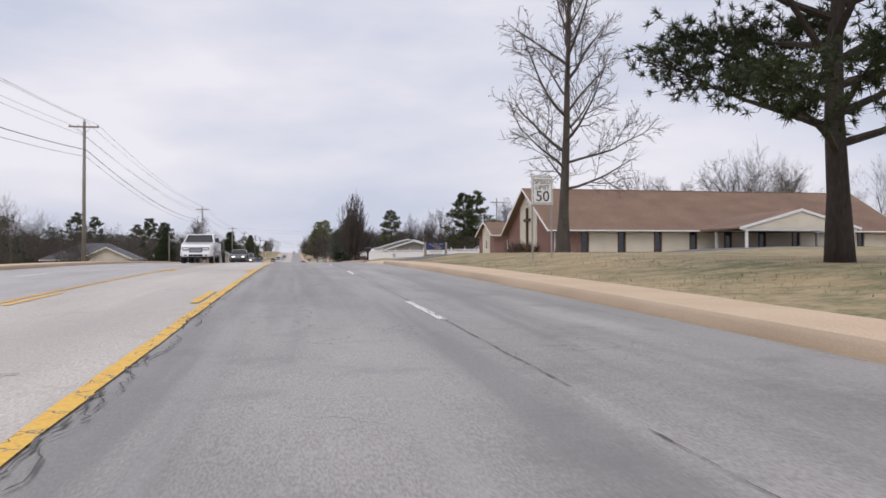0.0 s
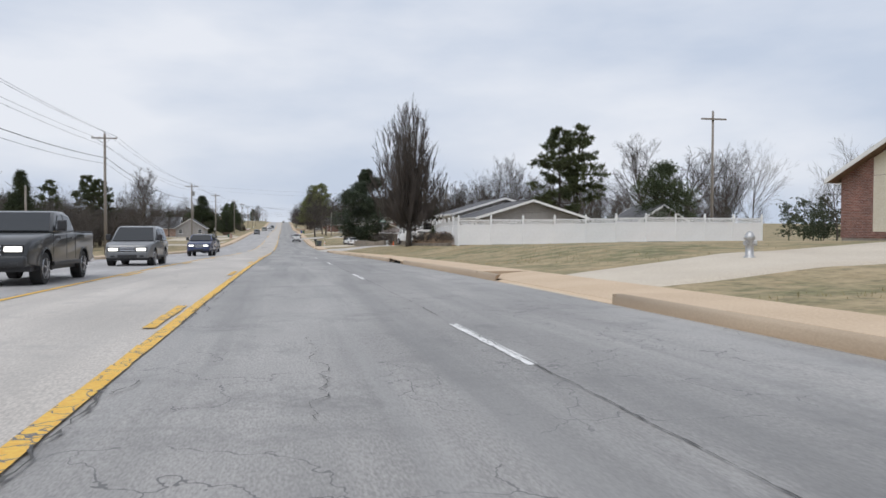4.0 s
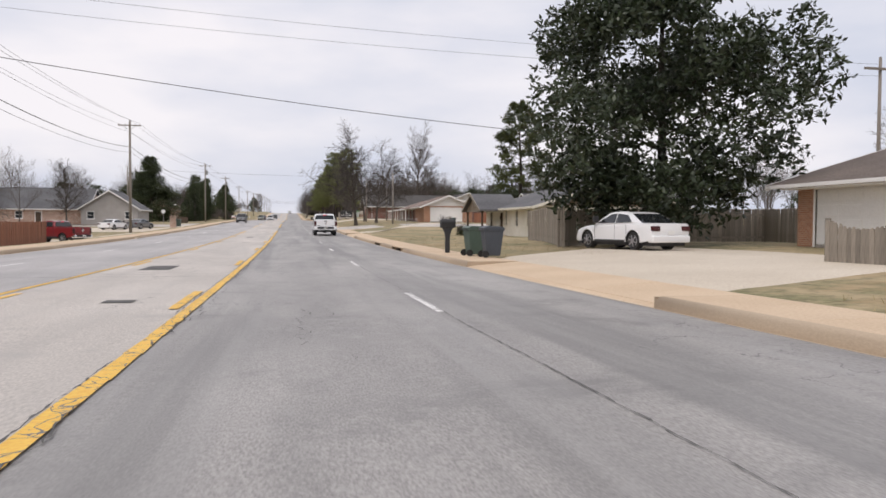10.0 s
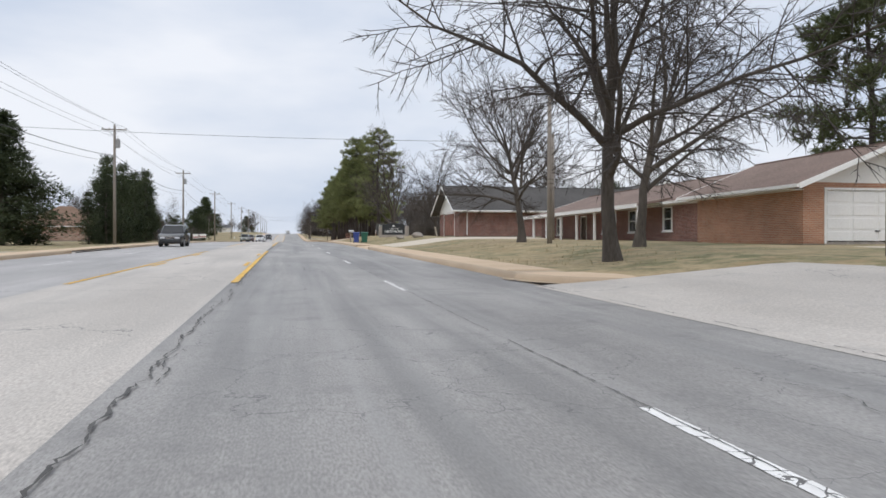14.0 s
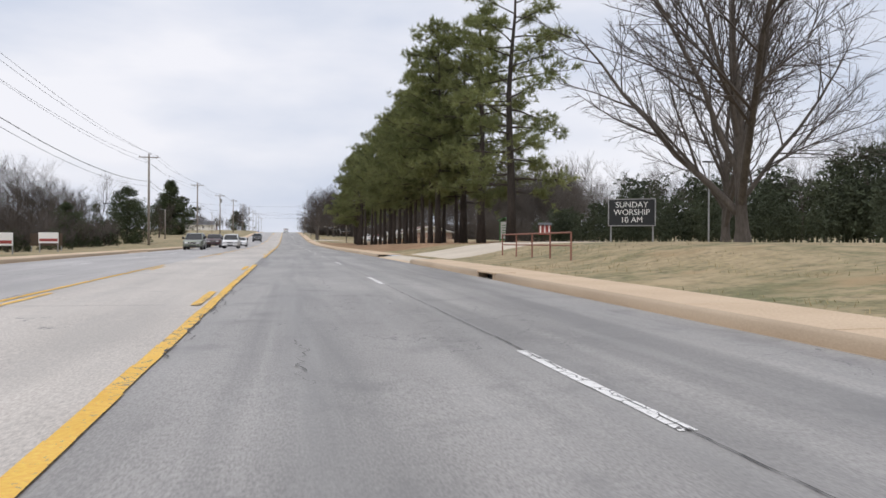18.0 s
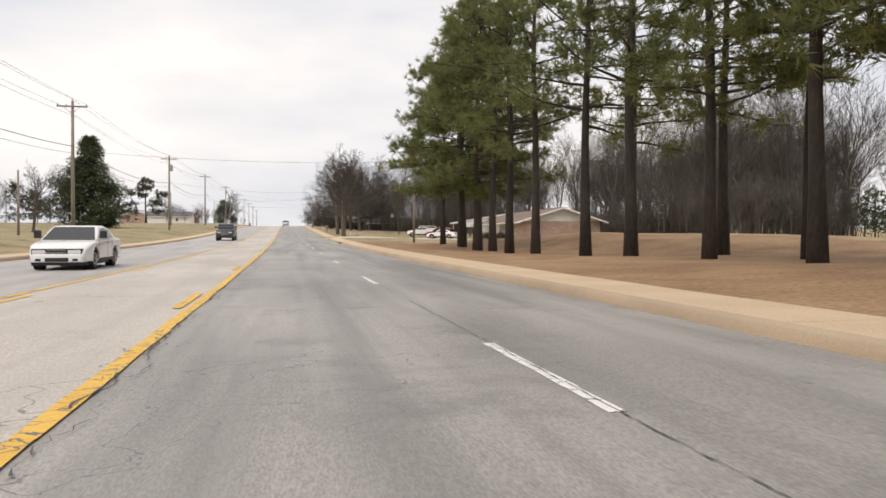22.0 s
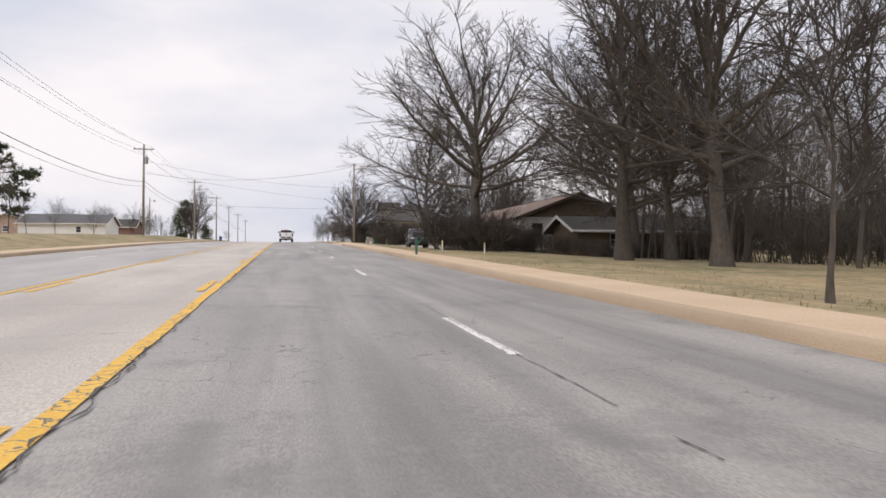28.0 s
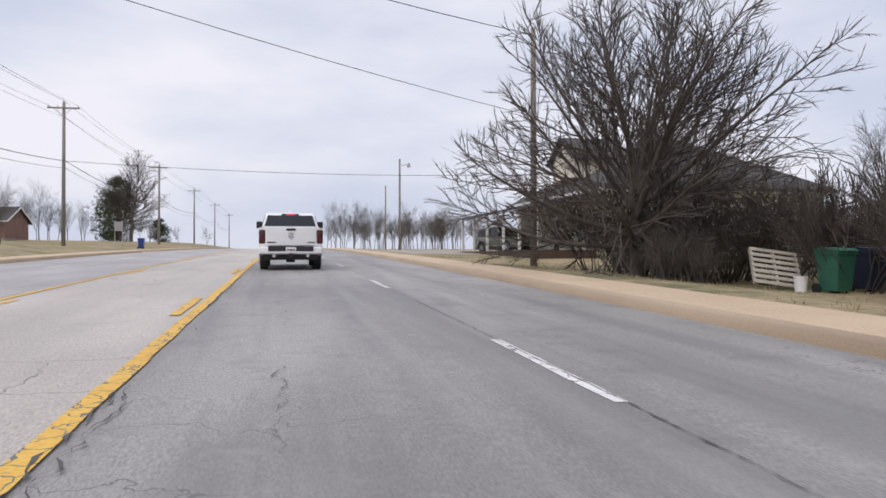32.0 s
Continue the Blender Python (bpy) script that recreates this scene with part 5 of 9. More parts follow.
bare_tree("spread", 12, 12.5, .27, "wide bare tree with crooked limbs", limbs=15, start=.2, lead=.55, lean=(80, 16), reach=(.62, .5), rise=(.0, .04, .03, .03), bend=(.14, .24, .24, .22), end=.35, dense=(1.9, 3.6, 4.8))
bare_tree("fan", 14, 9.2, .2, "low wide bare tree with many rising stems", limbs=26, start=.1, lead=.36, lean=(82, 8), reach=(.74, .70), rise=(0, .03, .05, .05), bend=(.1, .12, .18, .2), dense=(2.3, 4.2, 5.2), spread=(20, 50), end=.5)
bare_tree("limbs", 17, 16, .25, "bare tree with a few heavy rising limbs", limbs=8, start=.05, lead=.3, lean=(40, 10), reach=(.78, .74), rise=(.0, .04, .05, .06), bend=(.06, .13, .18, .18), dense=(1.2, 2.8, 4.6), spread=(26, 52), end=.6)
bare_tree("tall", 15, 20, .22, "tall slender bare woodland tree", limbs=24, start=.34, lead=.85, lean=(50, 16), reach=(.26, .2), rise=(.01, .08, .06, .05), dense=(1.8, 3.5, 4.8))
bare_tree("willow", 21, 13.5, .25, "bare tree with crooked limbs and drooping fine twigs", limbs=10, start=.2, lead=.5, lean=(64, 14), reach=(.64, .64), rise=(0, .03, -.05, -.10), bend=(.16, .26, .26, .2), dense=(2.1, 4.0, 5.6), spread=(28, 66), end=.5)
bare_tree("young", 24, 5.0, .06, "small bare young tree", limbs=12, start=.3, lead=.8, lean=(58, 20), reach=(.4, .3), dense=(3, 5, 6))
upright_tree("pear", 5, 12.6, "dense upright bare pear tree on the lawn")
pine_tree("pine_a", 31, 17.5, 0.25, 0.29, 58, 1800, 4.7, "tall pine in a row, dark trunk and green needles", width=0.025, size=.44, lift=0.0, narrow=0.7)
pine_tree("pine_b", 33, 16.8, 0.23, 0.32, 50, 1500, 4.4, "tall pine in a row, dark trunk and green needles", width=0.025, size=.44, lift=0.0, narrow=0.7)
pine_tree("pine_c", 36, 17.5, 0.265, 0.27, 30, 1250, 5.6, "tall pine with open boughs", width=0.025, size=.46, lift=0.06, narrow=0.7, heavy=.34)
pine_tree("pine_e", 39, 18.2, .34, .2, 36, 1500, 5.6, "large pine at the end of the row with low boughs", width=.025, size=.46, lift=-.04, narrow=.7, heavy=.3)
pine_tree("pine_d", 37, 18.0, 0.25, 0.36, 32, 1000, 4.6, "tall pine with a high thin crown", width=0.025, size=.46, lift=0.05, narrow=0.7, heavy=.3)
pine_tree("pine_f", 47, 16.5, .31, .25, 64, 2700, 5.0, "full pine near the end of the row", width=.026, size=.46, lift=0.0, narrow=.62)
pine_tree("pine_g", 49, 18.0, .26, .36, 26, 620, 4.8, "tall pine with thin bare boughs", width=.025, size=.44, lift=.05, narrow=.7, heavy=.34)
pine_tree("pine_wide", 38, 12.5, 0.29, 0.21, 40, 5200, 6.4, "large pine with heavy spreading limbs", leaf="dark_needles", size=0.21, per=24, width=0.017, heavy=0.42, lift=0.30, puff=0.55, narrow=0.5)
pine_tree("pine_yard", 41, 19, 0.32, 0.3, 50, 2500, 5.8, "broad yard pine with layered boughs", leaf="mid_needles", narrow=0.5, width=0.04, per=14, size=0.5)
pine_tree("pine_far", 43, 17, 0.30, 0.42, 30, 900, 4.4, "distant pine with a high crown", leaf="mid_needles", size=0.55, width=0.045, per=14)
pine_tree("pine_flat", 46, 10, 0.24, 0.26, 16, 700, 5.2, "dark spreading evergreen with flat layers", leaf="dark_needles", size=0.5, narrow=0.5, width=0.05, per=12, lift=0.0)
leafy_tree("magnolia", 51, 14.7, 14.5, 2.2, 7500, "large dark glossy magnolia tree", size=0.29, cone=0.6, per=9, clump=.34, lobed=40, fat=0.95)
leafy_tree("cedar", 53, 12, 7.5, 0.4, 3800, "dense dark cone-shaped cedar", leaf="dark_needles", size=0.3, thin=0.3, cone=0.8, name="cedar_tree")
leafy_tree("arbor", 55, 7.5, 2.8, 0.15, 900, "narrow dark green arborvitae", leaf="dark_needles", size=0.24, thin=0.3, cone=0.5, name="arborvitae")
leafy_tree("dome", 57, 8.5, 8.0, 0.3, 2200, "dark rounded evergreen tree", leaf="dark_needles", size=0.26, thin=0.4, cone=0.4, name="cedar_tree")
shrub("bush_bare", 61, 2.6, 3.0, "bare twiggy grey-brown shrub")
shrub("bush_brown", 63, 1.6, 1.9, "brown-leaved shrub against the wall", "dead_leaf", 150)
shrub("bush_green", 65, 1.3, 1.8, "dark green clipped evergreen shrub", "dark_needles", 260)
shrub("bush_dry", 67, 0.75, 1.1, "dry tan perennial stems", "dry_stem", 110)
USED = set()


def plant(key, x, y, s=1.0, rz=None, label="", dz=0.0, sz=None):
    t = TREES[key]
    rz = rz if rz is not None else (x * 37 + y * 13) % 360
    m = pose(x, y, ground_z(x, y) + dz, 0, 0, rz) @ Matrix.Diagonal((s, s, sz or s, 1))
    if key not in USED:
        USED.add(key)
        t.matrix_basis = m
        ob = t
    else:
        ob = copy_thing(t, pose(0, 0, 0))
        ob.matrix_basis = m
    return tagged(ob, label)


# single trees that stand out, from the start of the road to its end
for row in [
    ("church", 16, 42.6, 1.0, 40), ("pine_wide", 12.9, 15.6, 1.0, 200, "large pine with heavy limbs by the pavement"),
    ("spread", 62, 95, 1.1), ("round", 75, 104, 1.0), ("spread", 58, 104, 1.0), ("vase", 55, 112, 0.9),
    ("pear", 11.45, 142.9, 1.0, 20), ("dome", 40.7, 150, 1.0), ("pine_yard", 42.5, 186, .95), ("pine_far", 46, 187, 1.1), ("round", 53, 178, 1.2), ("spread", 58, 176, 1.15), ("vase", 68, 180, 1.0),
    ("tall", 36, 200, .75), ("tall", 41, 205, .8), ("round", 33, 206, .8), ("round", 30, 212, .75), ("vase", 46, 204, 0.85),
    ("dome", 25.5, 204.2, .75), ("round", 30.5, 206.5, .85), ("round", 36, 213, .95), ("spread", 41, 216, 1.0), ("tall", 44, 212, .75), ("magnolia", 16.8, 227.5, 1.0, 10), ("round", 62, 260, 1.0), ("spread", 70, 240, 1.2), ("tall", 58, 246, .8), ("tall", 72, 262, .8),
    ("pine_yard", 42.5, 331, 1.15, 70, "broad pine behind the brick house"), ("oak", 50, 324, .95), ("tall", 60, 330, .75), ("vase", 57, 322, .9),
    ("willow", 9.5, 303.6, .95, 0), ("spread", 12.5, 322, 0.8), ("willow", 13, 309, .8, 120),
    ("oak", 31.5, 382, 1.12), ("round", 34, 377, .95), ("limbs", 16.2, 397.5, 1.0, 30), ("limbs", 26, 414, 1.1, 140),
    ("elm", 8.2, 571.2, .72, 15), ("round", 8.6, 590, .95), ("young", 8.1, 613.3, 1.0), ("elm", 15.9, 628.5, .95), ("oak", 14.4, 633.5, .84, 100), ("elm", 13.0, 654.4, 1.36, 0, "", 0, 1.0), ("elm", 24.4, 652.6, 1.3, 70, "", 0, 1.05), ("spread", 20, 646, 1.1), ("round", 18, 636, 1.1),
    ("oak", 18.2, 701, 1.25, 0, "", 0, .95), ("limbs", 19.2, 708, 1.0), ("limbs", 25.6, 703.6, 1.0, 200), ("limbs", 31, 708, 1.0, 80), ("dome", 22.9, 704.2, .34), ("vase", 27, 690, .62), ("spread", 24, 702, .7), ("fan", 10.2, 715, 1.0, 50), ("spread", 15, 722, .6),
    ("cedar", -24, 152, .7), ("round", -28, 236, 1.2), ("round", -31, 259, 1.15), ("pine_yard", -53, 300, .95), ("pine_yard", -42, 264, .8), ("pine_far", -46, 240, .8), ("pine_far", -52, 215, .85), ("dome", -38, 205, .8), ("pine_far", -46, 175, .75),
    ("cedar", -29.5, 369, 2.0, 0, "", 0, 1.15), ("dome", -25, 392, .55), ("arbor", -23, 378, .8), ("round", -36, 330, .8), ("spread", -40, 300, .8),
    ("dome", -24.5, 500, 1.0), ("dome", -27, 476, .6), ("round", -40, 470, .8), ("vase", -34, 455, .75), ("spread", -38, 500, .7), ("round", -46, 520, .8), ("cedar", -33, 606, 2.0, 0, "", 0, 1.3), ("pine_flat", -46, 735, 1.5, 0), ("spread", -30, 566, .7), ("vase", -52, 575, .8), ("round", -60, 590, .8), ("dome", -29, 838, 1.1, 0, "", 0, 1.3), ("round", -25, 829, 1.12), ("vase", -27, 831, .8), ("dome", -26, 866, .6),
    ("young", 14.7, 666.6, .62), ("young", 14.5, 79.6, .3),
]:
    plant(*row)
for k in range(12):
    plant("arbor", -21.5 - 0.5 * (k % 3), 380 + 2.9 * k, 1.05 + 0.12 * ((k * 7) % 4))
# the pine row: a front line along the verge and a looser one behind it
rp_ = random.Random(77)
FRONT_Y = [445, 449, 453.3, 458, 461.2, 464.4, 469.8, 474.2, 478.5, 483.6, 488.9, 494.8, 499.6, 505.4, 509.7, 513.9, 518.5, 524, 531.2, 534.4]
BACK_Y = [430.7, 440, 447.2, 452.4, 459, 463.5, 467, 473.4, 482, 488.7, 494, 502.4]
for k, y in enumerate(FRONT_Y + BACK_Y):
    front = k < len(FRONT_Y)
    x = float(np.interp(y, [445, 500, 508, 524, 531.2, 534.4], [14.6, 14.3, 13.5, 14.0, 15.5, 14.6])) if front else (17.6 if y < 450 else 18.1)
    kind = "pine_e" if y < 448 and not front else "pine_f" if 515 < y < 529 else "pine_c" if y > 512 else ("pine_a", "pine_b")[k % 2] if y < 479 else ("pine_b", "pine_d")[k % 2] if y < 493 else "pine_g"
    plant(kind, x, y, rp_.uniform(.97, 1.08) * (1.14 if y < 452 else .92 if not front else 1.0), rp_.uniform(0, 360))
# shrubs and hedges
for row in [("bush_brown", 24.0, 74.5), ("bush_brown", 24.0, 76.7), ("bush_brown", 24.0, 79.5), ("bush_green", 29.0, 93), ("bush_green", 29, 96), ("bush_brown", 15.9, 155.2, .75), ("bush_brown", 15.8, 157.0, .8), ("bush_brown", 16.0, 159.0, .75), ("bush_bare", 15.9, 158, .45), ("arbor", 16.6, 157.2, .28),
            ("bush_green", 17.5, 205, 1.5), ("bush_green", 17.4, 209, 1.6), ("bush_bare", 16.5, 196, 1.0), ("bush_bare", 17.5, 193.5, 1.1), ("bush_green", 16.0, 263.5, .8), ("bush_bare", 16.4, 257.6, .4), ("bush_bare", 19.5, 289, .5),
            ("bush_green", 29.5, 566, .9), ("bush_green", 29.5, 570, .8), ("bush_green", 29.6, 574, .9), ("bush_green", 17.3, 678.4, .32), ("bush_green", 16.9, 668.2, .6),
            ("bush_green", -20, 452, 1.6), ("bush_green", -20.5, 458, 1.7), ("bush_green", -20, 464, 1.6), ("bush_green", -18.8, 441, 1.4), ("bush_green", -18.5, 430, 1.2)]:
    plant(*row)
for k in range(20):
    y = 702 + 1.0 * k
    plant("bush_bare", (14.6 if y < 714 else 12.0) + 1.4 * math.sin(k * 2.1), y, 0.9 + 0.35 * ((k * 5) % 3) / 2)
for k in range(10):
    plant("bush_bare", 17 + 2.0 * math.sin(k * 1.7), 700 + 2.2 * k, 1.05)
for k in range(22):
    plant("bush_dry", 12.8 + 0.4 * math.sin(k * 3.1), 128.5 + .72 * k, 0.85 + 0.35 * (k % 3) / 2, dz=0.18)
for k in range(15):
    plant("bush_bare", 10.6 + 0.28 * k + 0.6 * math.sin(k * 2.3), 654 + 2.2 * math.sin(k * 1.9), .8 + 0.25 * ((k * 7) % 4) / 3)
for k in range(12):
    plant("bush_bare", 18.5 + 1.2 * k, 652.6 + .8 * math.sin(k * 1.9), .5)
for k in range(26):
    plant("bush_bare", -30 - 5 * math.sin(k * 2.3), 440 + 3.1 * k, 1.1 + 0.4 * (k % 3) / 2)

# woods that close the view
def low_bare(seed, h):
    r = random.Random(seed)
    s = Shape()
    grow(r, s, s, Vector((0, 0, -.3)), Vector((0, 0, 1)), h * .75, h * 0.011, 2, [0, 0, 12, 9, 4], (18, 46), 0.1, None, 0.12)
    return s


def low_green(seed, h):
    r = random.Random(seed)
    s = Shape()
    s.tube([(0, 0, -.3), (0, 0, h * .8)], [.18, .05], 5, cap=False)
    lobes = [(r.uniform(.2, .95), r.uniform(0, 6.28), r.uniform(.3, 1)) for _ in range(16)]
    for k in range(210):
        f, a, u = r.choice(lobes)
        q = h * .3 * math.sqrt(max(.03, 1 - abs(f - .4) ** 1.5 * 2.1)) * u
        c = Vector((math.cos(a) * q, math.sin(a) * q, h * f)) + Vector((r.gauss(0, 1), r.gauss(0, 1), r.gauss(0, .7))) * h * .075
        leaves(s, r, c, 6, .55, .7, .4)
    return s


def low_brush(seed, h):
    """A thicket: many thin stems from the ground, crossed and twiggy."""
    r = random.Random(seed)
    s = Shape()
    for k in range(26):
        a, q = r.uniform(0, 6.28), r.uniform(0, 2.4)
        d = Vector((r.uniform(-.5, .5), r.uniform(-.5, .5), 1)).normalized()
        grow(r, s, s, Vector((math.cos(a) * q, math.sin(a) * q, -.1)), d, h * r.uniform(.5, 1), .035, 3, [0, 0, 0, 7, 4], (20, 60), 0.02, None, 0.2)
    return s


LOW = {"u": [low_brush(140 + k, 4.2) for k in range(3)], "b": [low_bare(100 + k, 14 + k % 3) for k in range(6)], "g": [low_green(120 + k, 12) for k in range(4)]}


def woods(name, label, spots, kind, material, seed):
    r = random.Random(seed)
    allv, allf, base = [], [], 0
    for x, y, s in spots:
        q = r.choice(LOW[kind])
        a = r.uniform(0, 6.28)
        v = np.array(q.v) * s
        c, d = math.cos(a), math.sin(a)
        w = np.stack([v[:, 0] * c - v[:, 1] * d + x, v[:, 0] * d + v[:, 1] * c + y, v[:, 2] + ground_z(x, y)], 1)
        allv.append(w)
        allf.extend(tuple(i + base for i in f) for f in q.f)
        base += len(v)
    s = Shape()
    s.v, s.f = np.concatenate(allv).tolist(), allf
    ob = new(name, mesh_of(name, s, M[material], fix=False))
    return tagged(ob, label, "woods", "", "stuff")


rw = random.Random(5)


def scatter(n, x0, x1, y0, y1, s0, s1):
    return [(rw.uniform(x0, x1), rw.uniform(y0, y1), rw.uniform(s0, s1)) for _ in range(n)]


woods("woods_bare", "grey bare woods behind the houses", scatter(42, 22, 48, 612, 650, .6, 1.0) + scatter(80, 20, 46, 618, 652, .18, .36) + scatter(90, 46, 85, 535, 605, .85, 1.25) + scatter(70, 42, 60, 530, 560, .3, .5) + scatter(40, 32, 44, 600, 650, .3, .5) + scatter(95, 44, 90, 556, 720, .9, 1.35) + scatter(20, 30, 46, 600, 640, .9, 1.3) + scatter(20, 28, 45, 640, 720, .45, .75) + scatter(40, 60, 120, 430, 560, .8, 1.1), "b", "far_wood", 1)
woods("woods_bare_east", "grey bare woods behind the houses", scatter(40, 70, 130, 110, 330, .6, .95) + scatter(34, 36, 66, 196, 236, .45, .8) + scatter(36, 90, 150, 330, 440, .7, 1.0) + scatter(80, 11, 55, 870, 940, .5, .7) + scatter(30, 52, 120, 800, 960, .4, .6) + scatter(12, 20, 40, 690, 760, .4, .65) + scatter(16, 55, 85, 30, 110, .6, .9), "b", "far_wood", 2)
woods("woods_bare_west", "grey bare woods across the road", scatter(50, -60, -36, 100, 260, .35, .7) + scatter(60, -90, -40, 60, 300, .5, .85) + scatter(60, -80, -32, 300, 500, .55, .9) + scatter(26, -110, -60, 500, 700, .5, .8) + scatter(26, -60, -28, 700, 1000, .35, .6) + scatter(26, -56, -36, 800, 870, .35, .55) + scatter(40, -60, -36, 470, 540, .5, .8), "b", "far_wood", 3)
woods("woods_green", "dark evergreen woods", scatter(95, 58, 120, 428, 520, .8, 1.05) + scatter(110, 50, 64, 415, 525, .35, .6) + scatter(40, 70, 130, 150, 330, .5, .8) + scatter(20, 26, 60, 205, 222, .3, .5), "g", "far_green", 4)
woods("woods_green_west", "dark evergreen woods across the road", scatter(36, -80, -46, 150, 280, .7, 1.0) + scatter(50, -110, -48, 80, 300, .6, .95) + scatter(24, -90, -42, 300, 470, .45, .8) + scatter(14, -70, -40, 540, 700, .5, .8), "g", "far_green", 5)
woods("underbrush_east", "tangled grey-brown underbrush below the woods", scatter(70, 40, 62, 596, 700, .8, 1.3) + scatter(26, 22, 42, 632, 652, .5, .8) + scatter(60, 28, 60, 704, 790, .45, .75) + scatter(22, 14, 19, 655.5, 658.5, .28, .5) + scatter(22, 19, 31, 651.5, 653.6, .2, .36) + scatter(26, 14.8, 23, 702.5, 707, .24, .36) + scatter(30, 22, 38, 703.5, 710, .3, .45) + scatter(16, 9.6, 14, 712, 716, .26, .38) + scatter(50, 44, 64, 528, 600, .8, 1.2), "u", "far_wood", 6)
woods("underbrush_west", "tangled grey-brown underbrush across the road", scatter(40, -56, -34, 110, 290, .7, 1.1) + scatter(60, -60, -36, 170, 300, 1.3, 2.1) + scatter(40, -50, -30, 430, 520, .7, 1.1), "u", "far_wood", 7)


# ---------------------------------------------------------------- houses
TURN = {"S": 0, "E": 90, "N": 180, "W": -90}


def window_part(house, wm, a, w, z, h, trim="white", shutters=None, cross=True):
    t = 0.07
    f = Shape()
    for x0, x1, z0, z1 in ((a - w / 2, a - w / 2 + t, z, z + h), (a + w / 2 - t, a + w / 2, z, z + h), (a - w / 2 + t, a + w / 2 - t, z, z + t), (a - w / 2 + t, a + w / 2 - t, z + h - t, z + h)):
        f.box(x0, x1, -0.05, 0.1, z0, z1)
    if cross:
        f.box(a - w / 2 + t, a + w / 2 - t, -0.02, 0.05, z + h * 0.5 - 0.025, z + h * 0.5 + 0.025)
        if w > 1.3:
            f.box(a - 0.03, a + 0.03, -0.018, 0.05, z + t, z + h * 0.5 - 0.025).box(a - 0.03, a + 0.03, -0.018, 0.05, z + h * 0.5 + 0.025, z + h - t)
    win = part("window", f.moved(wm), M[trim], house, "framed window", bevel=0.008)
    part("pane", Shape().box(a - w / 2 + t * .6, a + w / 2 - t * .6, 0.052, 0.062, z + t * .6, z + h - t * .6).moved(wm), M["window"], win, "dark reflecting glass")
    part("sill", Shape().box(a - w / 2 - 0.06, a + w / 2 + 0.06, -0.1, 0.02, z - 0.08, z).moved(wm), M[trim], win, bevel=0.01)
    if shutters:
        for sx in (-1, 1):
            c = a + sx * (w / 2 + 0.24)
            face = [(-0.005, z - .02), (-0.005, z + h + .02), (-0.05, z + h + .02)]
            for k in range(8):
                top = z + h - .04 - k * (h - .08) / 8
                face += [(-0.05, top), (-0.066, top - .02), (-0.05, top - (h - .08) / 9)]
            sh = Shape().prism(face + [(-0.05, z - .02)], c - 0.2, c + 0.2, "x")
            part("shutter", sh.moved(wm), M[shutters], win, "louvred shutter")


def door_part(house, wm, a, w, h, kind, trim="white"):
    f = Shape()
    f.box(a - w / 2 - .09, a - w / 2, -.04, .1, 0, h + .09).box(a + w / 2, a + w / 2 + .09, -.04, .1, 0, h + .09).box(a - w / 2, a + w / 2, -.04, .1, h, h + .09)
    part("door_frame", f.moved(wm), M[trim], house, bevel=0.008)
    if kind.startswith("garage"):
        col = {"garage": "white", "garage_red": "red_brown", "garage_cream": "siding_cream"}[kind]
        d = part("garage_door", Shape().box(a - w / 2, a + w / 2, .05, .09, 0, h).moved(wm), M[col], house, "sectional garage door")
        n = 4
        for k in range(n):
            for j in range(4):
                x0 = a - w / 2 + w * j / 4
                part("panel", Shape().box(x0 + .08, x0 + w / 4 - .08, .03, .06, h * k / n + .06, h * (k + 1) / n - .06).moved(wm), M[col], d, bevel=0.012)
        part("handle", Shape().box(a - .12, a + .12, .0, .03, .5, .55).moved(wm), M["black"], d)
    else:
        col = {"door": "wood_dark", "door_white": "white", "door_red": "red_paint"}[kind]
        d = part("door", Shape().box(a - w / 2, a + w / 2, .03, .08, 0, h).moved(wm), M[col], house, "panelled front door")
        for zz, hh in ((.2, .65), (1.05, .8)):
            for sx in (-1, 1):
                part("panel", Shape().box(a + sx * w * .24 - w * .17, a + sx * w * .24 + w * .17, .015, .04, zz, zz + hh).moved(wm), M[col], d, bevel=.01)
        part("knob", Shape().tube([(a + w * .4, -.03, 1.0), (a + w * .4, .03, 1.0)], [.035, .03], 8).moved(wm), M["metal"], d)


M["bronze"] = mat("dark_bronze_trim", (0.055, 0.035, 0.026), (0.085, 0.055, 0.04), rough=0.5, bump=0.05)
M["red_brown"] = mat("faded_red_door", (0.24, 0.105, 0.075), (0.31, 0.14, 0.10), rough=0.7, bump=0.1)


def pierced(us, zs, t, solid):
    """One wall of thickness t, in one piece, with the openings left out of its grid."""
    s, nu, nz = Shape(), len(us), len(zs)
    on = {(i, j) for i in range(nu - 1) for j in range(nz - 1) if solid((us[i] + us[i + 1]) / 2, (zs[j] + zs[j + 1]) / 2)}
    vs = [(us[i], y, zs[j]) for y in (0, t) for j in range(nz) for i in range(nu)]
    at_ = lambda i, j, k: k * nu * nz + j * nu + i
    fs = []
    for i, j in sorted(on):
        a, b, c, d = (i, j), (i + 1, j), (i + 1, j + 1), (i, j + 1)
        fs += [tuple(at_(*q, 0) for q in (a, b, c, d)), tuple(at_(*q, 1) for q in (d, c, b, a))]
        for near, p, q in (((i, j - 1), a, b), ((i + 1, j), b, c), ((i, j + 1), c, d), ((i - 1, j), d, a)):
            if near not in on:
                fs.append((at_(*q, 0), at_(*p, 0), at_(*p, 1), at_(*q, 1)))
    used = sorted({k for f in fs for k in f})
    to = {k: n for n, k in enumerate(used)}
    return s.add([vs[k] for k in used], [tuple(to[k] for k in f) for f in fs])


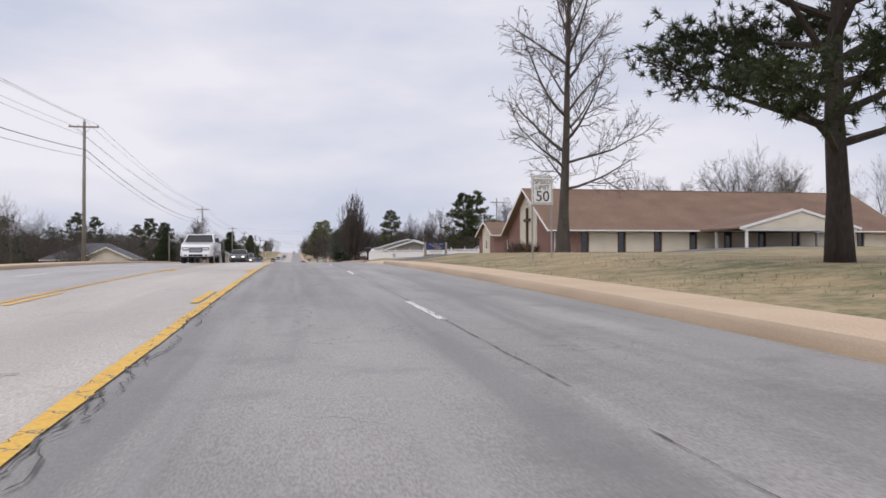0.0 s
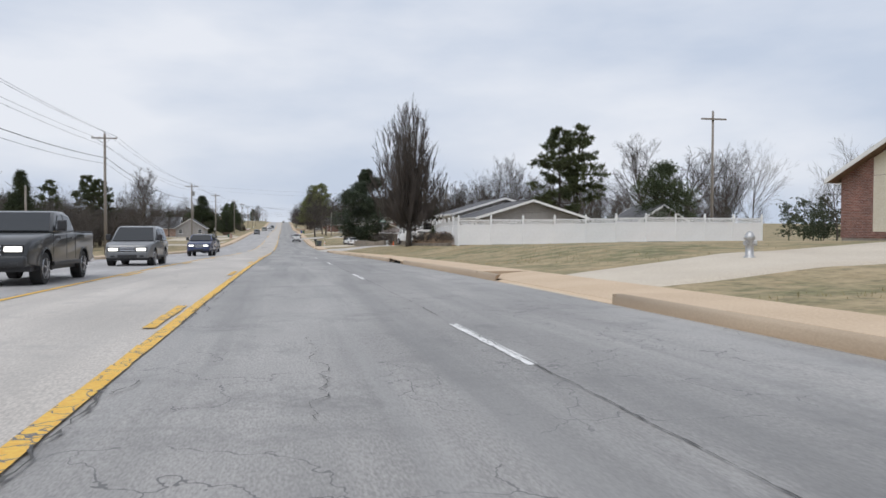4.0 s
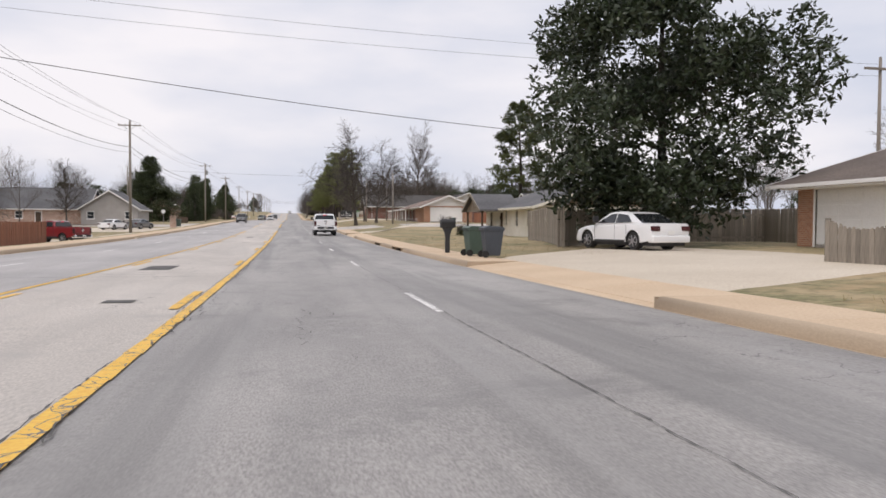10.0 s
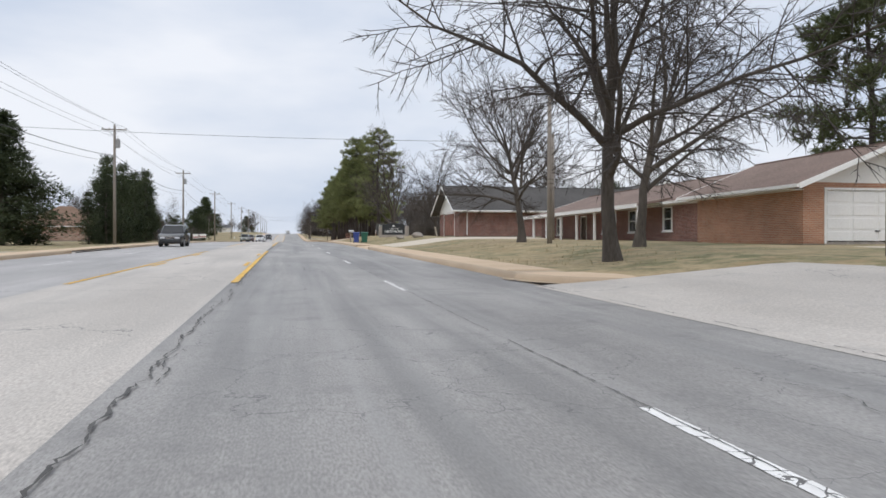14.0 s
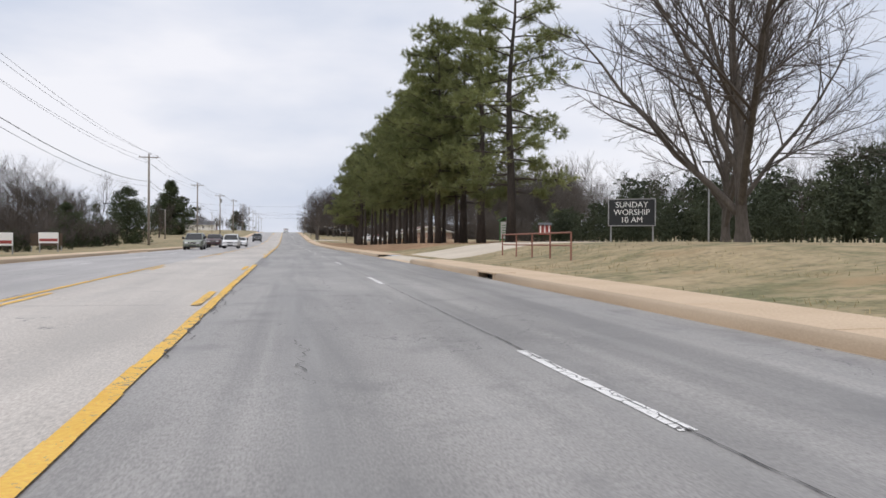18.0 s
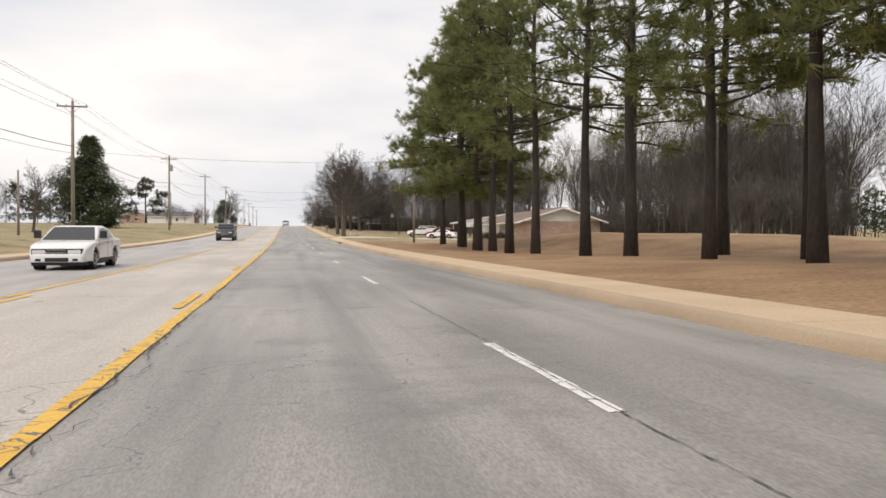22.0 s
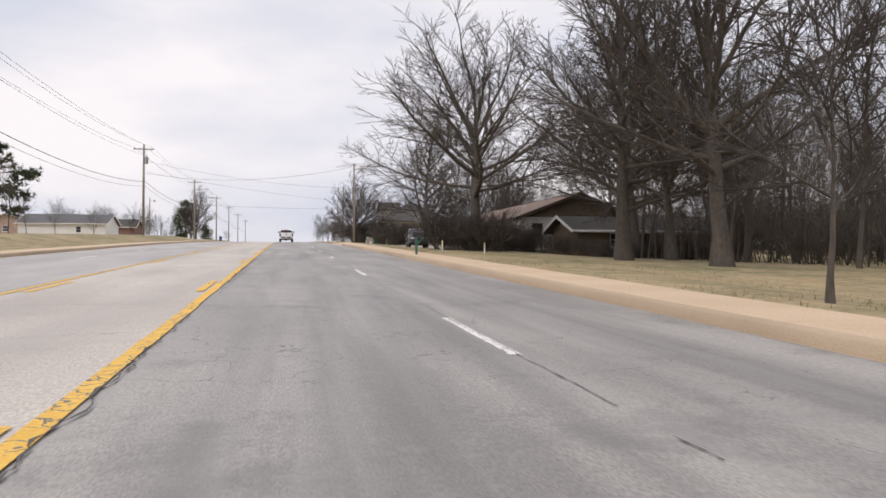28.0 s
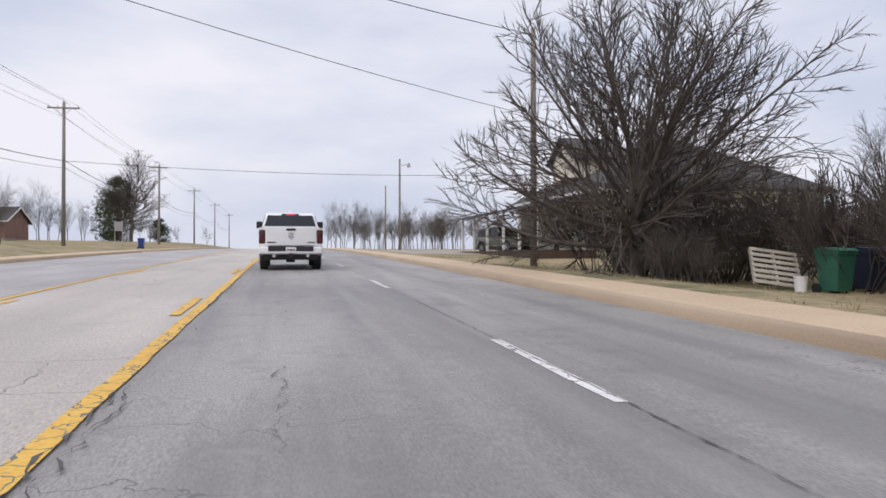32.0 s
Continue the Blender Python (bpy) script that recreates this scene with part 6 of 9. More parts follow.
def house(name, label, m, w, d, eave, rise, ridge, wall, roof, gable=None, over=0.5, opens=None, trim="white", hip=False, deep=1.5, cat="house", walls=None):
    """A house on a foundation: four walls with openings cut through, gables, a roof of two thick slopes, fascias and gutters."""
    h = thing(name, label, cat, m)
    opens, walls = opens or {}, walls or {}
    part("foundation", Shape().box(-w / 2 + .03, w / 2 - .03, -d / 2 + .03, d / 2 - .03, -deep, .12), M["stone"], h)
    for face in "SENW":
        span = w if face in "SN" else d
        off = d / 2 if face in "SN" else w / 2
        wm = pose(0, 0, 0, 0, 0, TURN[face]) @ pose(0, -off, 0)
        ops = opens.get(face, [])
        cut = []
        for o in ops:
            kind, a, ow, z, oh = o[:5]
            cut.append((a - ow / 2, a + ow / 2, z, z + oh))
        end = 0.0 if face in "SN" else 0.2
        us = sorted({-span / 2 + end, span / 2 - end} | {c for q in cut for c in q[:2]})
        zs = sorted({0.0, eave} | {min(eave, c) for q in cut for c in q[2:]})
        s = pierced(us, zs, 0.2, lambda mu, mz: not any(q[0] < mu < q[1] and q[2] < mz < q[3] for q in cut))
        part("wall", s.moved(wm), M[walls.get(face, wall)], h, fix=True)
        for o in ops:
            kind, a, ow, z, oh = o[:5]
            ex = o[5] if len(o) > 5 else None
            if kind == "win":
                window_part(h, wm, a, ow, z, oh, trim, ex)
            else:
                door_part(h, wm, a, ow, oh, kind, trim)
    # solid filler box, its near-black colour stands for the unlit rooms
    part("inside", Shape().box(-w / 2 + .45, w / 2 - .45, -d / 2 + .45, d / 2 - .45, .0, eave - .05), M["interior"], h, "near-black box for the unlit rooms")
    lx, ly = (w, d) if ridge == "x" else (d, w)  # along and across the ridge
    rm = pose(0, 0, 0) if ridge == "x" else pose(0, 0, 0, 0, 0, 90)
    tk = 0.16
    slope = rise / (ly / 2)
    low = eave - over * slope
    if hip:
        k = min(ly / 2, lx / 2 - .3)
        v = [(-lx / 2 - over, -ly / 2 - over, low), (lx / 2 + over, -ly / 2 - over, low), (lx / 2 + over, ly / 2 + over, low), (-lx / 2 - over, ly / 2 + over, low), (-lx / 2 + k, 0, eave + rise), (lx / 2 - k, 0, eave + rise)]
        v += [(a, b, c + tk) for a, b, c in v]
        f = [(0, 4, 5, 1), (1, 5, 2), (2, 5, 4, 3), (3, 4, 0)]
        fs = f + [tuple(i + 6 for i in q[::-1]) for q in f] + [(0, 1, 7, 6), (1, 2, 8, 7), (2, 3, 9, 8), (3, 0, 6, 9)]
        part("roof", Shape().add(v, fs).moved(rm), M[roof], h, "shingled hip roof")
        g = Shape().box(-lx / 2 - over, lx / 2 + over, -ly / 2 - over - .1, -ly / 2 - over - .004, low - .02, low + .13).box(-lx / 2 - over, lx / 2 + over, ly / 2 + over + .004, ly / 2 + over + .1, low - .02, low + .13)
        part("gutter", g.moved(rm), M[trim], h)
        part("soffit", Shape().box(-lx / 2 - over + .05, lx / 2 + over - .05, -ly / 2 - over + .05, ly / 2 + over - .05, low - .06, low - .01).moved(rm), M[trim], h)
        return h
    for sy in (-1, 1):
        poly = [(sy * (ly / 2 + over), low), (0, eave + rise), (0, eave + rise + tk), (sy * (ly / 2 + over), low + tk)]
        part("roof", Shape().prism(poly, -lx / 2 - over, lx / 2 + over, "x").moved(rm), M[roof], h, "shingled roof slope")
        gy = sy * (ly / 2 + over)
        part("gutter", Shape().box(-lx / 2 - over, lx / 2 + over, min(gy + sy * .004, gy + sy * .11), max(gy + sy * .004, gy + sy * .11), low + .0, low + .14).moved(rm), M[trim], h, bevel=.015)
        part("soffit", Shape().box(-lx / 2, lx / 2, min(sy * ly / 2, gy), max(sy * ly / 2, gy), low - .05, low - .01).moved(rm), M[trim], h)
        for sx in (-1, 1):
            bx = sx * (lx / 2 + over)
            b = [(sy * (ly / 2 + over + .02), low - .06), (0, eave + rise - .04), (0, eave + rise + tk + .01), (sy * (ly / 2 + over + .02), low + tk + .01)]
            part("bargeboard", Shape().prism(b, min(bx, bx + sx * .05), max(bx, bx + sx * .05), "x").moved(rm), M[trim], h)
    for sx in (-1, 1):
        tri = [(-ly / 2, eave), (ly / 2, eave), (0, eave + rise)]
        x0 = sx * (lx / 2)
        part("gable", Shape().prism(tri, min(x0, x0 - sx * .18), max(x0, x0 - sx * .18), "x").moved(rm), M[gable or wall], h)
    part("ridge", Shape().box(-lx / 2 - over, lx / 2 + over, -.12, .12, eave + rise + tk - .03, eave + rise + tk + .03).moved(rm), M[roof], h)
    return h


def post_part(h, x, y, z1, r=.07, m_="white", square=True):
    s = Shape()
    if square:
        s.box(x - r, x + r, y - r, y + r, 0, z1).box(x - r * 1.5, x + r * 1.5, y - r * 1.5, y + r * 1.5, 0, .15).box(x - r * 1.5, x + r * 1.5, y - r * 1.5, y + r * 1.5, z1 - .12, z1)
    else:
        s.tube([(x, y, 0), (x, y, z1)], [r, r * .85], 10)
    part("porch_post", s, M[m_], h, bevel=.008)


def vent_part(h, x, y, z, r=.05, hh=.5):
    part("roof_vent", Shape().tube([(x, y, z), (x, y, z + hh)], [r, r], 8), M["galv"], h)


def downpipe(h, wm_face, off, a, z1):
    wm = pose(0, 0, 0, 0, 0, TURN[wm_face]) @ pose(0, -off, 0)
    part("downpipe", Shape().beam((a, -.06, 0.1), (a, -.06, z1 - .25), .09, .07).beam((a, -.06, z1 - .25), (a, -.45, z1), .09, .07).moved(wm), M["white"], h)


# -- church: long red-brick hall, gable with a cross towards the road
zc = ground_z(25, 70) - .05
CH = house("church", "long red-brick church with brown roof and a cross", pose(44.6, 77.7, zc), 39, 15.3, 2.85, 4.3, "x", "brick_red", "roof_brown", over=0.75,
           opens={"S": [("win", -16.2 + 3.9 * k, .7, .45, 2.3) for k in range(9)]}, cat="church", deep=2.5, trim="bronze")
for k in range(9):
    a = -18.15 + 3.9 * k
    wm = pose(0, -7.65, 0)
    part("wall_panel", Shape().box(a + 2.42, a + 5.4, -.06, -.004, .4, 2.8).moved(wm), M["siding_cream"], CH, "cream lapped panel")
wmW = pose(0, 0, 0, 0, 0, -90) @ pose(0, -19.5, 0)
part("gable_panel", Shape().prism([(-2.9, .75), (2.9, .75), (2.9, 5.4), (0, 7.03), (-2.9, 5.4)], -.07, -.004).moved(wmW), M["siding_cream"], CH, "cream lapped siding on the gable")
part("cross", Shape().box(-.15, .15, -.3, -.075, .95, 5.2).box(-.95, .95, -.29, -.08, 3.75, 4.05).moved(wmW), M["wood_dark"], CH, "dark wooden cross", bevel=.01)
vent = part("gable_vent", Shape().prism([(-.4, 5.4), (.4, 5.4), (.4, 5.75), (.25, 6.0), (-.25, 6.0), (-.4, 5.75)], -.12, -.07).moved(wmW), M["white"], CH, "louvred gable vent")
for k in range(4):
    part("slat", Shape().box(-.3, .3, -.15, -.12, 5.45 + .1 * k, 5.5 + .1 * k).moved(wmW), M["siding_grey"], vent)
downpipe(CH, "S", 7.65, -19.3, 2.6)
for o in CH.children:
    if o.name.startswith(("bargeboard", "gutter")):
        o.data.materials[0] = M["white"]
# porch with its own gable
PZ = pose(2.2, -11.2, 0)
for sx in (-1, 1):
    part("porch_roof", Shape().prism([(sx * 6.4, 2.45), (0, 4.2), (0, 4.36), (sx * 6.4, 2.61)], -4.2, 5.5).moved(PZ), M["roof_brown"], CH, "shingled porch roof")
    part("porch_fascia", Shape().prism([(sx * 6.42, 2.38), (0, 4.13), (0, 4.38), (sx * 6.42, 2.63)], -4.26, -4.2).moved(PZ), M["white"], CH)
part("porch_gable", Shape().prism([(-5.9, 2.5), (5.9, 2.5), (0, 4.1)], -4.15, -4.0).moved(PZ), M["siding_cream"], CH, "cream lapped siding")
part("porch_beam", Shape().box(-6, 6, -4.1, -3.9, 2.3, 2.5).moved(PZ), M["white"], CH)
for x, y in ((-5.6, -4), (5.6, -4), (-5.6, 1), (5.6, 1)):
    part("porch_post", Shape().box(x - .11, x + .11, y - .11, y + .11, -.3, 2.32).moved(PZ), M["white"], CH, "pale green porch post", bevel=.01)
part("porch_floor", Shape().box(-6, 6, -4.2, 3.5, -.6, .02).moved(PZ), M["drive"], CH)
# -- church annex
zx = ground_z(30, 96)
house("church_annex", "red-brick church annex with a cream panel and brown roof", pose(35, 102.2, zx), 16.5, 8.2, 2.9, 1.75, "x", "brick_red", "roof_brown", over=.5,
      opens={"W": [("win", 0.0, 1.2, .95, 1.15)], "S": [("win", -6, .9, 1, 1.2)]}, cat="church", deep=2)
part("wall_panel", Shape().box(-2.0, 2.0, -.05, -.004, .3, .9).box(-2.0, 2.0, -.05, -.004, 2.2, 2.88).box(-2.0, -.62, -.05, -.004, .9, 2.2).box(.62, 2.0, -.05, -.004, .9, 2.2).prism([(-2.0, 2.9), (2.0, 2.9), (2.0, 3.7), (0, 4.55), (-2.0, 3.7)], -.05, -.004).moved(pose(0, 0, 0, 0, 0, -90) @ pose(0, -8.25, 0)), M["siding_cream"], bpy.data.objects["church_annex"], "cream panel")
CW = house("church_link", "low cream and brick link between church and annex", pose(37, 91.9, zx - .1), 14, 12.4, 2.9, 2.2, "y", "brick_red", "roof_brown", over=.6, walls={"W": "siding_cream"},
           opens={"W": [("win", 1.5, 1.6, .9, 1.2), ("door_red", -2.6, .95, 0, 2.05)]}, cat="church", deep=2)
for y in (3.0, -4.0):
    post_part(CW, -8.2, y, 2.6, .08)

# -- grey brick house with the white porch, behind the vinyl fence
# the door here is dark wood to imitate the shade on it
H1 = house("porch_house", "grey painted-brick house with dark roof and white shutters", pose(25.0, 161.7, -.13), 10.2, 9.6, 3.5, 1.53, "y", "brick_grey", "roof_grey", gable="siding_grey", over=.8,
           opens={"W": [("win", -2.0, 1.0, 1.15, 1.4, "white"), ("win", 1.0, 1.0, 1.15, 1.4, "white"), ("door", 2.9, 1.0, .3, 2.05)]}, deep=2)
for sx in (-1, 1):
    ex = -2.4 + sx * 5.8
    part("porch_roof", Shape().prism([(ex, 3.26), (-2.4, 4.98), (-2.4, 5.12), (ex, 3.40)], -12.6, -3.4, "y"), M["roof_grey"], H1, "low porch roof")
    part("bargeboard", Shape().prism([(ex, 3.20), (-2.4, 4.92), (-2.4, 5.14), (ex, 3.42)], -12.66, -12.604, "y"), M["white"], H1)
part("porch_fascia", Shape().box(-8.3, -8.204, -12.6, -4.3, 3.22, 3.42), M["white"], H1)
part("porch_gable", Shape().prism([(-8.0, 3.28), (3.2, 3.28), (-2.4, 4.9)], -12.2, -12.05, "y"), M["siding_grey"], H1)
part("porch_soffit", Shape().box(-8.1, -5.16, -12.0, -4.5, 3.2, 3.25), M["white"], H1)
for y in (-12.1, -10.2, -7.1, -4.9):
    part("porch_post", Shape().box(-7.9, -7.7, y - .1, y + .1, .3, 3.2).box(-7.95, -7.65, y - .15, y + .15, .3, .46).box(-7.95, -7.65, y - .15, y + .15, 3.06, 3.2), M["white"], H1, bevel=.008)
part("porch_floor", Shape().box(-8.2, -5.16, -12.6, -4.3, -.4, .38), M["drive"], H1)
vent_part(H1, -1, 3, 4.7)
downpipe(H1, "W", 5.1, -4.7, 3.3)
house("porch_wing", "grey painted-brick wing behind the white porch posts", pose(23.8, 153.2, .25), 7.7, 7.2, 3.0, .4, "y", "brick_grey", "roof_grey", gable="siding_grey", over=.1,
      opens={"W": [("win", -1.6, 1.1, .8, 1.4, "white"), ("win", 1.6, 1.1, .8, 1.4, "white"), ("door_white", .1, .95, .1, 2.05)]}, deep=2)
H2 = house("front_wing", "grey garage wing with dark shingled roof and white bargeboards", pose(22.3, 143.8, ground_z(22, 143)), 9.2, 7.6, 2.62, 1.38, "y", "siding_grey", "roof_grey", gable="siding_grey", over=.7,
           opens={"W": [("win", 1, 1.1, .9, 1.3, "white")], "S": [("win", -2, 1.2, .9, 1.2)]}, deep=2)
house("shed", "small pale shed with a dark roof", pose(40, 152, ground_z(40, 152)), 6, 7, 2.4, 1.8, "y", "siding_grey", "roof_grey", over=.3, opens={"S": [("win", 0, .8, 1.2, .7)]}, deep=1.5, cat="shed")

# -- brown brick house on the corner
z2 = ground_z(19, 208) + .02
H3 = house("brick_house", "orange-brown brick house with a low brown roof", pose(26.0, 210.6, z2, 0, 0, -90), 22, 13.0, 2.45, 1.9, "x", "brick_orange", "roof_greybrown", over=.8, gable="siding_brown",
           opens={"S": [("garage", -7.6, 4.8, 0, 2.15), ("win", -2.6, 1.0, .7, 1.4), ("win", 1.6, .9, .6, 1.5), ("door", 4.2, 1.0, 0, 2.05), ("win", 8.4, 1.6, .8, 1.3)], "E": [("win", 0, 1.4, .9, 1.2)]}, deep=2)
vent_part(H3, -3, 2, 3.6)
# -- cream brick house
z3 = ground_z(17, 255) + .0
H4 = house("cream_house", "low cream brick house with a grey roof", pose(24.5, 258.0, z3, 0, 0, -90), 15.4, 11.6, 2.45, 1.75, "x", "brick_cream", "roof_grey", over=.75, gable="siding_brown",
           opens={"S": [("win", -5.8, .9, .8, 1.4), ("door", -2.4, .95, 0, 2.05), ("win", -.9, .6, .9, 1.3), ("win", 2.2, .8, .8, 1.4), ("win", 5.4, .8, .8, 1.4)], "E": [("win", -2.4, 1.2, 1.2, .9), ("win", 2.6, 1.2, 1.2, .9)]}, deep=2, trim="brick_cream")
for sx in (-1, 1):
    part("porch_roof", Shape().prism([(-3.9 + sx * 3.3, 2.15), (-3.9, 3.6), (-3.9, 3.75), (-3.9 + sx * 3.3, 2.3)], -8.3, -4.5), M["roof_grey"], H4, "shingled front gable")
    part("bargeboard", Shape().prism([(-3.9 + sx * 3.32, 2.1), (-3.9, 3.56), (-3.9, 3.76), (-3.9 + sx * 3.32, 2.3)], -8.36, -8.304), M["fence_wood"], H4)
part("porch_gable", Shape().prism([(-6.7, 2.3), (-1.1, 2.3), (-3.9, 3.5)], -8.0, -7.85), M["siding_brown"], H4)
part("porch_beam", Shape().box(-6.8, -1.0, -7.98, -7.82, 2.12, 2.3), M["fence_wood"], H4)
part("porch_floor", Shape().box(-6.9, -.9, -8.0, -5.82, -.3, .1), M["drive"], H4)
post_part(H4, -1.2, -7.9, 2.15, .08, "wood_dark")
post_part(H4, -6.6, -7.9, 2.15, .08, "wood_dark")
part("wreath", Shape().tube([(-2.4 + .2 * math.cos(a / 8 * 6.283), -5.86, 1.6 + .2 * math.sin(a / 8 * 6.283)) for a in range(9)], [.06] * 9, 6), M["wood_dark"], H4, "dark wreath on the door")
downpipe(H4, "S", 5.8, 7.5, 2.3)
# -- red brick house with white garage gable
z4 = ground_z(21, 312)
H5 = house("garage_wing", "brick garage with a white gable and white door", pose(24.2, 313.5, z4), 7.6, 8, 2.5, 1.5, "y", "brick_orange", "roof_red", gable="siding_white", over=.7, opens={"S": [("garage", -.3, 4.9, 0, 2.2)]}, deep=2)
H6 = house("long_brick_house", "long red-brick house with white porch posts", pose(26.2, 331, z4 - .05, 0, 0, -90), 27, 9.5, 2.5, 1.6, "x", "brick_red", "roof_red", over=.6, gable="siding_white",
           opens={"S": [("win", -9, 1.3, .8, 1.4), ("door", -4, .95, 0, 2.05), ("win", 0, 1.3, .8, 1.4), ("win", 4, 1.1, .8, 1.4), ("win", 8.5, 1.1, .8, 1.4)]}, deep=2)
part("porch_roof", Shape().prism([(-6.9, 2.2), (-4.7, 2.62), (-4.7, 2.74), (-6.9, 2.32)], -13, 9, "x"), M["roof_red"], H6, "porch roof")
part("porch_fascia", Shape().box(-13, 9, -6.98, -6.9, 2.12, 2.34), M["white"], H6)
for k in range(8):
    post_part(H6, -12.7 + 3.07 * k, -6.75, 2.2, .07)
house("brown_house", "tan house with grey hip roofs behind the fence", pose(47, 322, ground_z(47, 322)), 13, 10, 2.6, 2.2, "x", "siding_cream", "roof_grey", over=.6, opens={"S": [("win", -2, 1.3, .8, 1.3), ("win", 3, 1.3, .8, 1.3)]}, deep=2)
# -- red brick house with faded garage door
z5 = ground_z(17, 359)
H7 = house("faded_garage_house", "red-brick house with a cream gable and faded red garage door", pose(27.4, 359.0, z5), 22, 9.4, 2.75, 2.3, "x", "brick_red", "roof_dark", gable="siding_white", over=.8,
           opens={"W": [("garage_red", .2, 5.0, 0, 2.3)], "S": [("door_red", 3.2, .95, 0, 2.05)]}, deep=2)
part("band", Shape().box(-4.4, 4.4, -.05, -.004, 2.42, 2.74).moved(pose(0, 0, 0, 0, 0, -90) @ pose(0, -11, 0)), M["siding_white"], H7, "white siding over the door")
downpipe(H7, "S", 4.7, -10.2, 2.6)
house("faded_house_wing", "brick rear wing with white bargeboards", pose(38, 361, z5 + .2), 12, 14, 2.9, 2.4, "y", "brick_red", "roof_dark", gable="siding_white", over=.7, opens={}, deep=2)
part("leaning_board", Shape().box(-.35, .35, -.02, .02, 0, 1.2), M["pallet_wood"], H7, m=pose(-11.5, 3.6, -.1, 12, 0, -90))
# -- ranch house behind the last pines
z6 = ground_z(31, 572)
H8 = house("ranch_house", "long mottled-brick ranch house with brown roof and white gable", pose(36.2, 572.5, z6, 0, 0, -90), 24, 11, 2.5, 1.7, "x", "brick_mixed", "roof_red", over=.8, gable="siding_white",
           opens={"S": [("win", 8.6, .7, .9, 1.3), ("win", 6.2, .7, .9, 1.3), ("win", 4.2, .7, .9, 1.3), ("win", 2.2, .7, .9, 1.3), ("win", -1.5, 2.2, .7, 1.5), ("door_white", -5.0, 1.0, 0, 2.05), ("win", -9.5, .6, 1.0, 1.0)]}, deep=2)
part("white_bay", Shape().box(-11.95, -5.5, -5.66, -5.504, 0, .98).box(-11.95, -9.85, -5.66, -5.504, .98, 2.02).box(-9.15, -5.5, -5.66, -5.504, .98, 2.02).box(-11.95, -5.5, -5.66, -5.504, 2.02, 2.45), M["siding_white"], H8, "white lapped front")
pw = Shape()
for x0, x1, z0, z1 in ((-3.85, -2.7, 0, 2.45), (-.3, 1.5, 0, 2.45), (-5.5, -3.85, 2.15, 2.45), (-2.7, -.3, 2.24, 2.45), (-2.7, -.3, 0, .6)):
    pw.box(x0, x1, -5.56, -5.504, z0, z1)
part("porch_wall", pw, M["siding_white"], H8, "white boarded wall under the porch")
part("porch_floor", Shape().box(-5.5, 1.6, -6.4, -5.57, -.3, .08), M["drive"], H8)
for x in (-5.3, -3.1, -.8, 1.5):
    post_part(H8, x, -6.1, 2.3, .06)
CP = thing("carport", "white open carport with a sloping metal roof", "carport", pose(33.6, 590, ground_z(33, 590)))
for x in (-4.9, 0, 4.9):
    for y in (-3, 3):
        part("post", Shape().box(x - .06, x + .06, y - .06, y + .06, -.4, 3.3 + .165 * x), M["white"], CP)
part("roof", Shape().prism([(-5.3, 2.45), (5.3, 4.2), (5.3, 4.32), (-5.3, 2.57)], -3.6, 3.6), M["metal_roof"], CP, "pale ribbed metal roof")
for k in range(13):
    part("rib", Shape().beam((-5.3, -3.5 + .58 * k, 2.59), (5.3, -3.5 + .58 * k, 4.34), .05, .04), M["metal_roof"], CP)
part("side_panel", Shape().prism([(-5.2, 1.75), (-.4, 1.75), (-.4, 3.2), (-5.2, 2.42)], -3.5, -3.44), M["siding_white"], CP, "white panel under the eave")
part("fascia", Shape().box(-5.36, -5.3, -3.6, 3.6, 2.38, 2.6), M["white"], CP)
# -- low dark cabin in the trees, white house with a porch, large dark house
house("cabin", "low brown house half hidden by bare trees", pose(27.2, 656.8, ground_z(27.2, 656.8)), 13, 5, 2.1, .9, "x", "siding_brown", "roof_dark", over=.7, opens={"S": [("win", -3.6, .9, .8, 1.0), ("win", 1.5, 1.2, .8, 1.0), ("door", -1.2, .9, 0, 1.95)]}, deep=2)
z7 = ground_z(17.5, 672)
H9 = house("white_house", "white lapped-board house with a brown roof and a dark porch", pose(23.0, 673.25, z7, 0, 0, -90), 26.5, 9.5, 2.6, 1.8, "x", "siding_white", "roof_red", over=.6,
           gable="siding_brown", opens={"S": [("garage", -10, 2.9, 0, 2.1), ("win", -4.2, 1.9, .7, 1.45), ("door", -.8, .95, 0, 2.05), ("win", 1.0, .85, .95, 1.4), ("win", 4.2, .85, .95, 1.4), ("win", 9, .9, .95, 1.3)], "E": [("win", -3.4, .9, .9, 1.2)]}, deep=1.5, trim="wood_dark")
# porch: a small gable over the window, a low roof and a railing before the door
for sx in (-1, 1):
    part("porch_roof", Shape().prism([(-2.65 + sx * 2.3, 2.4), (-2.65, 3.3), (-2.65, 3.44), (-2.65 + sx * 2.3, 2.54)], -6.8, -4.4), M["roof_dark"], H9, "small porch gable")
part("porch_gable", Shape().prism([(-4.7, 2.45), (-.6, 2.45), (-2.65, 3.25)], -6.6, -6.5), M["black"], H9)
part("porch_eave", Shape().prism([(-6.8, 2.3), (-4.5, 2.75), (-4.5, 2.87), (-6.8, 2.42)], -.3, 2.6, "x"), M["roof_red"], H9, "low brown porch roof")
part("porch_beam", Shape().box(-4.6, 2.4, -6.56, -6.44, 2.16, 2.3), M["black"], H9)
for x in (-4.45, -3.15, -.45, -.2, 2.25):
    post_part(H9, x, -6.5, 2.3, .09, "black")
part("porch_floor", Shape().box(-4.7, 2.5, -6.7, -4.76, -.6, .1), M["stone"], H9, "grey porch slab")
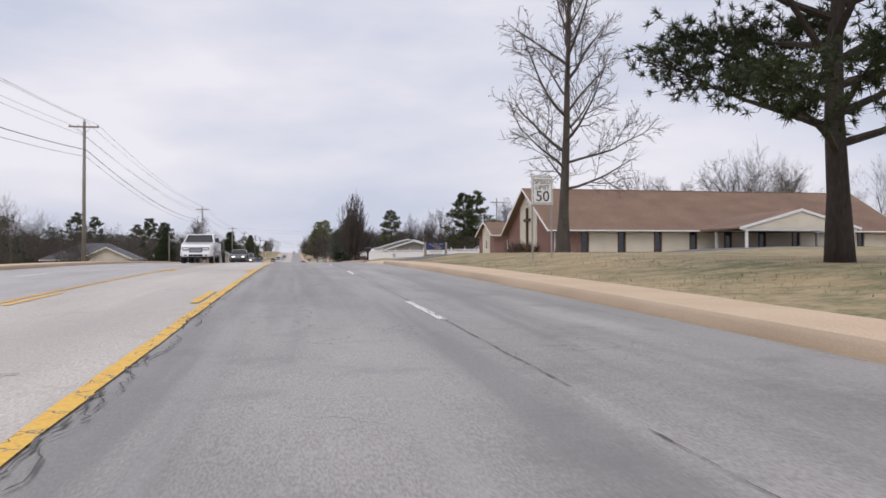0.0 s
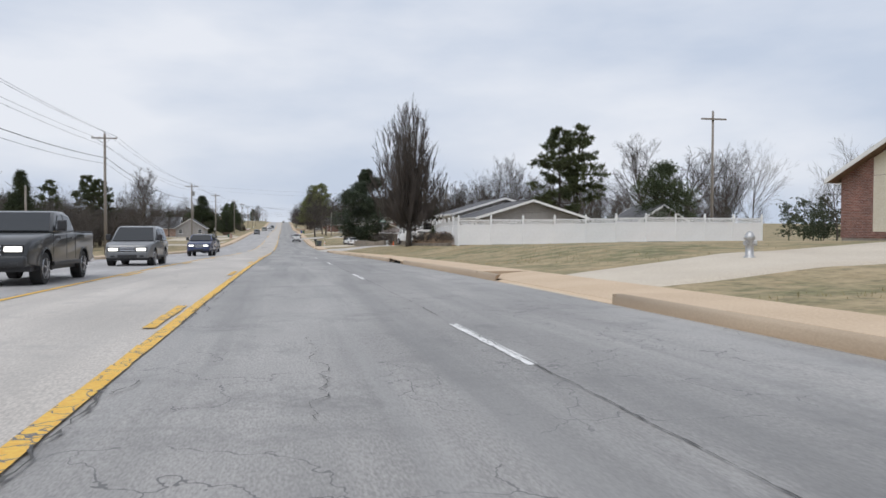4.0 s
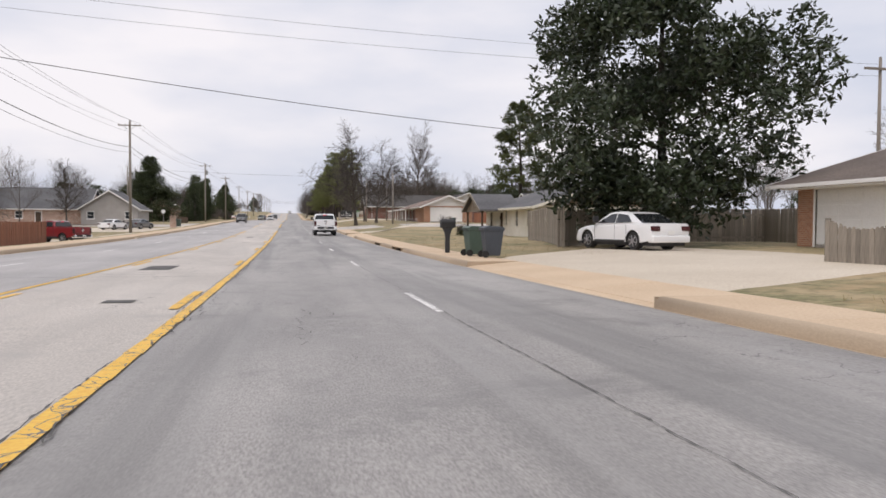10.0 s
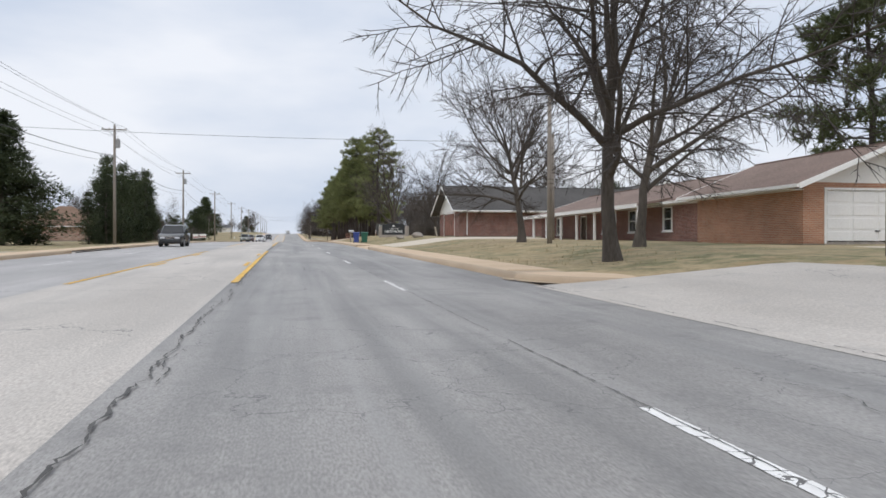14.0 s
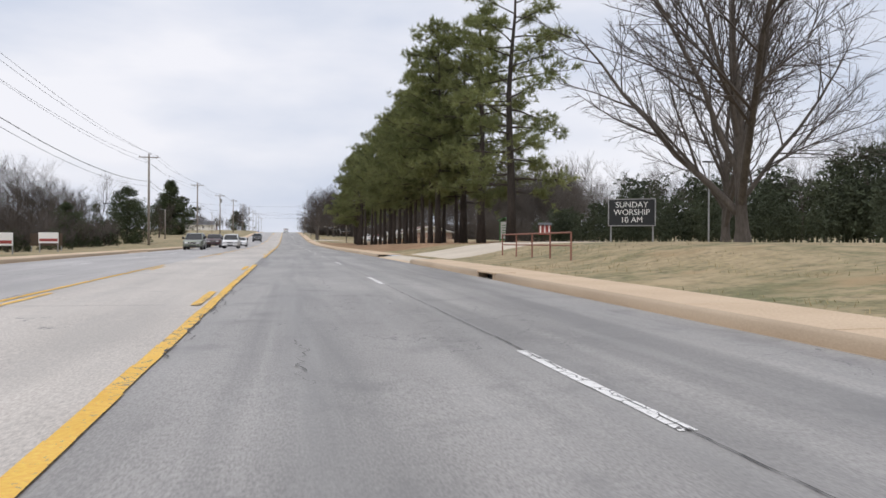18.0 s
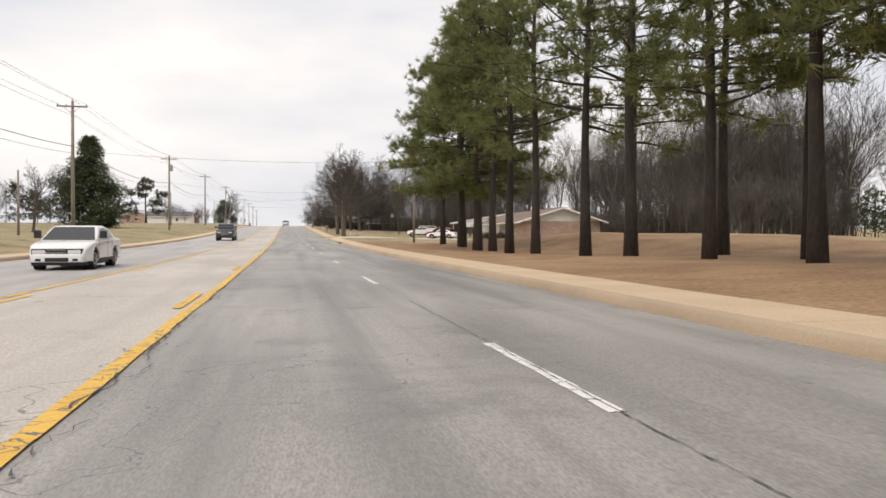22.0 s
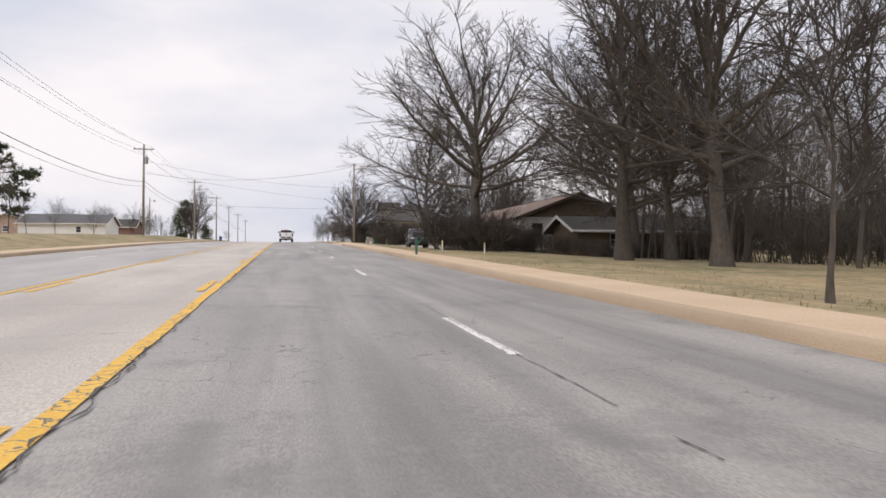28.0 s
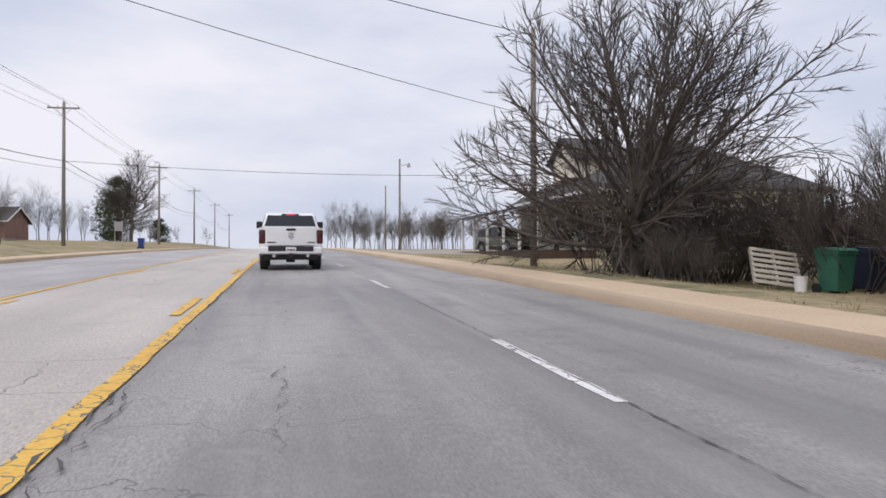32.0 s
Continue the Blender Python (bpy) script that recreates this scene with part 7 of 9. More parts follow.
for x0, x1 in ((-3.1, -.5), (.3, 2.2)):
    rail = part("porch_rail", Shape().box(x0, x1, -6.54, -6.46, .95, 1.03).box(x0, x1, -6.53, -6.47, .18, .24), M["black"], H9)
    for k in range(int((x1 - x0) / .2)):
        part("baluster", Shape().box(x0 + .1 + .2 * k, x0 + .14 + .2 * k, -6.52, -6.48, .24, .95), M["black"], rail)
part("wreath", Shape().tube([(-1.95 + .2 * math.cos(a / 8 * 6.283), -4.86, 1.7 + .2 * math.sin(a / 8 * 6.283)) for a in range(9)], [.05] * 9, 6), M["red_paint"], H9, "red wreath")
part("vent_pipe", Shape().tube([(4.5, -1.6, 3.6), (4.5, -1.6, 4.2)], [.06, .06], 8), M["metal"], H9)
z8 = ground_z(20, 738) + .0
H10 = house("old_house", "large old cream house with a steep dark hip roof and porch", pose(22, 737, z8, 0, 0, -90), 15, 12, 3.6, 3.4, "x", "siding_cream", "roof_dark", over=.6, hip=True,
            opens={"S": [("win", -4.5, 1.1, .9, 1.7), ("win", 3.5, 1.1, .9, 1.7), ("door", 0, 1, 0, 2.1)], "E": [("win", -2, 1, 1, 1.6), ("win", 2.5, 1, 1, 1.6)]}, deep=1.5)
part("dormer", Shape().prism([(-1.8, 0), (1.8, 0), (1.8, 1.2), (0, 2.3), (-1.8, 1.2)], -1.6, 1.6).moved(pose(-1, -3.6, 4.6)), M["siding_cream"], H10, "gabled dormer")
part("dormer_roof", Shape().prism([(-2.2, 1.0), (0, 2.4), (2.2, 1.0), (2.2, 1.15), (0, 2.58), (-2.2, 1.15)], -1.9, 1.9).moved(pose(-1, -3.6, 4.6)), M["roof_dark"], H10)
part("porch_roof", Shape().prism([(-9.6, 2.5), (-6, 3.2), (-6, 3.32), (-9.6, 2.62)], -10.5, 6, "x"), M["roof_grey"], H10, "shallow porch roof")
part("porch_floor", Shape().box(-10.4, 6, -9.5, -6.1, -.5, .25), M["wood_dark"], H10)
for x in (-10.2, -7, -3.6, 0, 3, 5.8):
    post_part(H10, x, -9.3, 2.6, .07)
# -- across the road
LH = [("low_west", "low brown brick house across the road", -46, 815, 16, 10, 2.5, 2.0, "x", "brick_red", "roof_dark", False, [("win", 3, 1.4, .9, 1.2), ("win", -3, 1.4, .9, 1.2)]),
      ("ranch_west", "tan house with a grey hip roof and white garage door", -38, 158, 16, 11, 2.6, 2.9, "x", "siding_grey", "roof_grey", True, [("garage", 5.0, 3.2, 0, 2.1)]),
      ("gabled_west", "pale gabled house across the road", -33, 149, 8, 8, 2.5, 1.9, "y", "siding_cream", "roof_grey", False, [("garage", 1.2, 2.7, 0, 2.1), ("win", -2.4, .9, .9, 1.2)]),
      ("dark_west", "dark house with a long roof across the road", -46, 212, 18, 10, 2.5, 2.0, "x", "siding_brown", "roof_dark", False, [("win", 0, 1.2, .9, 1.2)]),
      ("apartments_west", "grey gabled house behind parked cars", -29.5, 336, 9, 10, 2.7, 2.9, "y", "siding_grey", "roof_grey", False, [("win", -3, 1.2, .9, 1.3), ("win", 3, 1.2, .9, 1.3)]),
      ("brick_west", "brown brick house with steep grey roof", -41, 338, 15, 11, 2.7, 3.4, "x", "brick_mixed", "roof_grey", False, [("win", -3, 1.2, .9, 1.3), ("door", 0, .9, 0, 2.0)]),
      ("roof_west", "tan house with a steep brown roof", -38, 425, 13, 11, 2.6, 3.3, "x", "brick_mixed", "roof_brown", True, [("win", -3, 1.2, .9, 1.3)]),
      ("cottage_west", "small brown cottage across the road", -36, 455, 9, 8, 2.4, 2.2, "y", "siding_brown", "roof_brown", False, [("win", 0, 1, .9, 1.2)]),
      ("red_trim_west", "grey house with white gable across the road", -42, 482, 10, 9, 2.6, 2.3, "y", "siding_grey", "roof_grey", False, [("win", 0, 1, .9, 1.2)]),
      ("garage_west", "low white house with a grey roof and garage", -43, 770, 16, 12, 2.7, 1.9, "x", "siding_white", "roof_grey", False, [("garage", -4.5, 4.8, 0, 2.1), ("win", 3, 1, .9, 1.2)]),
      ("brick_wing_west", "brick wing of a low house", -56, 778, 12, 11, 2.7, 1.8, "y", "brick_mixed", "roof_grey", False, [("win", 0, 1.2, .9, 1.2)])]
for nm, lb, x, y, w, d, ev, rs, rg, wl_, rf, hp, op in LH:
    house(nm, lb, pose(x, y, ground_z(x, y) + .1), w, d, ev, rs, rg, wl_, rf, over=.5, opens={"S": op}, hip=hp, deep=2)


# ---------------------------------------------------------------- vehicles: nose towards +y
def lettering(name, words, size, m_, parent, m, label="", thick=0.006, align="CENTER"):
    """Raised letters in the built-in font, as a mesh."""
    cu = bpy.data.curves.new(name, "FONT")
    cu.body, cu.size, cu.extrude, cu.align_x, cu.align_y = words, size, thick, align, "CENTER"
    tmp = bpy.data.objects.new(name, cu)
    scene.collection.objects.link(tmp)
    dg = bpy.context.evaluated_depsgraph_get()
    me = bpy.data.meshes.new_from_object(tmp.evaluated_get(dg))
    bpy.data.objects.remove(tmp)
    bpy.data.curves.remove(cu)
    me.materials.clear()
    me.materials.append(M[m_])
    ob = new(name, me)
    ob.parent, ob.matrix_basis = parent, m
    return tagged(ob, label)


FACE_S = pose(0, 0, 0, 90)  # lettering upright, read from -y
FACE_W = pose(0, 0, 0, 90, 0, -90)  # read from -x


def plate4(pts, out, t=0.012):
    """A thin solid pane from a polygon of points, thickened outwards."""
    o = Vector(out).normalized() * t
    a = [Vector(p) for p in pts]
    n = len(a)
    s = Shape()
    return s.add(a + [p + o for p in a], [tuple(range(n)), tuple(range(2 * n - 1, n - 1, -1))] + [(i, (i + 1) % n, (i + 1) % n + n, i + n) for i in range(n)])


def arch(yw, zc, R, z0, n=9, back=True):
    """Points of a wheel arch, from the front of the wheel to the back."""
    a0 = math.asin(max(-1, min(1, (z0 - zc) / R)))
    return [(yw + R * math.cos(a0 + (math.pi - 2 * a0) * k / n), zc + R * math.sin(a0 + (math.pi - 2 * a0) * k / n)) for k in range(n + 1)]


CARS = {
    "ram": dict(W=2.04, rw=.40, wy=(1.92, -1.75), sill=.46, top=[(-2.93, .62), (-2.95, 1.02), (-2.90, 1.43), (-.78, 1.43), (1.25, 1.36), (2.0, 1.33), (2.72, 1.22), (2.92, 1.02), (2.95, .56), (2.80, .46)],
                cab=[(-.84, 1.40), (-.74, 1.88), (-.35, 1.98), (.30, 1.965), (.62, 1.90), (1.28, 1.36)], belt=1.38, roof=1.97, tum=.17, win=[[(-.62, 1.44), (-.58, 1.84), (.02, 1.885), (.02, 1.42)], [(.09, 1.42), (.09, 1.885), (.42, 1.86), (1.02, 1.42)]], kind="pickup"),
    "pickup": dict(W=1.92, rw=.38, wy=(1.75, -1.65), sill=.45, top=[(-2.72, .6), (-2.74, 1.0), (-2.70, 1.30), (-.8, 1.30), (1.1, 1.24), (1.9, 1.18), (2.5, 1.06), (2.68, .92), (2.70, .52), (2.55, .44)],
                   cab=[(-.86, 1.27), (-.74, 1.70), (-.35, 1.80), (.25, 1.79), (.5, 1.74), (1.15, 1.24)], belt=1.25, roof=1.79, tum=.17, win=[[(-.64, 1.31), (-.6, 1.67), (-.02, 1.71), (-.02, 1.3)], [(.05, 1.3), (.05, 1.71), (.35, 1.69), (.92, 1.3)]], kind="pickup"),
    "suv": dict(W=1.90, rw=.37, wy=(1.42, -1.40), sill=.36, top=[(-2.33, .5), (-2.36, .8), (-2.30, 1.08), (-.5, 1.07), (.95, 1.07), (1.5, 1.04), (1.95, .97), (2.2, .87), (2.31, .70), (2.33, .42), (2.2, .34)],
                cab=[(-2.27, 1.03), (-2.05, 1.58), (-1.75, 1.70), (-.6, 1.74), (.1, 1.71), (.3, 1.66), (1.12, 1.03)], belt=1.05, roof=1.73, tum=.18, win=[[(-1.95, 1.12), (-1.85, 1.55), (-1.2, 1.60), (-1.2, 1.1)], [(-1.12, 1.1), (-1.12, 1.6), (-.28, 1.62), (-.28, 1.1)], [(-.2, 1.1), (-.2, 1.62), (.12, 1.58), (.82, 1.1)]], kind="suv"),
    "sedan": dict(W=1.80, rw=.33, wy=(1.42, -1.33), sill=.28, top=[(-2.33, .42), (-2.36, .7), (-2.28, .98), (-1.6, 1.0), (.9, .94), (1.5, .89), (1.95, .81), (2.2, .71), (2.32, .56), (2.33, .34), (2.15, .26)],
                  cab=[(-1.75, .97), (-.98, 1.36), (-.55, 1.43), (.05, 1.42), (.28, 1.37), (1.1, .92)], belt=.96, roof=1.42, tum=.22, win=[[(-1.25, 1.02), (-.9, 1.29), (-.32, 1.35), (-.32, 1.0)], [(-.25, 1.0), (-.25, 1.35), (.1, 1.32), (.78, .99)]], kind="sedan"),
}


def tapered(y, y0, y1):
    """How far the sides draw in towards the nose, from y0 to y1."""
    k = min(1.0, max(0.0, (y - y0) / (y1 - y0)))
    return 1 - 0.15 * k * k


def hull(prof, free, W, bend_y):
    """A car body from its side outline, rounded at the shoulders; the first free points of the outline draw in towards the outer skin."""
    n, c = len(prof), Vector((0, 0.75))
    area = sum(prof[i][0] * prof[(i + 1) % n][1] - prof[(i + 1) % n][0] * prof[i][1] for i in range(n))
    def ring(inset):
        out = []
        for i, (y, z) in enumerate(prof):
            if i < free:
                a, b = Vector(prof[i - 1]), Vector(prof[(i + 1) % n])
                t = (b - a).normalized()
                q = Vector((-t.y, t.x)) * (1 if area > 0 else -1) * inset
                out.append((y + q.x, z + q.y))
            else:
                out.append((y, z))
        return out
    y0, y1 = bend_y
    xs = [(-W, .085), (-W + .012, .045), (-W + .05, .014), (-W + .12, 0), (W - .12, 0), (W - .05, .014), (W - .012, .045), (W, .085)]
    vs = [(x * tapered(y, y0, y1), y, z) for x, d in xs for y, z in ring(d)]
    fs = [(j * n + i, j * n + (i + 1) % n, (j + 1) * n + (i + 1) % n, (j + 1) * n + i) for j in range(len(xs) - 1) for i in range(n)]
    fs += [tuple(range(n)), tuple(range((len(xs) - 1) * n, len(xs) * n))[::-1]]
    return Shape().add(vs, fs)


def vehicle(spec, paint_m, name, label, m, lights=False, bold=False, group="vehicles on the road", rack=False):
    c = CARS[spec]
    W = c["W"] / 2
    fy, ry = c["wy"]
    rw, sill = c["rw"], c["sill"]
    v = thing(name, label, "pickup truck" if c["kind"] == "pickup" else "car", m, group)

    def half(z):
        return (W - .02) * (1 - c["tum"] * max(0, z - c["belt"]) / (c["roof"] - c["belt"]))

    R = rw + .085
    prof = list(c["top"]) + [p for p in arch(fy, rw, R, sill)] + [p for p in arch(ry, rw, R, sill)] + [(c["top"][0][0] + .05, sill + .08)]
    body = part("body", hull(prof, len(c["top"]), W, (fy + .2, max(p[0] for p in c["top"]))), M[paint_m], v, smooth="edges")
    for sx in (-1, 1):
        for wy in (fy, ry):
            q = arch(wy, rw, R - .004, sill - .1, 12)
            lin = Shape().add([(sx * (W - .02), y, z) for y, z in q] + [(sx * (W - .42), y, z) for y, z in q], [(i, i + 1, i + 14, i + 13) for i in range(12)])
            part("wheel_liner", lin, M["black"], v, fix=False)
            q0, q1 = arch(wy, rw, R + .035, sill, 12), arch(wy, rw, R, sill, 12)
            lip = Shape().add([(sx * (W + .012), y, z) for y, z in q0] + [(sx * (W + .018), y, z) for y, z in q1] + [(sx * (W - .01), y, z) for y, z in q0], [(i, i + 1, i + 14, i + 13) for i in range(12)] + [(i + 26, i + 27, i + 1, i) for i in range(12)])
            part("arch_lip", lip, M[paint_m], v, smooth="edges")
    cab = Shape().prism(c["cab"], -1, 1, "x")
    cab.v = [(x * half(z), y, z) for x, y, z in cab.v]
    part("cab", cab, M[paint_m], v, bevel=.075, smooth="edges")
    part("underbody", Shape().box(-W + .12, W - .12, ry - .9, fy + .75, sill - .12, sill + .25), M["black"], v)
    def drawn(sh):
        sh.v = [(x * tapered(y, fy + .2, nose), y, z) for x, y, z in sh.v]
        return sh

    nose, tail = max(p[0] for p in c["top"]), min(p[0] for p in c["top"])
    # glass
    for sx in (-1, 1):
        for poly in c["win"]:
            pts = [(sx * (half(z) + .004), y, z) for y, z in poly]
            part("side_window", plate4(pts, (sx, 0, .15), .014), M["car_glass"], v, "tinted side window")
    cb = c["cab"]

    def glass_across(p, q, out, name_, inset=.09, lo=.08, hi=.06):
        (y0, z0), (y1, z1) = p, q
        a, b = lo, 1 - hi
        ya, za, yb, zb = y0 + (y1 - y0) * a, z0 + (z1 - z0) * a, y0 + (y1 - y0) * b, z0 + (z1 - z0) * b
        pts = [(-half(za) + inset, ya, za), (half(za) - inset, ya, za), (half(zb) - inset, yb, zb), (-half(zb) + inset, yb, zb)]
        part(name_, plate4(pts, out, .02), M["car_glass"], v, "dark window glass")
    glass_across(cb[-1], cb[-2], (0, .7, .7), "windscreen", lo=.06, hi=.02)
    glass_across(cb[0], cb[1], (0, -1, .2), "rear_window", lo=.16 if c["kind"] == "pickup" else .08, hi=.05)
    # wheels
    for wx in (-1, 1):
        for wy in (fy, ry):
            cx = wx * (W - .15)
            wheel = part("wheel", Shape().disc((0, 0, 0), rw, .27, "x", 28), M["rubber"], v, "black tyre", bevel=.03, m=pose(cx, wy, rw))
            rim = Shape().disc((wx * .10, 0, 0), rw * .66, .09, "x", 24)
            part("rim_well", rim, M["black"], wheel)
            sp = Shape()
            sp.tube([(wx * .125, rw * .66 * math.cos(a / 24 * 6.2832), rw * .66 * math.sin(a / 24 * 6.2832)) for a in range(25)], [.022] * 25, 6, cap=False)
            for k in range(6):
                a = k * math.pi / 3 + .3
                sp.beam((wx * .15, .03 * math.cos(a), .03 * math.sin(a)), (wx * .14, rw * .64 * math.cos(a), rw * .64 * math.sin(a)), .07, .035)
            sp.disc((wx * .15, 0, 0), .075, .05, "x", 12)
            part("rim", sp, M["alloy"], wheel, "alloy spokes")
    # lamps, bumpers, grille
    zt = c["top"][2][1]
    lampz = (c["top"][-2][1] + c["top"][-4][1]) / 2 + .03
    for sx in (-1, 1):
        part("headlamp", drawn(Shape().box(sx * (W - .31) - .21, sx * (W - .31) + .24, nose - .2, nose + .012, lampz - .04, lampz + .09)), M["head_on" if lights else "headlamp"], v, "lit headlamp" if lights else "", bevel=.03)
        part("lamp_surround", drawn(Shape().box(sx * (W - .31) - .24, sx * (W - .31) + .27, nose - .2, nose + .004, lampz - .075, lampz + .125)), M["black"], v, bevel=.03)
        part("fog_lamp", drawn(Shape().box(sx * (W - .28) - .1, sx * (W - .28) + .1, nose + .03, nose + .066, sill + .02, sill + .1)), M["black"], v, bevel=.02)
        if c["kind"] == "pickup":
            part("tail_lamp", Shape().box(sx * (W - .10) - .095, sx * (W - .10) + .11, tail - .02, tail + .2, zt - .56, zt - .1), M["tail"], v, "dark red tail lamp", bevel=.05, smooth="edges")
            part("lamp_band", Shape().box(sx * (W - .10) - .07, sx * (W - .10) + .113, tail - .024, tail + .16, zt - .46, zt - .40).box(sx * (W - .10) - .07, sx * (W - .10) + .113, tail - .024, tail + .16, zt - .27, zt - .24), M["tail_band"], v, "paler lamp band")
        else:
            part("tail_lamp", Shape().box(sx * (W - .2) - .18, sx * (W - .2) + .19, tail - .02, tail + .14, zt - .28, zt - .1), M["tail"], v, "red tail lamp", bevel=.03)
        arm = part("mirror", Shape().box(sx * (W + .10) - .10, sx * (W + .10) + .11, cb[-1][0] - .42, cb[-1][0] - .26, c["belt"] + .04, c["belt"] + .30), M["black"], v, bevel=.04)
        for k, (hy) in enumerate((-.45, .55)):
            part("door_handle", Shape().box(sx * W - .02, sx * W + .035, hy - .11, hy + .11, c["belt"] - .16, c["belt"] - .11), M[paint_m], v, bevel=.012)
        for dy in ((-.78, .05, 1.18) if c["kind"] != "sedan" else (-.95, -.28, .95)):
            part("door_seam", Shape().box(sx * W - .004, sx * W + .003, dy - .006, dy + .006, sill + .12, c["belt"] - .03), M["black"], v)
        part("sill_trim", Shape().box(sx * W - .03, sx * W + .015, ry + R + .05, fy - R - .05, sill - .02, sill + .08), M["chrome" if bold else "black"], v, bevel=.01)
    part("grille", drawn(Shape().box(-W + .56, W - .56, nose - .03, nose + .014, lampz - .26, lampz + .13)), M["black"], v, "dark grille", bevel=.03)
    gr = Shape()
    for k in range(4):
        gr.box(-W + .6, W - .6, nose + .008, nose + .03, lampz - .2 + .09 * k, lampz - .165 + .09 * k)
    part("grille_bar", drawn(gr), M["chrome"], v)
    part("front_bumper", drawn(Shape().box(-W + .03, W - .03, nose - .25, nose + .06, sill - .02, sill + .24)), M[paint_m], v, bevel=.07, smooth="edges")
    part("intake", drawn(Shape().box(-W + .5, W - .5, nose + .02, nose + .066, sill + .0, sill + .13)), M["black"], v, bevel=.02)
    if c["kind"] == "pickup":
        part("tailgate", Shape().box(-W + .21, W - .21, tail - .035, tail + .03, zt - .62, zt - .02), M[paint_m], v, bevel=.02)
        part("bed_rail", Shape().box(-W + .01, -W + .12, tail + .02, -.86, zt - .02, zt + .006).box(W - .12, W - .02, tail + .02, -.86, zt - .02, zt + .006), M["black"], v, bevel=.012)
        bz = zt - .84
        part("rear_bumper", Shape().box(-W + .02, W - .02, tail - .17, tail + .2, bz - .05, bz + .18), M[paint_m if bold else "chrome"], v, bevel=.07, smooth="edges")
        part("bumper_step", Shape().box(-.72, .72, tail - .185, tail + .1, bz + .04, bz + .2), M["black"], v, bevel=.015)
        pl = part("number_plate", Shape().box(-.16, .16, tail - .2, tail - .185, bz + .01, bz + .17), M["sign_white"], v, "white number plate", bevel=.004)
        for k in range(6):
            part("bar", Shape().box(-.125 + .043 * k, -.095 + .043 * k, tail - .206, tail - .2, bz + .05, bz + .12), M["sign_letter"], pl)
        part("lamp_housing", Shape().box(-.3, .3, cb[1][0] - .02, cb[1][0] + .07, cb[1][1] - .035, cb[1][1] + .04), M["black"], v, bevel=.015)
        part("stop_lamp", Shape().box(-.15, .15, cb[1][0] - .03, cb[1][0] + .06, cb[1][1] - .02, cb[1][1] + .025), M["brake_on"], v, "red high stop lamp", bevel=.015)
        part("gate_handle", Shape().box(-.15, .15, tail - .055, tail - .03, zt - .13, zt - .06), M["black"], v, bevel=.012)
        em = part("emblem", Shape().prism([(-.1, .1), (.1, .1), (.085, -.06), (0, -.14), (-.085, -.06)], -.02, .0).moved(pose(0, tail - .035, zt - .28)), M["chrome"], v, "chrome shield-like badge", bevel=.008)
        for k in range(2):
            part("badge", Shape().box(-W + .27 + k * 1.28, -W + .55 + k * 1.24, tail - .042, tail - .034, zt - .53, zt - .495), M["black"], v, "dark name badge")
        part("axle", Shape().tube([(-W + .3, ry, rw), (W - .3, ry, rw)], [.07, .07], 8).disc((0, ry, rw), .16, .3, "x", 12), M["black"], v)
        for sx in ((-1, 1) if bold else (1,)):
            part("exhaust_tip", Shape().tube([(sx * (W - .48), tail - .12, bz - .1), (sx * (W - .48), tail + .4, bz - .08)], [.055, .05], 12), M["chrome"], v)
        part("hitch", Shape().box(-.07, .07, tail - .16, tail + .5, bz - .14, bz - .03), M["black"], v)
        if rack:
            rk = Shape()
            for x in (-.8, .8):
                for y in (-2.5, -1.0):
                    rk.beam((x, y, zt), (x, y, 1.95), .06, .06)
                rk.beam((x, -2.6, 1.95), (x, .4, 1.95), .06, .06)
            for y in (-2.5, -1.0, .3):
                rk.beam((-.85, y, 1.98), (.85, y, 1.98), .06, .06)
            part("ladder_rack", rk, M["white"], v, "white ladder rack")
            part("tool_box", Shape().box(-.95, -.7, -2.5, -.95, 1.1, 1.6).box(.7, .95, -2.5, -.95, 1.1, 1.6), M["white"], v, bevel=.02)
        if bold:
            lettering("decal", "SPORT", .115, "metal", v, pose(-W - .003, -2.05, zt - .12, 90, 0, -90), "grey outlined decal", .003)
            part("antenna", Shape().prism([(-.09, 0), (.09, 0), (.02, .09), (-.03, .09)], -.02, .02, "x").moved(pose(0, .0, 1.965)), M["p_white"], v)
    else:
        part("rear_bumper", Shape().box(-W + .02, W - .02, tail - .06, tail + .25, sill, sill + .26), M[paint_m], v, bevel=.07, smooth="edges")
        part("number_plate", Shape().box(-.16, .16, tail - .03, tail - .01, zt - .4, zt - .26), M["sign_white"], v)
    return v


vehicle("ram", "p_white", "pickup_truck", "white crew-cab pickup truck in the kerb lane", on_road(3.35, 267.35), bold=True)
vehicle("ram", "p_white", "pickup_truck", "white crew-cab pickup truck ahead in the lane", on_road(.27, 722.5), bold=True)
vehicle("ram", "p_white", "pickup_truck", "white pickup truck towing a black trailer", on_road(-5.95, 53.4, 180), lights=False)
vehicle("pickup", "p_dark", "pickup_truck", "charcoal pickup truck with lit headlamps", on_road(-6.3, 95.5, 180), lights=True)
vehicle("suv", "p_grey", "car", "grey car with lit headlamps", on_road(-6.2, 110, 180), lights=True)
vehicle("pickup", "p_blue", "pickup_truck", "dark blue pickup truck with lit headlamps", on_road(-6.5, 140.0, 180), lights=True)
vehicle("pickup", "p_dark", "pickup_truck", "black pickup truck in the outer lane", on_road(-8.8, 172.5, 180))
vehicle("suv", "p_dark", "car", "black off-roader in the outer lane", on_road(-8.9, 346, 180))
vehicle("suv", "p_green", "car", "grey-green utility car in traffic", on_road(-9.2, 454.5, 180))
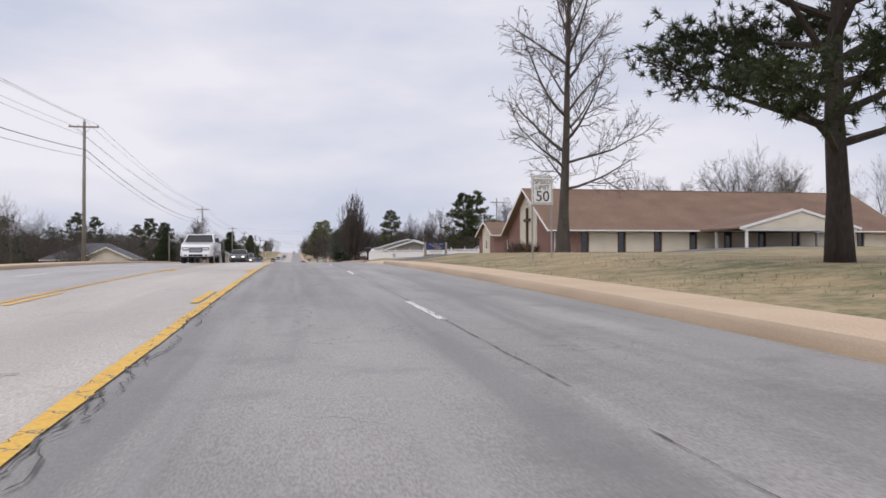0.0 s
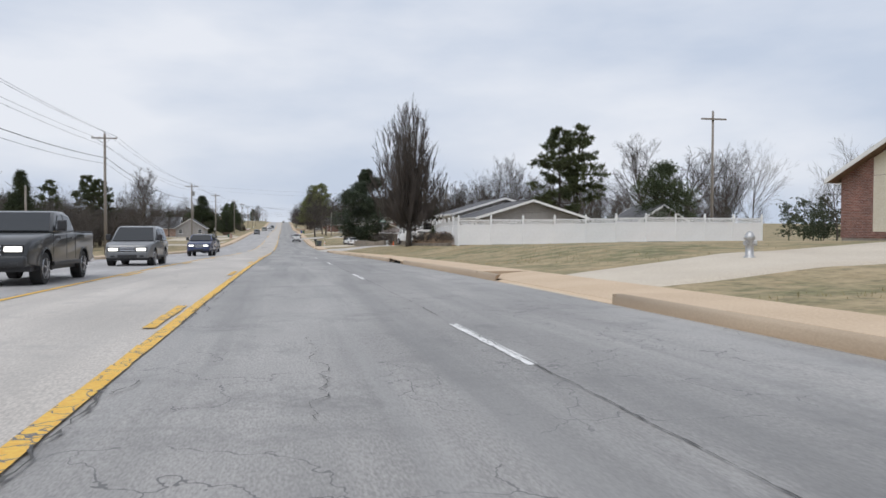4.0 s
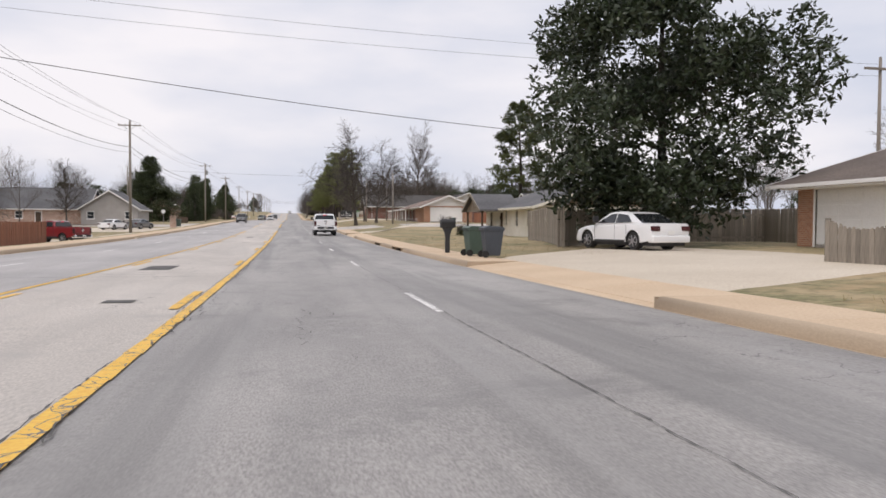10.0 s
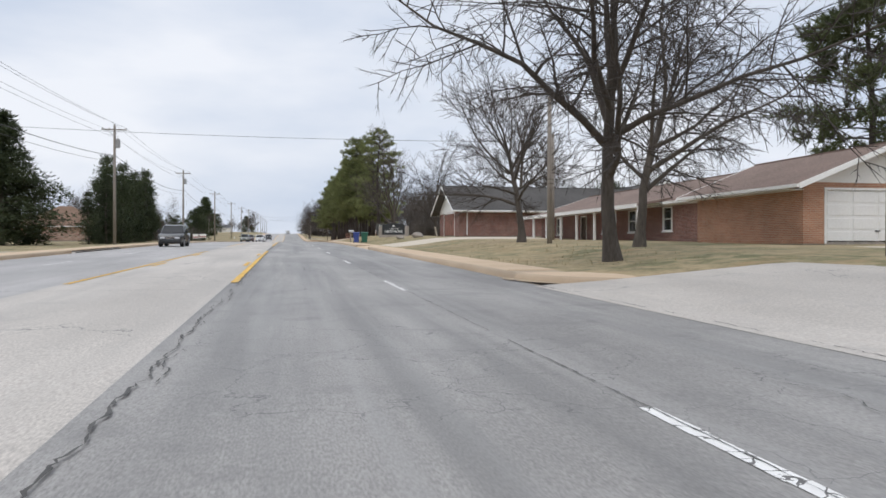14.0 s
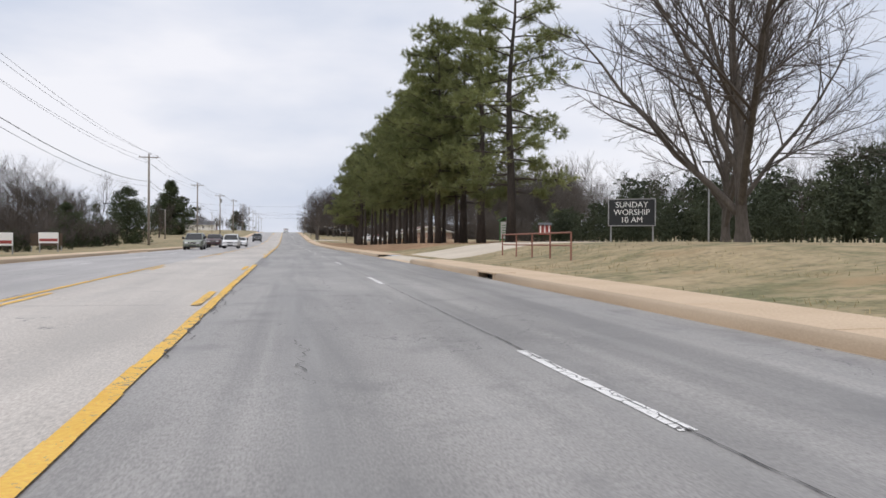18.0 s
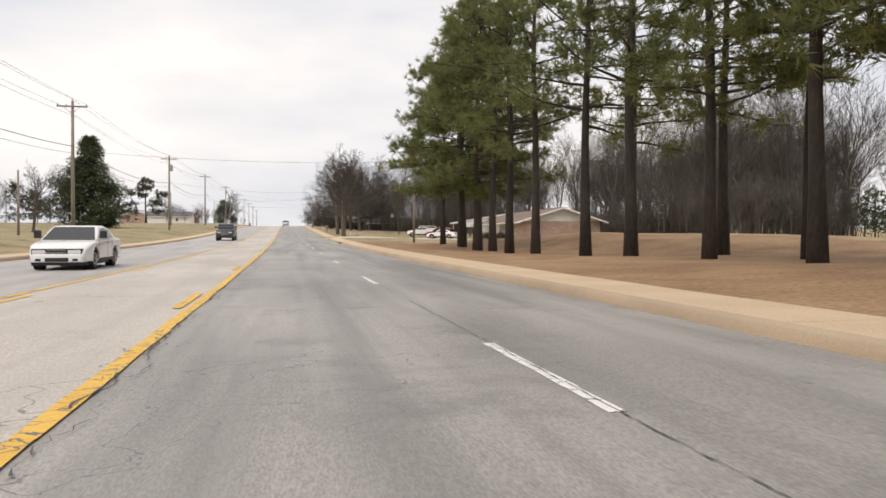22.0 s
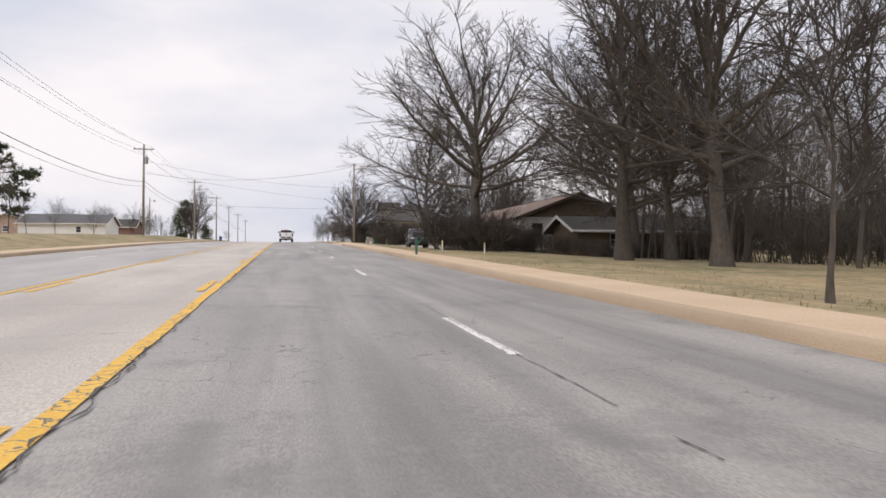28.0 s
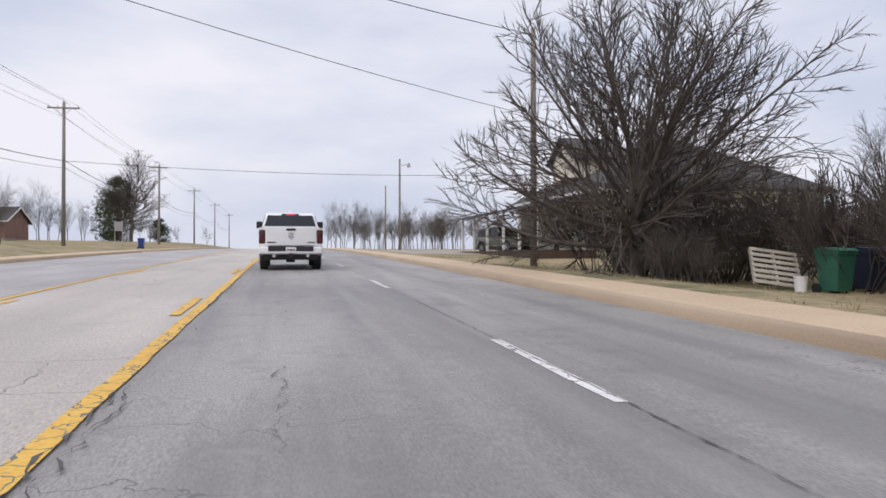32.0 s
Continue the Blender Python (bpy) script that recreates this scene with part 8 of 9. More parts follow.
vehicle("pickup", "p_brown", "pickup_truck", "brown pickup truck in traffic", on_road(-9.2, 477, 180))
vehicle("sedan", "p_white", "car", "white saloon car in traffic", on_road(-6.7, 493, 180))
vehicle("suv", "p_white", "car", "white utility car in the inner lane", on_road(-6.5, 468.5, 180))
vehicle("ram", "p_dark", "pickup_truck", "black pickup truck in the inner lane", on_road(-6.55, 556.7, 180))
vehicle("sedan", "p_white", "car", "white saloon car parked in the drive", at(13.1, 223.0, 14, .06), group="parked vehicles")
vehicle("sedan", "p_white", "car", "white saloon car parked before the carport", at(24.3, 581.5, 62, .06), group="parked vehicles")
vehicle("suv", "p_red", "car", "dark red van parked in the drive", at(25.4, 588.6, 60, .06), group="parked vehicles")
vehicle("pickup", "p_white", "pickup_truck", "white work truck with a ladder rack", at(24.4, 600, 82, .06), group="parked vehicles", rack=True)
vehicle("ram", "p_dark", "pickup_truck", "dark pickup truck parked by the house", at(13.3, 679.2, 174, .07), group="parked vehicles")
vehicle("suv", "p_green", "car", "dark green off-roader parked by the porch", at(14.6, 743, 200, .05), group="parked vehicles")
vehicle("pickup", "p_red", "pickup_truck", "red pickup truck parked across the road", at(-18.5, 262, 60, .05), group="parked vehicles")
vehicle("sedan", "p_white", "car", "white car parked on the lot", at(-23.5, 306, -20, .05), group="parked vehicles")
vehicle("sedan", "p_grey", "car", "silver car parked on the lot", at(-21, 311, -20, .05), group="parked vehicles")

# trailer behind the white pickup
tr = thing("trailer", "black open utility trailer with wire sides", "trailer", on_road(-5.95, 59.2, 180), "vehicles on the road")
part("floor", Shape().box(-.85, .85, -1.7, 1.5, .5, .58), M["trailer"], tr)
part("tongue", Shape().beam((0, 1.5, .5), (0, 2.7, .5), .1, .1), M["trailer"], tr)
for x in (-.85, .85):
    for y in (-1.7, -.6, .5, 1.5):
        part("post", Shape().box(x - .03, x + .03, y - .03, y + .03, .58, 1.5), M["trailer"], tr)
    for z in (.62, .7, .78, .86, 1.44):
        part("rail", Shape().box(x - .015, x + .015, -1.7, 1.5, z, z + .07), M["trailer"], tr)
    w_ = part("wheel", Shape().disc((0, 0, 0), .36, .22, "x", 22), M["rubber"], tr, bevel=.02, m=pose(x * 1.12, -.1, .36))
    part("rim", Shape().disc((math.copysign(.08, x), 0, 0), .2, .08, "x", 16), M["galv"], w_)
    part("mudguard", Shape().tube([(x * 1.12, -.1 + .45 * math.cos(a), .36 + .45 * math.sin(a)) for a in (.1, .8, 1.57, 2.3, 3.0)], [.05] * 5, 6), M["trailer"], tr)
part("front_rail", Shape().box(-.85, .85, 1.47, 1.5, .58, .95).box(-.85, .85, 1.47, 1.5, 1.4, 1.47), M["trailer"], tr)

# motorhome
mh = thing("motorhome", "white motorhome with dark swirls, nose away from the road", "motorhome", at(17.2, 171.7, 9, .05) @ Matrix.Diagonal((1.04, .86, 1.04, 1)), "parked vehicles")
part("body", Shape().prism([(-4.95, .62), (-4.95, 3.05), (-4.8, 3.2), (4.1, 3.25), (4.9, 2.95), (5.0, 2.5), (4.75, 2.12), (3.6, 2.05), (3.6, .6), (2.3, .5), (-.9, .5), (-1.1, .62), (-2.6, .62), (-2.8, .5), (-4.0, .55)], -1.22, 1.22, "x"), M["vinyl"], mh, bevel=.06)
part("cab", Shape().prism([(3.55, .5), (3.55, 2.06), (4.3, 2.03), (4.85, 1.42), (5.55, 1.2), (5.7, .95), (5.7, .5)] + arch(4.75, .4, .47, .5), -1.0, 1.0, "x"), M["vinyl"], mh, bevel=.05)
for sx in (-1, 1):
    part("cab_window", plate4([(sx * 1.003, 3.75, 1.42), (sx * 1.003, 3.75, 1.92), (sx * 1.003, 4.25, 1.92), (sx * 1.003, 4.65, 1.45)], (sx, 0, 0), .012), M["car_glass"], mh)
    for wy in (4.75, -1.85):
        w_ = part("wheel", Shape().disc((0, 0, 0), .4, .3, "x", 24), M["rubber"], mh, bevel=.02, m=pose(sx * .98, wy, .4))
        part("rim", Shape().disc((sx * .13, 0, 0), .25, .06, "x", 18).disc((sx * .16, 0, 0), .1, .06, "x", 12), M["alloy"], w_)
    for y0, y1, z0, z1 in ((2.7, 3.1, 1.45, 2.4), (1.75, 2.15, 1.55, 2.45), (-1.4, -.8, 1.5, 2.35), (-4.2, -3.6, 1.7, 2.3)):
        part("window", plate4([(sx * 1.222, y0, z0), (sx * 1.222, y1, z0), (sx * 1.222, y1, z1), (sx * 1.222, y0, z1)], (sx, 0, 0), .02), M["car_glass"], mh, "dark rounded window", bevel=.008)
part("cab_over_window", plate4([(-.85, 4.9, 2.45), (.85, 4.9, 2.45), (.8, 4.92, 2.85), (-.8, 4.92, 2.85)], (0, 1, .1), .03), M["car_glass"], mh)
part("slide_out", Shape().box(-1.55, -1.2, -.3, 1.5, .95, 2.9), M["vinyl"], mh, "slide-out room", bevel=.03)
part("slide_window", Shape().box(-1.57, -1.55, -.05, .5, 1.5, 2.3), M["car_glass"], mh)
part("awning", Shape().tube([(-1.32, -3.9, 3.02), (-1.32, 3.6, 3.05)], [.09, .09], 10), M["black"], mh, "rolled dark awning")
part("rear_window", plate4([(-.5, -4.955, 1.95), (.6, -4.955, 1.95), (.6, -4.955, 2.7), (-.5, -4.955, 2.7)], (0, -1, 0), .02), M["car_glass"], mh)
part("air_unit", Shape().box(-.5, .5, -.6, .5, 3.2, 3.48).box(-.35, .35, -3.4, -2.6, 3.18, 3.38), M["white"], mh, bevel=.08)
part("ladder", Shape().beam((.78, -5.02, .8), (.78, -5.02, 3.3), .04, .04).beam((1.08, -5.02, .8), (1.08, -5.02, 3.3), .04, .04), M["metal"], mh)
for k in range(7):
    part("rung", Shape().beam((.78, -5.02, .95 + .34 * k), (1.08, -5.02, .95 + .34 * k), .03, .03), M["metal"], mh)
part("rear_bumper", Shape().box(-1.2, 1.2, -5.1, -4.9, .5, .66), M["vinyl"], mh, bevel=.03)
for sx in (-1, 1):
    part("tail_lamp", Shape().box(sx * 1.02 - .08, sx * 1.02 + .08, -4.985, -4.95, .95, 1.2), M["tail"], mh, bevel=.01)
for k, (a0, a1, r0, cy, cz, t) in enumerate(((2.2, 4.4, .95, -1.6, 1.5, .14), (2.0, 4.6, .7, -1.6, 1.5, .09), (.2, 2.2, 1.3, 2.2, .8, .1), (3.3, 5.0, 1.1, -3.0, 2.3, .09))):
    pts = [(cy + r0 * 1.25 * math.cos(a0 + (a1 - a0) * j / 10), cz + r0 * .75 * math.sin(a0 + (a1 - a0) * j / 10)) for j in range(11)]
    s = Shape()
    for (ya, za), (yb, zb) in zip(pts, pts[1:]):
        s.beam((-1.228, ya, za), (-1.228, yb, zb), .012, t)
    part("stripe", s, M["p_grey"] if k % 2 else M["p_dark"], mh, "dark painted swirl")
part("stripe", Shape().prism([(-1.2, 1.55), (.0, 1.5), (1.2, 1.75), (1.2, 1.85), (0, 1.66), (-1.2, 1.75)], -4.962, -4.952, "y"), M["p_grey"], mh, "dark painted swirl")
part("name_mark", Shape().box(-1.228, -1.222, -4.2, -3.0, 2.62, 2.72).box(-1.228, -1.222, -4.0, -3.3, 2.5, 2.57), M["p_dark"], mh)


# ---------------------------------------------------------------- fences
def board_fence(name, label, pts, h, w, material, cap="flat", t=.02, gap=.004, rails=True, post_every=2.4):
    """Upright boards, one object each, on rails and posts; pts: the line of the fence."""
    f = tagged(new(name), label, "fence")
    x0, y0 = pts[0]
    z0 = ground_z(x0, y0)
    f.matrix_basis = pose(x0, y0, z0)
    r = random.Random(len(pts) + int(x0 * 7))
    made = {}
    count = 0
    for (ax, ay), (bx, by) in zip(pts, pts[1:]):
        ln = math.hypot(bx - ax, by - ay)
        n = max(1, round(ln / w))
        ang = math.degrees(math.atan2(by - ay, bx - ax))
        for i in range(n):
            u = (i + .5) / n
            x, y = ax + (bx - ax) * u, ay + (by - ay) * u
            hh = h
            if cap == "scallop":
                hh = h - .22 * math.sin(math.pi * ((u * ln / 2.4) % 1.0))
            key = (round(hh, 1 if cap != "scallop" else 2), r.randrange(3))
            if key not in made:
                top = hh + (key[1] - 1) * .012
                s = Shape()
                if cap == "flat":
                    s.box(-w / 2 + gap, w / 2 - gap, -t / 2, t / 2, .03, top)
                else:
                    s.prism([(-w / 2 + gap, .03), (w / 2 - gap, .03), (w / 2 - gap, top - .06), (w * .2, top), (-w * .2, top), (-w / 2 + gap, top - .06)], -t / 2, t / 2)
                made[key] = mesh_of("board", s, M[material])
            ob = new("board", made[key])
            ob.parent = f
            ob.matrix_basis = pose(x - x0, y - y0, ground_z(x, y) - z0, r.uniform(-1.0, 1.0), r.uniform(-.9, .9), ang)
            count += 1
        m_ = pose(ax - x0, ay - y0, 0, 0, 0, ang)
        k = max(1, round(ln / post_every))
        for j in range(k + 1):
            x, y = ax + (bx - ax) * j / k, ay + (by - ay) * j / k
            part("post", Shape().box(-.05, .05, .02, .11, -.3, h + .02), M[material], f, m=pose(x - x0, y - y0, ground_z(x, y) - z0, 0, 0, ang))
        if rails:
            for zz in (.25, h - .3):
                part("rail", Shape().beam((ax - x0 - .03 * math.sin(radians(ang)), ay - y0, ground_z(ax, ay) - z0 + zz), (bx - x0 - .03 * math.sin(radians(ang)), by - y0, ground_z(bx, by) - z0 + zz), .04, .09), M[material], f)
    return f


board_fence("scalloped_fence", "low weathered wooden fence with scalloped top", [(12.7, 211.5), (12.8, 191.5), (15.5, 191.0), (17.2, 197.5)], 1.05, .14, "fence_wood", "scallop")
board_fence("privacy_fence", "tall weathered wooden privacy fence", [(17.2, 197.6), (30, 200.0), (44, 202.5)], 2.1, .16, "fence_wood", "dog")
board_fence("privacy_fence", "tall weathered wooden fence by the drive", [(15.2, 242.0), (12.1, 227.6)], 1.8, .16, "fence_wood", "dog")
board_fence("privacy_fence", "grey wooden fence behind the white car", [(12.2, 228.2), (17, 229.6), (24, 230.2), (24, 219)], 1.7, .16, "fence_wood", "dog")
board_fence("red_fence", "red-stained wooden fence beside the garage", [(28.3, 309), (37, 308.6)], 1.5, .18, "fence_red")
board_fence("red_fence", "red-brown wooden fence across the road", [(-15.6, 222), (-15.7, 250)], 1.5, .17, "fence_red")
board_fence("red_fence", "long red-brown fence at a house", [(-36, 262), (-30, 275)], 1.4, .2, "fence_red")

# white vinyl fence with lattice along its top
vf = tagged(new("vinyl_fence"), "white vinyl fence with lattice top and capped posts", "fence")
vf.matrix_basis = pose(13.6, 141, ground_z(13.6, 141))
vz = ground_z(13.6, 141)
VP_ = [(13.7, 141), (13.4, 138.6), (13.1, 136.2), (12.9, 133.8), (12.7, 131.4), (12.5, 129.0), (12.4, 126.8)] + [(12.4 + 2.4 * k, 126.8 - .05 * k) for k in range(1, 11)]
panel_me = {}
for k, (x, y) in enumerate(VP_):
    zz = ground_z(x, y) - vz
    p = part("post", Shape().box(-.065, .065, -.065, .065, -.2, 1.92).box(-.085, .085, -.085, .085, 1.92, 1.97), M["vinyl"], vf, m=pose(x - 13.6, y - 141, zz), bevel=.008)
    part("cap", Shape().tube([(0, 0, 1.97), (0, 0, 2.02), (0, 0, 2.09), (0, 0, 2.16)], [.05, .085, .07, .01], 10), M["vinyl"], p, smooth=True)
    if k + 1 < len(VP_):
        bx, by = VP_[k + 1]
        ln = math.hypot(bx - x, by - y)
        ang = math.degrees(math.atan2(by - y, bx - x))
        zb = ground_z(bx, by) - vz
        pm = pose(x - 13.6, y - 141, zz) @ pose(0, 0, 0, 0, -math.degrees(math.atan2(zb - zz, ln)) * 0, ang)
        s = Shape().box(.06, ln - .06, -.02, .02, .06, 1.42).box(.06, ln - .06, -.035, .035, 1.40, 1.5).box(.06, ln - .06, -.035, .035, 1.76, 1.84).box(.06, ln - .06, -.035, .035, .04, .16)
        pn = part("panel", s, M["vinyl"], vf, m=pm, bevel=.004)
        lat = Shape()
        q = .06
        while q < ln - .3:
            lat.beam((q, -.008, 1.49), (min(ln - .06, q + .27), -.008, 1.77), .012, .03)
            lat.beam((min(ln - .06, q + .27), .008, 1.49), (q, .008, 1.77), .012, .03)
            q += .12
        part("lattice", lat, M["vinyl"], pn)
# chain of stones edging the flower bed
M["bed_stone"] = mat("brown_edging_stone", (0.15, 0.125, 0.10), (0.25, 0.21, 0.17), rough=0.95, scale=2, fine=20, bump=0.5, rnd=0.25)
bed = thing("flower_bed", "flower bed with a low stone edge and dry stems", "flower bed", pose(13.0, 136, ground_z(13, 136)))
r_ = random.Random(9)
for k in range(26):
    y = -7.8 + .62 * k
    s = Shape().box(-.14, .14, -.28, .28, -.1, .2)
    part("stone", s, M["bed_stone"], bed, bevel=.05, m=pose(-.95 + .04 * math.sin(k), y, ground_z(12.1, 136 + y) - ground_z(13, 136), 0, 0, r_.uniform(-6, 6)))
part("soil", Shape().box(-.8, .45, -7.8, 8, -.2, .2), M["straw"], bed, "brown mulch")


# ---------------------------------------------------------------- roadside things
def wheelie(x, y, rz, m_, label, h=1.05):
    b = thing("wheeled_bin", label, "bin", at(x, y, rz), "wheeled bins")
    s = Shape()
    vs = []
    for z, w, d in ((.06, .23, .24), (h - .1, .29, .34)):
        vs += [(-w, -d, z), (w, -d, z), (w, d, z), (-w, d, z)]
    s.add(vs, [(0, 1, 2, 3), (4, 5, 6, 7), (0, 1, 5, 4), (1, 2, 6, 5), (2, 3, 7, 6), (3, 0, 4, 7)])
    part("body", s, M[m_], b, bevel=.03)
    part("rim", Shape().box(-.31, .31, -.36, .36, h - .13, h - .07), M[m_], b, bevel=.015)
    part("lid", Shape().prism([(-.37, h - .07), (.38, h - .07), (.38, h - .03), (.2, h + .04), (-.3, h + .01), (-.37, h - .04)], -.32, .32, "x"), M[m_], b, bevel=.015)
    part("handle", Shape().tube([(-.24, .42, h - .1), (.24, .42, h - .1)], [.018, .018], 6), M["black"], b)
    for sx in (-1, 1):
        part("wheel", Shape().disc((sx * .27, .3, .12), .12, .06, "x", 14), M["rubber"], b)
    part("label", Shape().box(-.13, .13, -.335, -.328, h * .62, h * .72), M["sign_white"], b, "pale sticker", m=pose(0, .018, 0, -5))


for row in [(6.75, 222.3, 100, "olive_plastic", "green wheeled bin at the kerb"), (7.0, 220.8, 92, "slate_plastic", "slate-coloured wheeled bin at the kerb"), (20.3, 288, 0, "dark_green_plastic", "green wheeled bin by the drive"),
            (18.9, 164.3, 170, "green_plastic", "green bin by the corner of the grey house"),
            (6.75, 358.3, -8, "blue_plastic", "blue wheeled bin on the pavement"), (7.5, 357.7, 4, "green_plastic", "green wheeled bin beside the blue one"), (12.7, 709.9, 10, "green_plastic", "green wheeled bin by the hedge"), (13.9, 710.2, 2, "navy_plastic", "navy wheeled bin by the hedge"),
            (-15.0, 306, 170, "dark_green_plastic", "green wheeled bin across the road"), (-16.4, 316, 180, "green_plastic", "green wheeled bin across the road"), (-13.6, 773, 180, "blue_plastic", "blue wheeled bin at the far kerb"), (32.3, 587, 0, "green_plastic", "green bin under the carport")]:
    wheelie(*row)


def moulded_mailbox(x, y, rz, label):
    """A one-piece plastic post with a box on top."""
    b = thing("mailbox", label, "mailbox", at(x, y, rz), "mailboxes")
    part("post", Shape().prism([(-.09, 0), (.09, 0), (.09, .62), (.11, .78), (.2, .98), (.24, 1.06), (-.24, 1.06), (-.16, .9), (-.1, .72), (-.09, .6)], -.09, .09, "x"), M["black"], b, bevel=.025)
    arc = [(-.15 * math.cos(a * math.pi / 8), 1.22 + .13 * math.sin(a * math.pi / 8)) for a in range(9)]
    part("box", Shape().prism([(-.13, 1.0), *arc, (.13, 1.0)], -.29, .29, "y"), M["black"], b, bevel=.03)
    part("door", Shape().prism([(-.12, 1.02), *[(p * .9, q - .01) for p, q in arc], (.12, 1.02)], -.312, -.29, "y"), M["black"], b, bevel=.008)
    part("flag", Shape().box(.152, .165, -.16, .02, 1.22, 1.27).box(.152, .165, -.2, -.12, 1.2, 1.29), M["red_paint"], b, "red flag")
    part("number", Shape().box(-.07, .07, -.32, -.312, 1.2, 1.25), M["sign_white"], b, "pale number strip")


def post_mailbox(x, y, rz, label, post="pole_wood", box="white", lean=0.0, h=1.05):
    b = thing("mailbox", label, "mailbox", at(x, y, rz) @ pose(0, 0, 0, -lean, 0, 0), "mailboxes")
    part("post", Shape().box(-.05, .05, -.05, .05, -.2, h), M[post], b, bevel=.008)
    part("brace", Shape().beam((0, 0, h - .45), (0, -.3, h - .03), .05, .05), M[post], b)
    arc = [(-.1 * math.cos(a * math.pi / 8), h + .16 + .1 * math.sin(a * math.pi / 8)) for a in range(9)]
    part("box", Shape().prism([(-.1, h), *arc, (.1, h)], -.35, .18, "y"), M[box], b, bevel=.008)
    part("flag", Shape().box(.105, .115, -.05, .1, h + .18, h + .24), M["red_paint"], b)
    part("number", Shape().box(.102, .106, -.25, -.1, h + .08, h + .13), M["black"], b)


moulded_mailbox(7.5, 75.4, 90, "black moulded mailbox post beside the pavement")
moulded_mailbox(6.4, 225.4, 90, "black moulded mailbox at the kerb")
post_mailbox(6.45, 361.6, 80, "grey metal mailbox on a wooden post", box="metal")
post_mailbox(6.12, 638.05, 90, "dark mailbox on a green wrapped post", post="green_plastic", box="black", h=.82)
post_mailbox(5.95, 688.9, 90, "dark mailbox on a leaning wooden post", box="black", lean=14)
post_mailbox(7.4, 603.5, 90, "wooden mailbox on a thick post", box="pole_wood")

# fire hydrants
for x, y, m_ in ((13.1, 169.6, "metal"), (15.4, 385.5, "sign_gold"), (-17.5, 545, "sign_white"), (-16.5, 742, "sign_white"), (12.4, 92.5, "metal")):
    b = thing("fire_hydrant", "short cast-iron fire hydrant in the grass", "hydrant", at(x, y), "fire hydrants")
    part("barrel", Shape().tube([(0, 0, -.1), (0, 0, .05), (0, 0, .06), (0, 0, .5), (0, 0, .52), (0, 0, .6), (0, 0, .7), (0, 0, .74)], [.16, .16, .11, .11, .15, .14, .08, .03], 14), M[m_], b, smooth=True)
    for a in (0, 120, 240):
        part("nozzle", Shape().tube([(.08, 0, .42), (.19, 0, .42)], [.06, .07], 10), M[m_], b, m=pose(0, 0, 0, 0, 0, a + 200))


def board_sign(name, label, m, w, h, z, m_, post="galv", frame=None, posts=True):
    b = thing(name, label, "sign", m)
    part("board", Shape().box(-w / 2, w / 2, -.03, .03, z, z + h), M[m_], b, bevel=.008)
    if posts:
        for sx in (-1, 1):
            part("post", Shape().box(sx * w * .46 - .03, sx * w * .46 + .03, .031, .09, -.4, z + h), M[post], b)
    if frame:
        part("frame", Shape().box(-w / 2 - .04, w / 2 + .04, -.04, .04, z - .04, z).box(-w / 2 - .04, w / 2 + .04, -.04, .04, z + h, z + h + .04).box(-w / 2 - .04, -w / 2, -.04, .04, z, z + h).box(w / 2, w / 2 + .04, -.04, .04, z, z + h), M[frame], b)
    return b


sp_ = board_sign("speed_limit_sign", "white speed limit sign with black figures on steel posts", at(10.45, 30.05, 2), .92, 1.2, 2.28, "sign_white")
part("border", Shape().box(-.43, .43, -.034, -.031, 2.32, 2.345).box(-.43, .43, -.034, -.031, 3.415, 3.44).box(-.43, -.405, -.034, -.031, 2.345, 3.415).box(.405, .43, -.034, -.031, 2.345, 3.415), M["sign_letter"], sp_)
lettering("word", "SPEED", .27, "sign_letter", sp_, pose(0, -.034, 3.22) @ FACE_S)
lettering("word", "LIMIT", .27, "sign_letter", sp_, pose(0, -.034, 2.98) @ FACE_S)
lettering("figure", "50", .62, "sign_letter", sp_, pose(0, -.034, 2.60) @ FACE_S, thick=.008)

cs = thing("church_sign", "brick-based church sign with navy board and white letter strip", "sign", at(15.1, 78.9, -3))
part("base", Shape().box(-1.25, 1.25, -.3, .3, -.4, .34), M["brick_red"], cs, bevel=.01)
part("base_cap", Shape().box(-1.32, 1.32, -.36, .36, .34, .4), M["stone"], cs, bevel=.01)
part("cabinet", Shape().box(-1.05, 1.0, -.16, .16, .4, 1.75), M["black"], cs, bevel=.015)
part("side_post", Shape().box(-1.25, -1.05, -.2, .2, .4, 1.75), M["stone"], cs, bevel=.01)
part("side_post", Shape().box(1.0, 1.2, -.2, .2, .4, 1.75), M["stone"], cs, bevel=.01)
part("board", Shape().box(-1.0, .95, -.185, -.16, .98, 1.7), M["sign_navy"], cs, "navy board")
part("letter_strip", Shape().box(-1.0, .95, -.185, -.16, .46, .94), M["sign_white"], cs, "white letter strip")
lettering("word", "NEW HOPE", .17, "sign_gold", cs, pose(-.3, -.19, 1.56) @ FACE_S)
lettering("word", "HOLINESS", .19, "sign_gold", cs, pose(.02, -.19, 1.34) @ FACE_S)
lettering("word", "CHURCH", .19, "sign_gold", cs, pose(.3, -.19, 1.12) @ FACE_S)
part("word_bar", Shape().box(.3, .8, -.19, -.186, 1.54, 1.6), M["galv"], cs)
lettering("word", "CHRISTMAS BEGINS", .17, "sign_letter", cs, pose(0, -.19, .81) @ FACE_S)
lettering("word", "WITH CHRIST", .17, "sign_letter", cs, pose(.05, -.19, .59) @ FACE_S)

